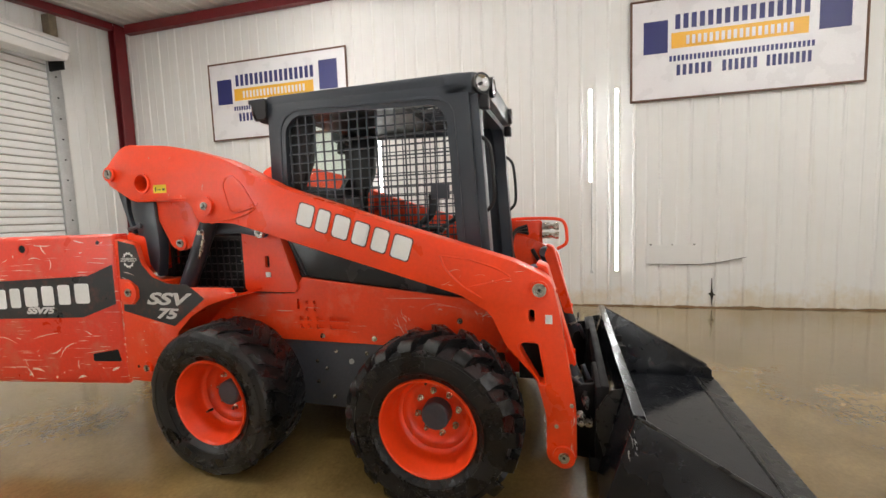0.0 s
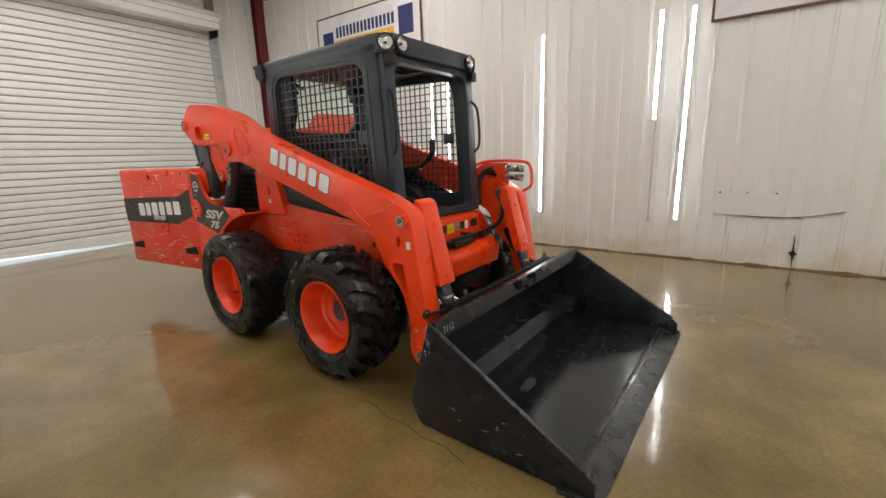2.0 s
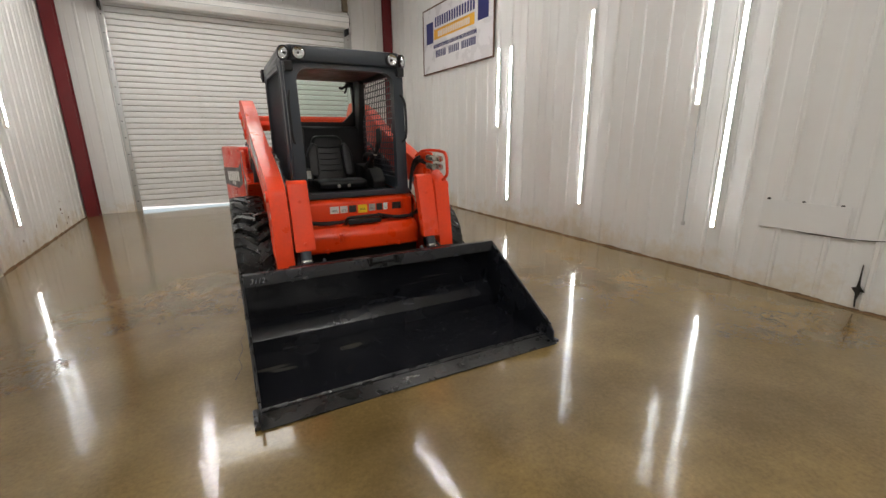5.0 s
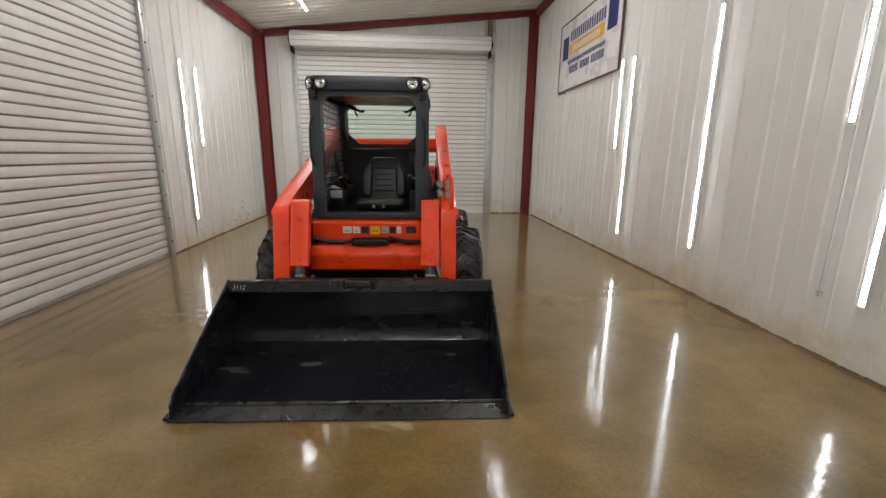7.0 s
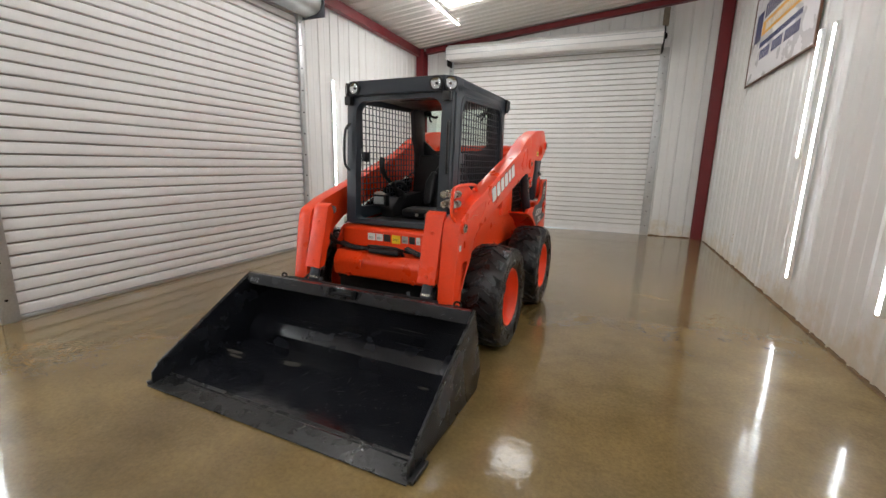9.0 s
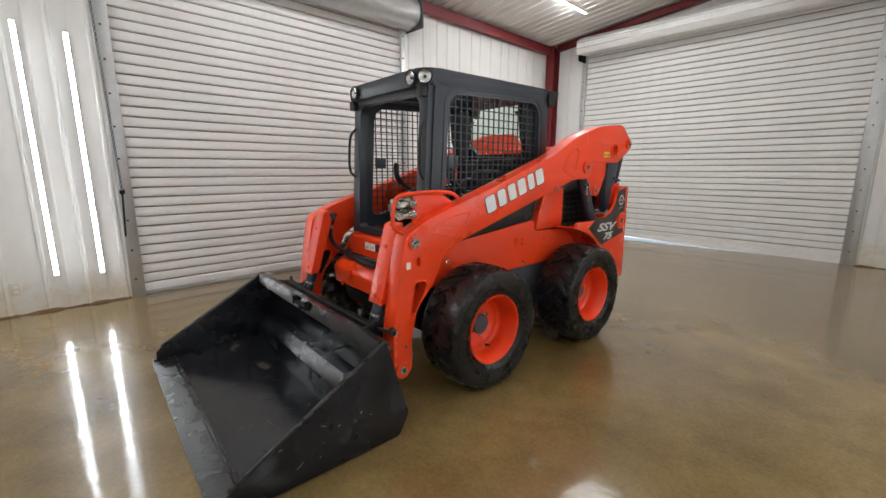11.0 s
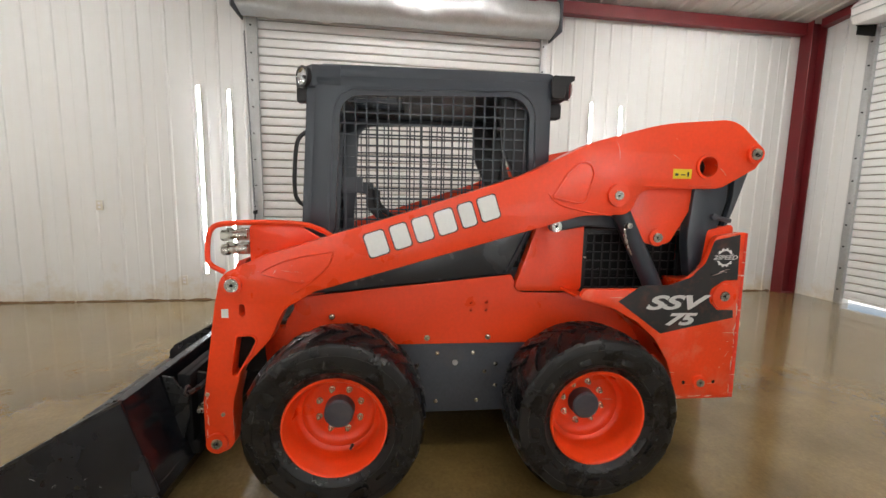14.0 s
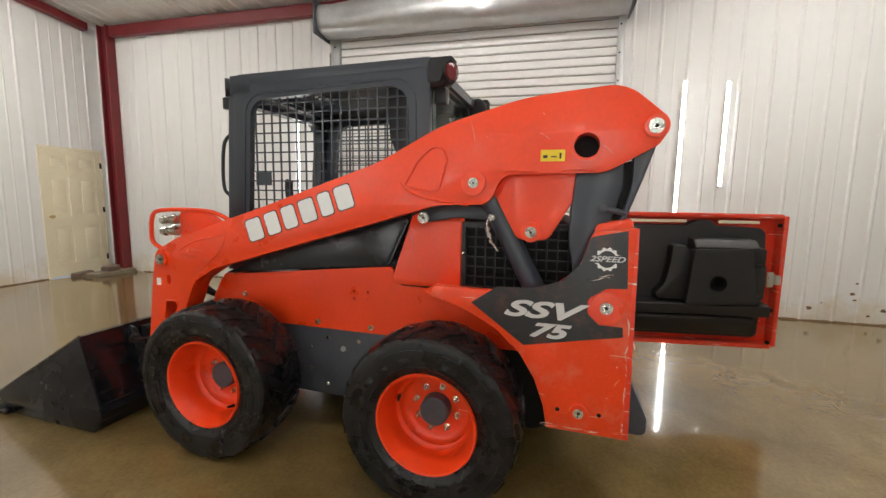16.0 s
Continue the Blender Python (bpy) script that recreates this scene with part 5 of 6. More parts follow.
for s in (1, -1):
    bm = B()
    prism(bm, "x", rounded([(-0.34, 0.885), (-0.36, 0.96, 0.04), (-0.24, 1.06, 0.05), (0.24, 1.09, 0.03), (0.24, 0.885)]), s * 0.30, s * 0.425, bev=0.012)
    con = part("side_console", bm, PLASTIC, cab, "black arm console")
    bm = B()
    x = s * 0.33
    sweep(bm, [(x, -0.14, 1.07), (x, -0.22, 1.13), (x + 0.01 * s, -0.34, 1.21), (x + 0.01 * s, -0.43, 1.27), (x, -0.465, 1.31), (x, -0.47, 1.36)], 0.017, 10, smooth=2)
    sweep(bm, [(x + 0.005 * s, -0.42, 1.262), (x, -0.455, 1.295), (x, -0.472, 1.33), (x, -0.472, 1.40), (x, -0.465, 1.41)], 0.023, 12, smooth=2)
    part("control_lever", bm, PLASTIC, con, "black control lever with grip")
    bm = B()
    for k in range(5):
        p = Vector((x, -0.13 - 0.022 * k, 1.055 + 0.018 * k))
        cyl(bm, p, p + Vector((0, -0.012, 0.010)), 0.052 - 0.006 * k, 0.044 - 0.006 * k, seg=18)
    part("lever_boot", bm, SEAT, con, "black rubber bellows under the lever")
    bm = B()
    sweep(bm, [(x - 0.018, -0.325, 1.188), (x, -0.345, 1.190), (x + 0.018, -0.335, 1.192)], 0.009, 8, smooth=1)
    part("lever_ring", bm, STEEL, con, "bright steel lever collar")
    bm = B()
    sweep(bm, [(s * 0.30, -0.10, 1.13), (s * 0.30, -0.16, 1.19), (s * 0.30, -0.30, 1.20), (s * 0.30, -0.34, 1.18)], 0.022, 8, smooth=2)
    part("armrest", bm, SEAT, con, "black padded armrest")
# display pod, pedals
bm = B()
box(bm, -0.40, -0.27, -0.52, -0.44, 1.00, 1.10, 0.012)
pod = part("instrument_pod", bm, PLASTIC, cab)
bm = B()
prism(bm, "z", rounded([(-0.385, -0.524), (-0.285, -0.524), (-0.285, -0.519), (-0.385, -0.519)]), 1.02, 1.085)
part("display", bm, GALV, pod, "grey display glass")
bm = B()
prism(bm, "y", rounded([(-0.405, 1.105, 0.01), (-0.375, 1.128, 0.02), (-0.315, 1.10, 0.02), (-0.285, 1.05, 0.01), (-0.30, 1.04, 0.01), (-0.335, 1.08, 0.02), (-0.375, 1.10, 0.02)]), -0.50, -0.42, bev=0.003)
part("lever_plate", bm, STEEL, cab, "bent bright steel lever plate")
# seat
seat = new("operator_seat")
seat.parent = cab
bm = B()
prism(bm, "x", rounded([(-0.36, 0.90, 0.03), (-0.38, 0.975, 0.05), (-0.20, 0.985, 0.1), (0.10, 0.955, 0.05), (0.10, 0.89, 0.03)]), -0.20, 0.24, bev=0.025, seg=3)
part("seat_cushion", bm, SEAT, seat)
def tip(bm, y0=0.02, slope=0.25):
    for v in bm.verts:
        v.co.y += slope * (v.co.z - 0.93) + y0


bm = B()
prism(bm, "y", rounded([(-0.155, 0.93, 0.05), (0.195, 0.93, 0.05), (0.19, 1.24, 0.10), (0.155, 1.37, 0.07), (-0.115, 1.37, 0.07), (-0.15, 1.24, 0.10)]), 0.06, 0.17, bev=0.03, seg=4)
tip(bm)
part("seat_backrest", bm, SEAT, seat)
for s in (1, -1):
    bm = B()
    prism(bm, "y", rounded([(0.02 + s * 0.125, 0.98, 0.03), (0.02 + s * 0.215, 0.99, 0.04), (0.02 + s * 0.215, 1.20, 0.08), (0.02 + s * 0.155, 1.31, 0.04), (0.02 + s * 0.115, 1.28, 0.03)]), -0.005, 0.13, bev=0.03, seg=4)
    tip(bm)
    part("seat_bolster", bm, SEAT, seat)
bm = B()
for k in range(5):
    sweep(bm, [(-0.08, 0.106 + 0.0138 * k, 1.04 + 0.055 * k), (0.02, 0.104 + 0.0138 * k, 1.035 + 0.055 * k), (0.12, 0.106 + 0.0138 * k, 1.04 + 0.055 * k)], 0.007, 6)
part("seat_stitching", bm, SEAT, seat)
bm = B()
for x in (-0.03, 0.06):
    cyl(bm, (x, -0.385, 0.93), (x, -0.393, 0.93), 0.015, seg=12)
part("seat_knob", bm, STEEL, seat)

# -- lift arms --
ARM = rounded([(-1.205, 0.175, 0.07), (-1.205, 0.42, 0.3), (-1.135, 0.88, 0.4), (-1.105, 1.015, 0.09), (-0.94, 1.095, 0.2), (-0.36, 1.278, 0.9), (0.28, 1.492, 0.9), (0.58, 1.645, 0.8),
               (0.93, 1.742, 1.0), (1.30, 1.775, 0.17), (1.475, 1.625, 0.06), (1.425, 1.545, 0.04), (1.245, 1.443, 0.14), (0.84, 1.437, 0.08), (0.79, 1.31, 0.07), (0.55, 1.302, 0.3),
               (-0.70, 0.938, 0.2), (-0.84, 0.855, 0.12), (-0.905, 0.71, 0.12), (-1.035, 0.57, 0.15), (-1.078, 0.40, 0.3), (-1.075, 0.175, 0.06)], 7)
BLOCKS = ((0.0, 0.112), (0.122, 0.098), (0.229, 0.098), (0.336, 0.105), (0.450, 0.088), (0.545, 0.107))      # start and width along the arm
for s in (1, -1):
    holes = [rounded([(-1.050, 0.735, 0.02), (-0.945, 0.738, 0.028), (-0.985, 0.655, 0.10), (-1.050, 0.545, 0.015), (-1.078, 0.545, 0.015), (-1.068, 0.63, 0.1)], 5),
             rounded([(-1.033, 0.825, 0.012), (-1.007, 0.825, 0.012), (-1.007, 0.882, 0.012), (-1.033, 0.882, 0.012)], 4),
             circle(1.170, 1.547, 0.050, 24)]
    arm = plate("lift_arm", ARM, 0.565, 0.680, s, ORANGE, rig, "orange lift arm with plain white blocks", holes, bev=0.006, sharp=38)
    for h in holes[:2]:
        bm = B()
        ys, zs = [a for a, b in h], [b for a, b in h]
        box(bm, s * 0.59, s * 0.60, min(ys) - 0.01, max(ys) + 0.01, min(zs) - 0.01, max(zs) + 0.01)
        part("hole_backing", bm, DARK, arm)
    bm = B()
    sweep(bm, [(s * 0.679, a, b) for a, b in holes[0]], 0.006, 6, True)
    part("hole_lip", bm, ORANGE, arm, sharp=60)
    # stamped ridges
    for pts in ([(0.40, 1.385), (0.47, 1.50), (0.53, 1.553), (0.58, 1.55), (0.60, 1.50), (0.565, 1.37), (0.53, 1.358), (0.43, 1.378)],):
        bm = B()
        sweep(bm, [(s * 0.679, a, b) for a, b in rounded([(a, b, 0.04) for a, b in pts], 4)], 0.006, 6, True)
        part("stamped_ridge", bm, ORANGE, arm, sharp=60)
    for pts in ([(0.38, 1.405), (0.42, 1.355), (0.55, 1.322), (0.70, 1.305)], [(-0.93, 1.025), (-0.88, 1.06), (-0.76, 1.10), (-0.61, 1.122)], [(-0.61, 1.122), (-0.63, 1.06), (-0.70, 0.99), (-0.80, 0.925)],
                [(0.855, 1.449), (0.99, 1.449)], [(1.08, 1.452), (1.20, 1.452)], [(-0.93, 1.02), (-0.85, 1.0), (-0.74, 0.975)]):
        bm = B()
        sweep(bm, [(s * 0.679, a, b) for a, b in pts], 0.0045, 6, smooth=2)
        part("stamped_ridge", bm, ORANGE, arm, sharp=60)
    bm = B()
    ring(bm, (s * 0.58, 1.170, 1.547), (s * 0.690, 1.170, 1.547), 0.060, 0.048, 28)
    part("tube_collar", bm, ORANGE, arm)
    bm = B()
    box(bm, s * 0.590, s * 0.600, 1.10, 1.24, 1.48, 1.61)
    part("tube_bottom", bm, DARK, arm)
    pin_head(s, 0.684, -1.055, 0.970, 0.030, arm, 0.040)
    pin_head(s, 0.684, -1.150, 0.224, 0.024, arm, 0.048)
    pin_head(s, 0.684, 0.722, 1.400, 0.022, arm, 0.052)
    pin_head(s, 0.684, 1.410, 1.612, 0.028, arm, 0.042)
    for y, z in ((-1.185, 0.46), (-1.12, 0.36)):
        bm = B()
        cyl(bm, (s * 0.68, y, z), (s * 0.687, y, z), 0.009, seg=8)
        part("plug", bm, STEEL, arm)
    bm = B()
    box(bm, s * 0.680, s * 0.6815, -1.108, -1.078, 0.82, 0.86)
    part("label", bm, WHITE_MARK, arm, "small white label")
    bm = B()
    box(bm, s * 0.680, s * 0.6815, 0.995, 1.09, 1.487, 1.533)
    yl = part("warning_label", bm, YELLOW, arm, "yellow warning label")
    bm = B()
    for a, b, c, d in ((1.005, 1.022, 1.500, 1.512), (1.035, 1.058, 1.503, 1.508), (1.068, 1.076, 1.497, 1.52)):
        box(bm, s * 0.6815, s * 0.6823, a, b, c, d)
    part("mark", bm, BLACK_MARK, yl)
    # plain rounded blocks stand for the maker's word
    slope = math.atan2(0.205, 0.62)
    dy, dz = math.cos(slope), math.sin(slope)
    for a, w in BLOCKS:
        for grow, x0, x1, paint, kind in ((0.005, 0.680, 0.6808, BLACK_MARK, "block_edge"), (0.0, 0.6808, 0.6822, WHITE_MARK, "block")):
            u0, u1, v0, v1 = a + 0.010 - grow, a + w - 0.010 + grow, -grow, 0.110 + grow
            bm = B()
            prism(bm, "x", rounded([(-0.455 + u * dy - v * dz, 1.090 + u * dz + v * dy, 0.016) for u, v in ((u0, v0), (u1, v0), (u1, v1), (u0, v1))], 4), s * x0, s * x1)
            part(kind, bm, paint, arm, "dark edge of a white block" if grow else "plain white block")
    # linkage behind the arm
    plate("rocker_plate", rounded([(0.795, 1.45), (1.20, 1.46), (1.185, 1.425, 0.02), (1.035, 1.162, 0.05), (0.905, 1.162, 0.05), (0.795, 1.36)]), 0.595, 0.635, s, ORANGE, rig, "orange rocker plate", bev=0.006)
    pin_head(s, 0.637, 0.965, 1.196, 0.024, rig, 0.042)
    rl = plate("rear_link", rounded([(1.135, 1.45), (1.31, 1.50), (1.318, 1.40, 0.2), (1.265, 1.20, 0.3), (1.215, 1.08, 0.2), (1.150, 1.0), (1.115, 1.19, 0.5)], 8), 0.585, 0.655, s, GREY, rig, "curved charcoal rear link", bev=0.012)
    plate("link_spine", rounded([(1.345, 1.51), (1.43, 1.57), (1.385, 1.42, 0.4), (1.335, 1.27, 0.3), (1.265, 1.10), (1.25, 1.10), (1.30, 1.22, 0.3), (1.348, 1.40, 0.2)], 8), 0.590, 0.650, s, GREY, rl, bev=0.006)
    plate("link_web", rounded([(1.30, 1.48), (1.38, 1.50), (1.345, 1.35), (1.27, 1.14), (1.24, 1.14)]), 0.60, 0.625, s, DARK, rl, bev=0)
    bm = B()
    sweep(bm, [(s * 0.66, 1.245, 1.305), (s * 0.665, 1.33, 1.285)], 0.012, 8)
    cyl(bm, (s * 0.65, 1.245, 1.305), (s * 0.672, 1.245, 1.305), 0.016, seg=12)
    part("link_clip", bm, FRAME_GREY, rig)
    bm = B()
    a, b = Vector((s * 0.60, 0.735, 1.42)), Vector((s * 0.60, 1.025, 0.875))
    cyl(bm, a.lerp(b, 0.14), b, 0.046, seg=28)
    lc = part("lift_cylinder", bm, GREY, rig, "charcoal hydraulic lift cylinder")
    bm = B()
    cyl(bm, a, a.lerp(b, 0.16), 0.026)
    part("rod", bm, CHROME, lc, "chromed rod")
    bm = B()
    sweep(bm, [(s * 0.648, 0.80, 1.255), (s * 0.665, 0.775, 1.235), (s * 0.665, 0.795, 1.16), (s * 0.655, 0.83, 1.11)], 0.0055, 8, smooth=1)
    cyl(bm, (s * 0.645, 0.80, 1.255), (s * 0.675, 0.80, 1.255), 0.014, seg=10)
    for k in range(3):
        cyl(bm, (s * 0.664, 0.781 + 0.008 * k, 1.212 - 0.026 * k), (s * 0.664, 0.785 + 0.008 * k, 1.198 - 0.026 * k), 0.0095, seg=6)
    part("hose_fitting", bm, PIN_STEEL, lc, "zinc hose fitting")
    plate("control_link", rounded([(0.43, 1.21, 0.03), (0.43, 1.275, 0.03), (0.60, 1.315, 0.2), (0.84, 1.30, 0.03), (0.84, 1.235, 0.03), (0.62, 1.245, 0.2)]), 0.548, 0.578, s, GREY, rig, "curved charcoal control link", bev=0.006)
    pin_head(s, 0.58, 0.462, 1.242, 0.028, rig)
    # tilt cylinder with its orange guard
    bm = B()
    a, b = Vector((s * 0.485, -1.015, 1.02)), Vector((s * 0.485, -1.235, 0.40))
    cyl(bm, a, a.lerp(b, 0.97), 0.038, seg=24)
    tc_ = part("tilt_cylinder", bm, GREY, rig, "charcoal hydraulic tilt cylinder")
    bm = B()
    ring(bm, a.lerp(b, 0.80), a.lerp(b, 0.825), 0.0405, 0.02)
    part("collar", bm, PIN_STEEL, tc_, "zinc collar")
    bm = B()
    cyl(bm, (s * 0.42, -1.015, 1.02), (s * 0.56, -1.015, 1.02), 0.030)
    part("pivot_pin", bm, FRAME_GREY, tc_)
    bm = B()
    prism(bm, "x", rounded([(-1.035, 1.072, 0.02), (-1.082, 1.055, 0.03), (-1.2085, 0.595, 0.01), (-1.194, 0.588, 0.005), (-1.066, 1.03, 0.03), (-1.035, 1.058)]), s * 0.418, s * 0.552, bev=0.003)
    gd = part("cylinder_guard", bm, ORANGE, rig, "bent orange cylinder guard")
    for x0, x1 in ((0.418, 0.426), (0.544, 0.552)):
        plate("flange", rounded([(-1.045, 1.06, 0.02), (-1.07, 1.045, 0.02), (-1.196, 0.60), (-1.148, 0.595, 0.03), (-1.02, 1.0, 0.05)]), x0, x1, s, ORANGE, gd, bev=0)
    for z, y in ((0.93, -1.119), (0.64, -1.199)):
        bm = B()
        cyl(bm, (s * 0.485, y + 0.01, z), (s * 0.485, y - 0.006, z), 0.013, seg=10)
        part("bolt", bm, ORANGE, gd)
for s in (1, -1):
    for k in range(2):
        bm = B()
        sweep(bm, [(s * (0.545 - 0.02 * k), -0.93, 1.03), (s * (0.535 - 0.02 * k), -0.985, 0.93), (s * (0.53 - 0.025 * k), -0.985, 0.82), (s * (0.50 - 0.03 * k), -0.93, 0.745), (s * 0.45, -0.88, 0.725)], 0.013, 8, smooth=2)
        hs = part("arm_hose", bm, PLASTIC, rig, "black hydraulic hose inside the arm")
        bm = B()
        cyl(bm, (s * (0.536 - 0.02 * k), -0.976, 0.95), (s * (0.534 - 0.02 * k), -0.986, 0.915), 0.017, seg=6)
        part("hose_end", bm, PIN_STEEL, hs, "zinc hose end")
bm = B()
ring(bm, (-0.60, 1.170, 1.547), (0.60, 1.170, 1.547), 0.058, 0.048, 28)
part("cross_tube", bm, ORANGE, rig, "orange cross tube between the arms")
bm = B()
prism(bm, "x", rounded([(1.08, 1.44, 0.02), (1.06, 1.50, 0.03), (1.17, 1.60, 0.05), (1.28, 1.50, 0.04), (1.25, 1.44)]), -0.57, 0.57, bev=0.006)
part("cross_plate", bm, ORANGE, rig, "orange cross plate between the arms")

# -- couplers on the left arm --
bm = B()
prism(bm, "x", rounded([(-1.00, 1.06), (-1.00, 1.235, 0.02), (-0.78, 1.235, 0.02), (-0.67, 1.17), (-0.72, 1.14)]), 0.590, 0.604, bev=0.003)
cb = part("coupler_bracket", bm, ORANGE, rig, "orange hydraulic coupler bracket")
bm = B()
sweep(bm, [(0.64, -1.10, 1.02), (0.645, -1.165, 1.055), (0.645, -1.172, 1.10), (0.645, -1.160, 1.215), (0.645, -1.10, 1.247), (0.64, -0.76, 1.250), (0.62, -0.67, 1.215), (0.61, -0.62, 1.18)], 0.012, 8, smooth=2)
part("guard_loop", bm, ORANGE, cb, "orange guard loop")
for x, z in ((0.560, 1.195), (0.560, 1.130), (0.618, 1.190), (0.618, 1.125)):
    c = B()
    cyl(c, (x, -1.00, z), (x, -1.05, z - 0.002), 0.024)
    cyl(c, (x, -1.05, z - 0.002), (x, -1.085, z - 0.004), 0.019)
    cyl(c, (x, -1.085, z - 0.004), (x, -1.115, z - 0.005), 0.025, seg=6)
    part("coupler", c, PIN_STEEL, cb, "zinc quick coupler")
for k in range(3):
    bm = B()
    sweep(bm, [(0.53 + 0.03 * k, -0.90, 1.20 - 0.03 * k), (0.52 + 0.02 * k, -0.80, 1.17), (0.50, -0.78, 1.05), (0.47, -0.82, 0.92)], 0.013, 6, smooth=2)
    part("hose", bm, PLASTIC, cb, "black hose")


# -- worn paint --
rnd = random.Random(4)
bm = B()
on_side = lambda a, b, d: (-0.5135 - d, a, b)
strokes(bm, on_side, rnd, 9, (-0.86, -0.50), (0.80, 0.845), 0.16, 0.007, 0, 25)
strokes(bm, on_side, rnd, 7, (-0.80, -0.72), (0.78, 0.84), 0.06, 0.006, 70, 30)
strokes(bm, on_side, rnd, 10, (-0.40, -0.28), (0.70, 0.80), 0.12, 0.005, 45, 25)
tagged(part("paint_scuff", bm, SCUFF, rig), "pale scuffs through the orange paint", kind="stuff")
for s in (1, -1):
    bm = B()
    on_tail = lambda a, b, d: (s * (0.7335 + d), a, b)
    strokes(bm, on_tail, rnd, 40, (1.355, 1.378), (0.40, 0.86), 0.07, 0.010, 90, 25)
    strokes(bm, on_tail, rnd, 6, (1.18, 1.35), (0.55, 0.72), 0.04, 0.003, 10, 60)
    strokes(bm, on_tail, rnd, 10, (0.58, 1.35), (0.398, 0.404), 0.08, 0.004, 0, 4)
    strokes(bm, lambda a, b, d: (s * (0.7358 + d), a, b), rnd, 3, (1.22, 1.33), (1.0, 1.07), 0.08, 0.004, 5, 20)
    tagged(part("paint_scuff", bm, SCUFF, rig), "pale scuffs through the orange paint", kind="stuff")

for s in (1, -1):
    bm = B()
    on_arm = lambda a, b, d: (s * (0.6805 + d), a, b)
    strokes(bm, on_arm, rnd, 14, (-1.196, -1.184), (0.24, 0.46), 0.05, 0.004, 90, 12)
    strokes(bm, on_arm, rnd, 8, (-1.08, -1.07), (0.25, 0.40), 0.05, 0.003, 90, 10)
    strokes(bm, on_arm, rnd, 9, (-1.0, -0.55), (0.96, 1.08), 0.06, 0.0025, 20, 50)
    strokes(bm, on_arm, rnd, 6, (0.7, 1.35), (1.46, 1.70), 0.10, 0.0025, -50, 30)
    tagged(part("paint_scuff", bm, SCUFF, rig), "pale scuffs along the edges of the lift arm", kind="stuff")

# -- wheels --
def lug_mesh(sd, base, top, half_width, drop):
    """One chevron bar of the tread, reaching over the shoulder."""
    bm = B()
    rows = []
    for x, rt, da in ((-0.006, top, -0.05), (0.03, top, 0.03), (0.075, top - 0.001, 0.12), (0.118, top - drop[0], 0.19), (0.143, top - drop[1], 0.215), (0.158, top - drop[2], 0.225)):
        rb = min(rt - 0.004, base - 0.03)
        hw = half_width * (1 + 2.5 * x)
        rows.append([bm.verts.new((sd * x, r * math.cos(da + k), r * math.sin(da + k))) for k, r in ((-hw, rb), (-hw * 0.82, rt), (hw * 0.82, rt), (hw, rb))])
    for p, q in zip(rows, rows[1:]):
        for j in range(4):
            bm.faces.new((p[j], p[(j + 1) % 4], q[(j + 1) % 4], q[j]))
    bm.faces.new(rows[0])
    bm.faces.new(rows[-1])
    return bm


worn_by = random.Random(8)


def tread(w, base, top, half_width, made, count=17, drop=(0.006, 0.022, 0.048)):
    """The two rows of lugs of one wheel; made holds the lugs of an earlier wheel."""
    for sd in (1, -1):
        for i in range(count):
            m = pose(0, 0, 0, 360 * (i + (0.5 if sd < 0 else 0)) / count)
            if sd in made:
                again(made[sd], m @ pose(0, 0, 0, worn_by.uniform(-1.6, 1.6)) @ Matrix.Diagonal((worn_by.uniform(0.93, 1.03), *[worn_by.uniform(0.985, 1.004)] * 2, 1)), w)
            else:
                made[sd] = part("tread_lug", lug_mesh(sd, base, top, half_width, drop), RUBBER, w, sharp=28)
                made[sd].matrix_basis = m


def tyre_mesh(base, marked):
    bm = B()
    edge = [(0.150, 0.345), (0.128, base - 0.012)] if marked else [(0.154, 0.350), (0.150, 0.366), (0.140, 0.376), (0.118, base - 0.003)]
    prof = [(-0.118, 0.214), (-0.146, 0.255), (-0.156, 0.305)] + [(-a, b) for a, b in edge] + [(-0.08, base), (0.08, base)] + edge[::-1] + [ (0.156, 0.305), (0.146, 0.255), (0.130, 0.238), (0.127, 0.228), (0.118, 0.214), (0.09, 0.21), (-0.09, 0.21)]
    lathe(bm, prof, 96)
    for v in bm.verts:
        r = math.hypot(v.co.y, v.co.z)
        if r > 0.25:
            k = 1 + (0.017 * mathutils.noise.noise(v.co * 14) + 0.010 * mathutils.noise.noise(v.co * 37)) * min(1, (r - 0.25) / 0.1)
            v.co.y, v.co.z = v.co.y * k, v.co.z * k
    # raised rings and plain moulded bars on the outer sidewall
    ring(bm, (0.148, 0, 0), (0.1575, 0, 0), 0.3335, 0.3295, 64)
    ring(bm, (0.140, 0, 0), (0.1515, 0, 0), 0.262, 0.259, 64)
    for i in range(14):
        if marked and i % 7 < 5:
            a = 2 * math.pi * i / 14
            for k in range(3):
                b = a + 0.085 * k
                vs = [bm.verts.new((0.1585, r * math.cos(b + w), r * math.sin(b + w))) for r, w in ((0.283, 0), (0.283, 0.05), (0.312, 0.05), (0.312, 0))]
                lo = [bm.verts.new((0.150, v.co.y, v.co.z)) for v in vs]
                bm.faces.new(vs)
                for j in range(4):
                    bm.faces.new((vs[j], vs[(j + 1) % 4], lo[(j + 1) % 4], lo[j]))
    return bm


def wheel(m, label):
    hub = new("wheel")
    hub.parent = rig
    hub.matrix_basis = m
    return tagged(hub, label)


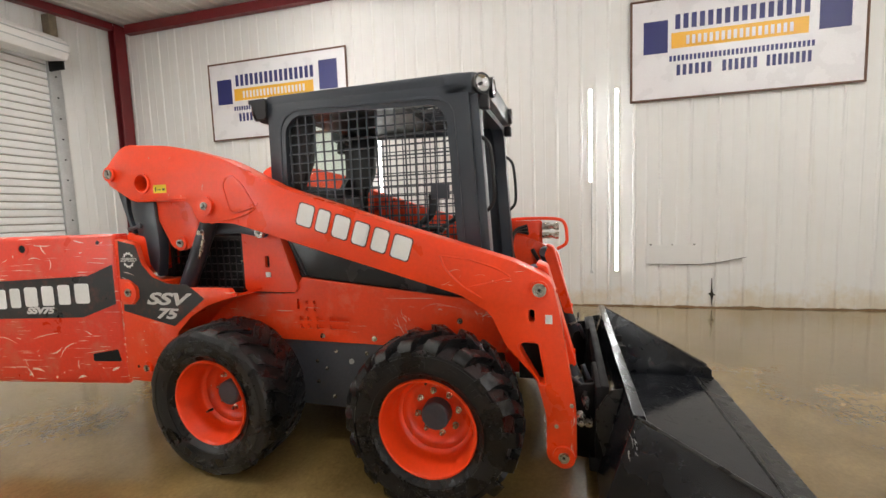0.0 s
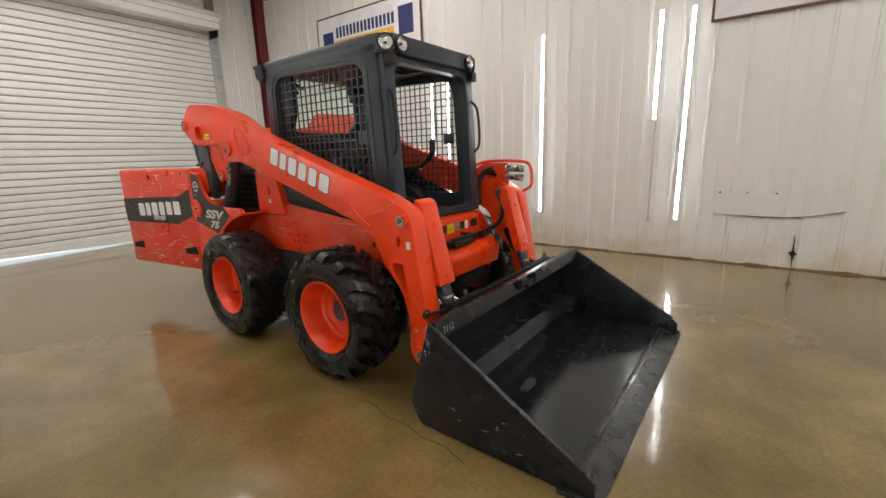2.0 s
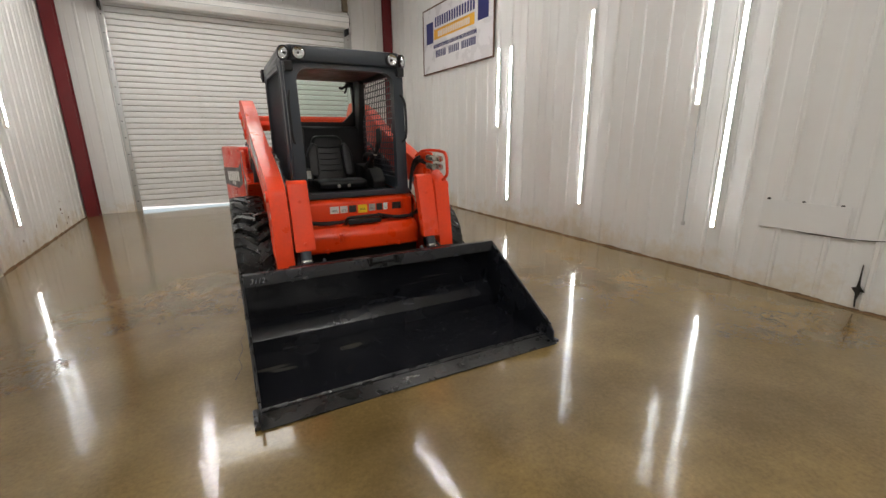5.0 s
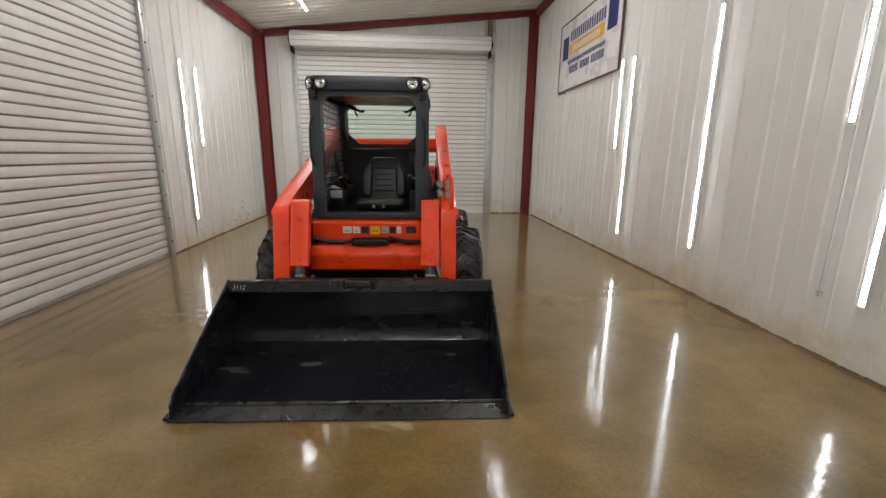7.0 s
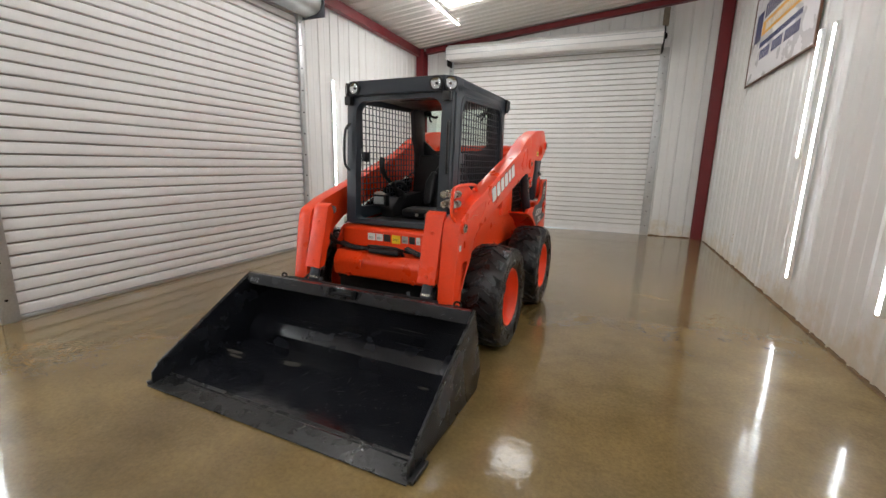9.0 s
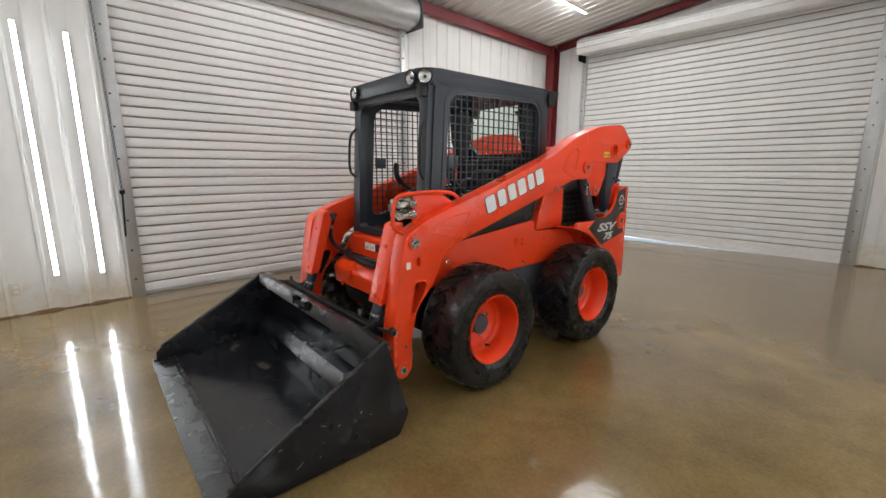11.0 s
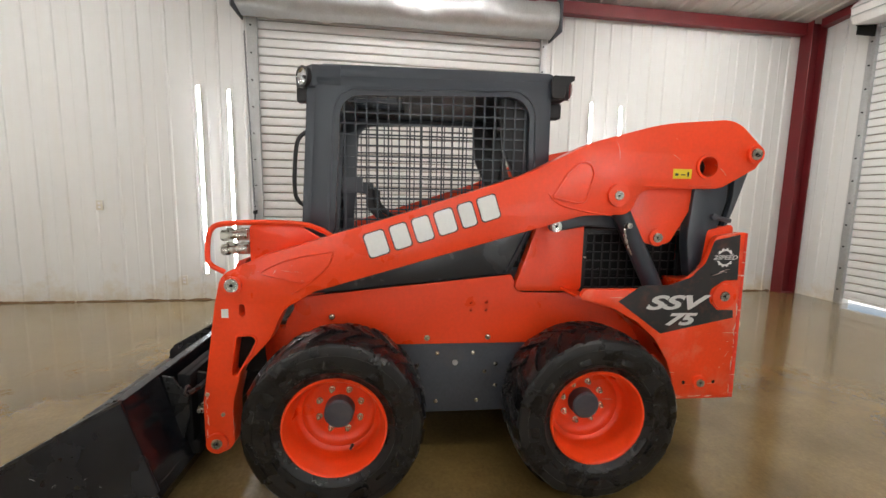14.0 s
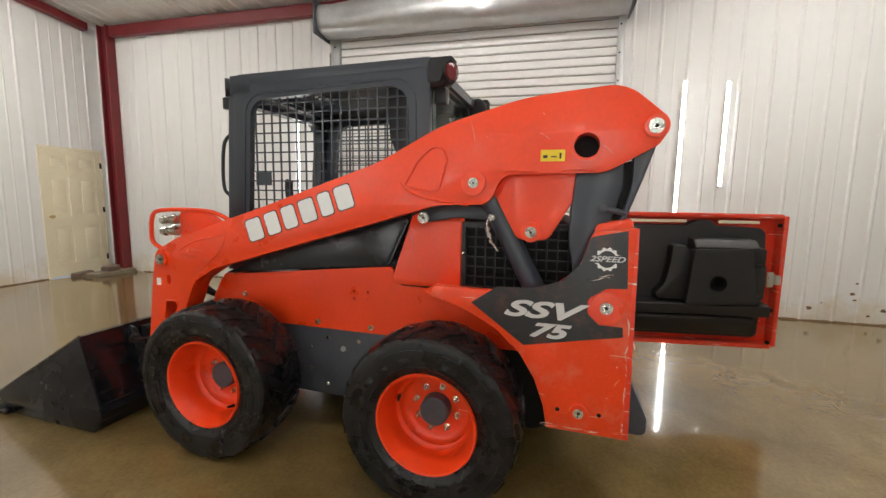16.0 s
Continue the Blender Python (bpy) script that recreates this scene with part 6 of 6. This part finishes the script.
def rim_parts(w):
    bm = B()
    lathe(bm, [(0.126, 0.224), (0.136, 0.220), (0.134, 0.213), (0.122, 0.206), (0.095, 0.203), (0.086, 0.197), (0.040, 0.190), (0.010, 0.186), (-0.002, 0.180), (-0.010, 0.166), (-0.030, 0.160), (-0.038, 0.148), (-0.044, 0.138), (-0.046, 0.126), (-0.048, 0.055), (-0.060, 0.055),
               (-0.062, 0.150), (-0.050, 0.185), (-0.100, 0.200), (-0.128, 0.225), (-0.10, 0.212), (0.09, 0.212)], 56)
    out = [part("rim", bm, ORANGE, w, "dished orange steel rim", 40)]
    bm = B()
    lathe(bm, [(0.012, 0.0005), (0.012, 0.058), (0.006, 0.066), (-0.050, 0.068), (-0.050, 0.0005)], 32)
    out.append(part("hub_cap", bm, FRAME_GREY, w, "dark grey hub cap"))
    bm = B()
    cyl(bm, (-0.05, 0.102, 0), (-0.042, 0.102, 0), 0.0165, 0.0145, seg=18)
    cyl(bm, (-0.042, 0.102, 0), (-0.026, 0.102, 0), 0.0118, 0.0112, seg=6)
    cyl(bm, (-0.026, 0.102, 0), (-0.019, 0.102, 0), 0.0066, 0.0056, seg=12)
    nut = part("lug_nut", bm, BOLT, w, "zinc lug nut")
    out.append(nut)
    for k in range(1, 8):
        out.append(again(nut, pose(0, 0, 0, 45 * k)))
    bm = B()
    cyl(bm, (-0.004, 0.0, 0.172), (0.024, 0.0, 0.166), 0.0085, 0.006, seg=10)
    cyl(bm, (0.024, 0.0, 0.166), (0.036, 0.0, 0.163), 0.0062, seg=8)
    out.append(part("valve_stem", bm, PLASTIC, w))
    return out


HUB_X, HUB_Z, AXLE = 0.766, 0.392, 0.585
worn = None
lugs_deep, lugs_worn = {}, {}
kit = None
for s, y, fresh, turn in ((-1, -AXLE, True, 10), (1, -AXLE, False, 200), (1, AXLE, False, 75), (-1, AXLE, False, 130)):
    m = pose(s * HUB_X, y, HUB_Z, 0, 0, 0 if s > 0 else 180) @ pose(0, 0, 0, turn)
    w = wheel(m, "orange wheel with a deep chevron tread tyre" if fresh else "orange wheel with a worn muddy tyre")
    if kit is None:
        kit = rim_parts(w)
    else:
        for o in kit:
            again(o, o.matrix_basis.copy(), w)
    if fresh:
        tread(w, 0.362, 0.404, 0.074, lugs_deep, 18)
    else:
        tread(w, 0.380, 0.396, 0.080, lugs_worn, 18, drop=(0.006, 0.020, 0.110))
    if fresh:
        part("tyre", tyre_mesh(0.362, True), RUBBER, w, "black tyre with deep chevron lugs", 28)
    elif worn is None:
        worn = part("tyre", tyre_mesh(0.381, False), RUBBER, w, "worn black tyre with shallow lugs", 28)
    else:
        tagged(again(worn, Matrix(), w), "worn black tyre with shallow lugs")

# -- bucket --
bucket = new("bucket")
bucket.parent = rig
tagged(bucket, "glossy black steel bucket resting on the floor")
for s in (1, -1):
    plate("side_plate", rounded([(-1.405, 0.548, 0.01), (-2.150, 0.118, 0.02), (-2.185, 0.085, 0.01), (-2.190, 0.006), (-1.335, 0.006, 0.04), (-1.275, 0.115, 0.06)]), 0.903, 0.917, s, STEEL_BLACK, bucket, "black side plate", bev=0.002)
    bm = B()
    sweep(bm, [(s * 0.910, -1.41, 0.549), (s * 0.910, -2.152, 0.121)], 0.009, 6)
    part("edge_bead", bm, WORN_STEEL, bucket, "worn upper edge")
    bm = B()
    box(bm, s * 0.917, s * 0.945, -2.205, -2.05, 0.004, 0.026, 0.004)
    part("side_cutter", bm, WORN_STEEL, bucket)
shell = [(-1.402, 0.545), (-1.290, 0.120), (-1.345, 0.012), (-2.10, 0.012), (-2.10, 0.026), (-1.352, 0.028), (-1.305, 0.122), (-1.416, 0.545)]
bm = B()
prism(bm, "x", shell, -0.903, 0.903)
part("shell", bm, SCRAPED, bucket, "black bucket shell with a scratched floor")
bm = B()
prism(bm, "x", [(-1.31, 0.192), (-1.395, 0.188), (-1.405, 0.183), (-1.465, 0.118), (-1.472, 0.027), (-1.34, 0.027)], -0.902, 0.902)
part("kick_plate", bm, STEEL_BLACK, bucket, "sloping inner kick plate")
bm = B()
prism(bm, "x", rounded([(-1.400, 0.552), (-1.440, 0.552, 0.006), (-1.462, 0.478, 0.004), (-1.452, 0.474), (-1.432, 0.538), (-1.404, 0.538)]), -0.902, 0.902)
lip = part("top_lip", bm, STEEL_BLACK, bucket, "black folded top lip")
bm = B()
prism(bm, "x", [(-2.075, 0.028), (-2.215, 0.010), (-2.215, 0.004), (-2.075, 0.006)], -0.917, 0.917)
part("cutting_edge", bm, WORN_STEEL, bucket, "worn steel cutting edge")
bm = B()
sweep(bm, [(-0.90, -2.076, 0.027), (0.90, -2.076, 0.027)], 0.007, 6)
part("weld_bead", bm, WORN_STEEL, bucket)
bm = B()
for x0, x1, z0, z1 in ((-0.115, -0.095, 0.50, 0.558), (0.075, 0.095, 0.50, 0.558), (-0.095, 0.075, 0.512, 0.524), (-0.02, 0.01, 0.488, 0.512)):
    box(bm, x0, x1, -1.475, -1.44, z0, z1, 0.003, 1)
part("lip_catch", bm, DARK, bucket, "black catch on the lip")
m = Matrix.Translation((-0.825, -1.4545, 0.510)) @ pose(0, 0, 0, 90, 0, 0) @ pose(0, 0, 0, -16, 0, 0)
lettering("chalk_number", "3112", 0.044, m, CHALK, bucket, 0.0003, 0.2, 1.0, "faint white chalk number", -0.012)
bm = B()
for x0, x1 in ((-0.62, -0.30), (0.30, 0.62)):
    box(bm, x0, x1, -1.325, -1.285, 0.16, 0.53, 0.008)
box(bm, -0.62, 0.62, -1.345, -1.305, 0.42, 0.535, 0.008)
box(bm, -0.62, 0.62, -1.315, -1.26, 0.13, 0.20, 0.008)
part("hitch_plate", bm, DARK, bucket, "black quick hitch plate")
for s in (1, -1):
    plate("hitch_ear", rounded([(-1.11, 0.17, 0.04), (-1.11, 0.28, 0.04), (-1.20, 0.50, 0.03), (-1.31, 0.52), (-1.31, 0.15)]), 0.535, 0.560, s, DARK, bucket, "black hitch ear", bev=0.004)
    plate("hitch_ear", rounded([(-1.19, 0.36, 0.03), (-1.21, 0.46, 0.03), (-1.31, 0.50), (-1.31, 0.30)]), 0.43, 0.45, s, DARK, bucket, "black hitch ear", bev=0.004)
    bm = B()
    sweep(bm, [(s * 0.38, -1.28, 0.44), (s * 0.38, -1.25, 0.51), (s * 0.37, -1.24, 0.535)], 0.012, 8)
    part("hitch_lever", bm, FRAME_GREY, bucket, "grey hitch lever")
    for y, z, r in ((-1.258, 0.345, 0.018),):
        bm = B()
        cyl(bm, (s * 0.56, y, z), (s * 0.600, y, z), r, seg=12)
        cyl(bm, (s * 0.600, y, z), (s * 0.615, y, z), r * 0.6, seg=6)
        part("hitch_pin", bm, PIN_STEEL, bucket, "zinc hitch pin")

for s in (1, -1):
    plate("gusset", rounded([(-1.395, 0.540), (-1.345, 0.530, 0.01), (-1.285, 0.43, 0.01), (-1.288, 0.34), (-1.32, 0.22)]), 0.640, 0.650, s, WORN_STEEL, bucket, "dull grey steel gusset", bev=0.002)
    bm = B()
    sweep(bm, [(s * 0.40, -1.262, 0.455), (s * 0.56, -1.245, 0.470), (s * 0.66, -1.235, 0.482), (s * 0.735, -1.245, 0.492)], 0.011, 8, smooth=1)
    sweep(bm, [(s * 0.735 + 0.024 * math.cos(k * math.pi / 6), -1.245, 0.505 + 0.020 * math.sin(k * math.pi / 6)) for k in range(12)], 0.007, 6, True)
    part("latch_handle", bm, WORN_STEEL, bucket, "black latch handle with a worn grip")
    bm = B()
    for k in range(7):
        sweep(bm, [(s * (0.585 + 0.010 * k) , -1.224 + 0.019 * math.cos(a * math.pi / 6), 0.375 + 0.019 * math.sin(a * math.pi / 6)) for a in range(12)], 0.0035, 5, True)
    cyl(bm, (s * 0.56, -1.224, 0.375), (s * 0.675, -1.224, 0.375), 0.009, seg=10)
    part("latch_spring", bm, PIN_STEEL, bucket, "bright latch spring on its rod")
    bm = B()
    ring(bm, (s * 0.556, -1.185, 0.300), (s * 0.570, -1.185, 0.300), 0.020, 0.010, 18)
    cyl(bm, (s * 0.556, -1.232, 0.330), (s * 0.576, -1.232, 0.330), 0.013, 0.011, seg=6)
    part("hitch_bushing", bm, PIN_STEEL, bucket, "zinc bushing and nut on the hitch ear")
    bm = B()
    sweep(bm, [(s * 0.50, -1.06, 0.62), (s * 0.53, -1.16, 0.54), (s * 0.55, -1.235, 0.50), (s * 0.53, -1.26, 0.44)], 0.011, 8, smooth=2)
    part("hitch_hose", bm, PLASTIC, bucket, "black hose down to the hitch")
rnd = random.Random(31)
bm = B()
strokes(bm, lambda a, b, d: (-0.9172 - d, a, b), rnd, 8, (-1.41, -1.385), (0.40, 0.50), 0.07, 0.005, 75, 22)
strokes(bm, lambda a, b, d: (-0.9172 - d, a, b), rnd, 12, (-2.0, -1.4), (0.05, 0.20), 0.05, 0.003, 10, 40)
strokes(bm, lambda a, b, d: (0.9172 + d, a, b), rnd, 9, (-2.0, -1.4), (0.05, 0.25), 0.05, 0.003, 10, 40)
tagged(part("paint_scuff", bm, CHALK, bucket), "pale scratches on the black side plates", kind="stuff")
WASHED = mat("washed_out_scuff", (0.040, 0.039, 0.038), 0.40, noise=0.4, scale=30)
bm = B()
on_floor = lambda a, b, d: (a, b, 0.0278 + d)
strokes(bm, on_floor, rnd, 26, (-0.35, 0.80), (-1.95, -1.60), 0.09, 0.005, 60, 50)
strokes(bm, on_floor, rnd, 60, (0.20, 0.78), (-1.98, -1.58), 0.022, 0.007, 0, 90)
strokes(bm, on_floor, rnd, 16, (-0.80, 0.30), (-2.05, -1.62), 0.08, 0.003, 80, 30)
strokes(bm, lambda a, b, d: (a, -1.4525 - 0.29 * (0.51 - b) - d, b), rnd, 14, (-0.85, 0.85), (0.495, 0.53), 0.06, 0.003, 0, 20)
tagged(part("floor_scuff", bm, WASHED, bucket), "greyish scrape marks on the bucket floor", kind="stuff")

# -- open rear door, hinged at the right rear corner --
door = new("rear_door")
door.parent = rig
door.matrix_basis = pose(-0.690, 1.365, 0, 0, 0, 9.6)
tagged(door, "open orange rear door with scratched paint and black liner")
# local y runs along the door away from the hinge, -x is the outer face
bm = B()
box(bm, -0.05, 0.0, 0.0, 1.13, 0.355, 1.262, 0.025, 3)
skin = part("door_skin", bm, SCUFFED, door, "scratched orange door skin")
bm = B()
for y0, y1, z0, z1 in ((0.0, 0.03, 0.37, 1.25), (1.10, 1.13, 0.37, 1.25), (0.03, 1.10, 0.355, 0.385), (0.03, 1.10, 1.232, 1.262)):
    box(bm, -0.02, 0.075, y0, y1, z0, z1, 0.006)
part("door_flange", bm, SCUFFED, door)
bm = B()
prism(bm, "x", rounded([(0.05, 0.43, 0.03), (1.0, 0.43, 0.04), (1.015, 0.90, 0.02), (0.99, 1.17, 0.05), (0.70, 1.18, 0.02), (0.65, 1.215, 0.02), (0.56, 1.215, 0.02), (0.50, 1.18, 0.02), (0.05, 1.18, 0.03)], 4), 0.0, 0.085, bev=0.012)
liner = part("door_liner", bm, LINER, door, "black moulded sound liner")
# block with the round port, chamfered at its top
bm = B()
prism(bm, "x", rounded([(0.475, 0.67, 0.02), (0.90, 0.69, 0.03), (0.875, 0.86, 0.03), (0.85, 1.04, 0.02), (0.51, 1.035, 0.02), (0.50, 0.96, 0.02)], 4), 0.075, 0.225, holes=[circle(0.66, 0.815, 0.052, 24)], bev=0.012)
duct = part("liner_duct", bm, LINER, liner, "black air duct block with a round port")
bm = B()
box(bm, 0.086, 0.10, 0.60, 0.72, 0.755, 0.875)
part("port_bottom", bm, DARK, duct)
bm = B()
prism(bm, "y", rounded([(0.08, 1.02), (0.215, 1.036, 0.01), (0.16, 1.095, 0.02), (0.08, 1.10)]), 0.515, 0.90, bev=0.008)
part("duct_top", bm, LINER, liner)
bm = B()
prism(bm, "x", rounded([(0.27, 0.69, 0.05), (0.36, 0.80, 0.10), (0.385, 0.95, 0.03), (0.39, 1.055, 0.02), (0.475, 1.05, 0.02), (0.545, 0.96, 0.02), (0.50, 0.69)], 5), 0.075, 0.170, bev=0.014)
part("liner_lobe", bm, LINER, liner)
for y0, y1, z0, z1, d in ((0.865, 0.955, 0.94, 1.045, 0.185), (0.88, 0.985, 0.70, 0.93, 0.150), (0.86, 0.94, 0.68, 0.74, 0.20)):
    bm = B()
    box(bm, 0.075, d, y0, y1, z0, z1, 0.014)
    part("liner_step", bm, LINER, liner)
bm = B()
prism(bm, "y", rounded([(0.08, 0.59), (0.19, 0.60, 0.01), (0.20, 0.672, 0.01), (0.08, 0.69)]), 0.10, 1.005, bev=0.010)
part("liner_bar", bm, LINER, liner)
bm = B()
prism(bm, "y", rounded([(0.08, 0.45, 0.01), (0.12, 0.46, 0.02), (0.175, 0.585, 0.02), (0.08, 0.60)]), 0.20, 0.93, bev=0.014)
part("liner_foot", bm, LINER, liner)
for y0, y1 in ((0.12, 0.50), (0.70, 0.95)):
    bm = B()
    box(bm, 0.070, 0.079, y0, y1, 1.197, 1.217, 0.002, 1)
    part("foam_strip", bm, CREAM, liner, "pale foam sealing strip")
for z in (0.40, 0.625, 1.19):
    bm = B()
    cyl(bm, (0.07, 1.075, z), (0.085, 1.075, z), 0.012, seg=10)
    part("rubber_buffer", bm, DARK, door)
bm = B()
box(bm, 0.072, 0.080, 1.03, 1.07, 0.78, 0.88, 0.002)
box(bm, 0.02, 0.10, 1.07, 1.105, 0.80, 0.86, 0.004)
part("latch", bm, STEEL, door, "zinc door latch")
stick = rounded([(0.03, 1.085), (0.20, 1.02, 0.02), (1.12, 0.985), (1.12, 0.76), (0.26, 0.77, 0.03), (0.03, 0.85)], 3)
bm = B()
prism(bm, "x", stick, -0.0505, -0.0525)
ds = part("door_sticker", bm, BLACK_MARK, door, "black vinyl sticker with plain white blocks")
for k, (a, w) in enumerate(BLOCKS):
    u0, u1, z0, z1 = 0.20 + 1.06 * a, 0.20 + 1.06 * (a + w) - 0.022, 0.855 - 0.006 * k, 0.975 - 0.006 * k
    bm = B()
    prism(bm, "x", rounded([(u0, z0, 0.014), (u1, z0, 0.014), (u1, z1, 0.014), (u0, z1, 0.014)], 4), -0.0523, -0.0540)
    part("block", bm, WHITE_MARK, ds, "plain white block")
lettering("lettering", "SSV75", 0.052, Matrix.Translation((-0.0535, 0.55, 0.812)) @ side_face(-1, 0, 0, 0), PALE_MARK, ds, 0.0006, 0.3, 1.4)
bm = B()
ring(bm, (-0.048, 0.62, 1.19), (-0.056, 0.62, 1.19), 0.040, 0.024)
part("lock_ring", bm, SCUFFED, door)
bm = B()
cyl(bm, (-0.046, 0.62, 1.19), (-0.052, 0.62, 1.19), 0.024)
part("lock_core", bm, DARK, door)
for y in (0.12, 0.98):
    bm = B()
    prism(bm, "x", rounded([(y - 0.09, 0.50, 0.01), (y + 0.10, 0.50, 0.01), (y + 0.10, 0.545, 0.01), (y - 0.07, 0.575, 0.01)]), -0.0495, -0.0515)
    part("vent_slot", bm, DARK, door, "dark vent slot")
bm = B()
cyl(bm, (-0.049, 0.11, 1.215), (-0.052, 0.11, 1.215), 0.012, seg=10)
part("hole", bm, DARK, door)
for z in (0.50, 1.12):
    bm = B()
    cyl(bm, (0.0, -0.012, z - 0.06), (0.0, -0.012, z + 0.06), 0.016, seg=12)
    part("hinge", bm, ORANGE, door)
rnd = random.Random(11)
bm = B()
on_door = lambda a, b, d: (-0.0503 - d, a, b)
strokes(bm, on_door, rnd, 7, (0.10, 1.05), (0.55, 0.74), 0.22, 0.010, -12, 28)
strokes(bm, on_door, rnd, 9, (0.06, 1.08), (0.38, 0.46), 0.10, 0.020, 0, 25)
strokes(bm, on_door, rnd, 9, (0.06, 1.08), (1.09, 1.24), 0.15, 0.014, -4, 22)
strokes(bm, on_door, rnd, 14, (0.06, 1.08), (0.40, 1.22), 0.075, 0.014, 65, 45)
strokes(bm, lambda a, b, d: (-0.0528 - d, a, b), rnd, 10, (0.10, 1.05), (0.80, 1.0), 0.10, 0.004, 6, 20)
tagged(part("paint_scuff", bm, SCUFF, door), "pale scratches through the orange paint", kind="stuff")
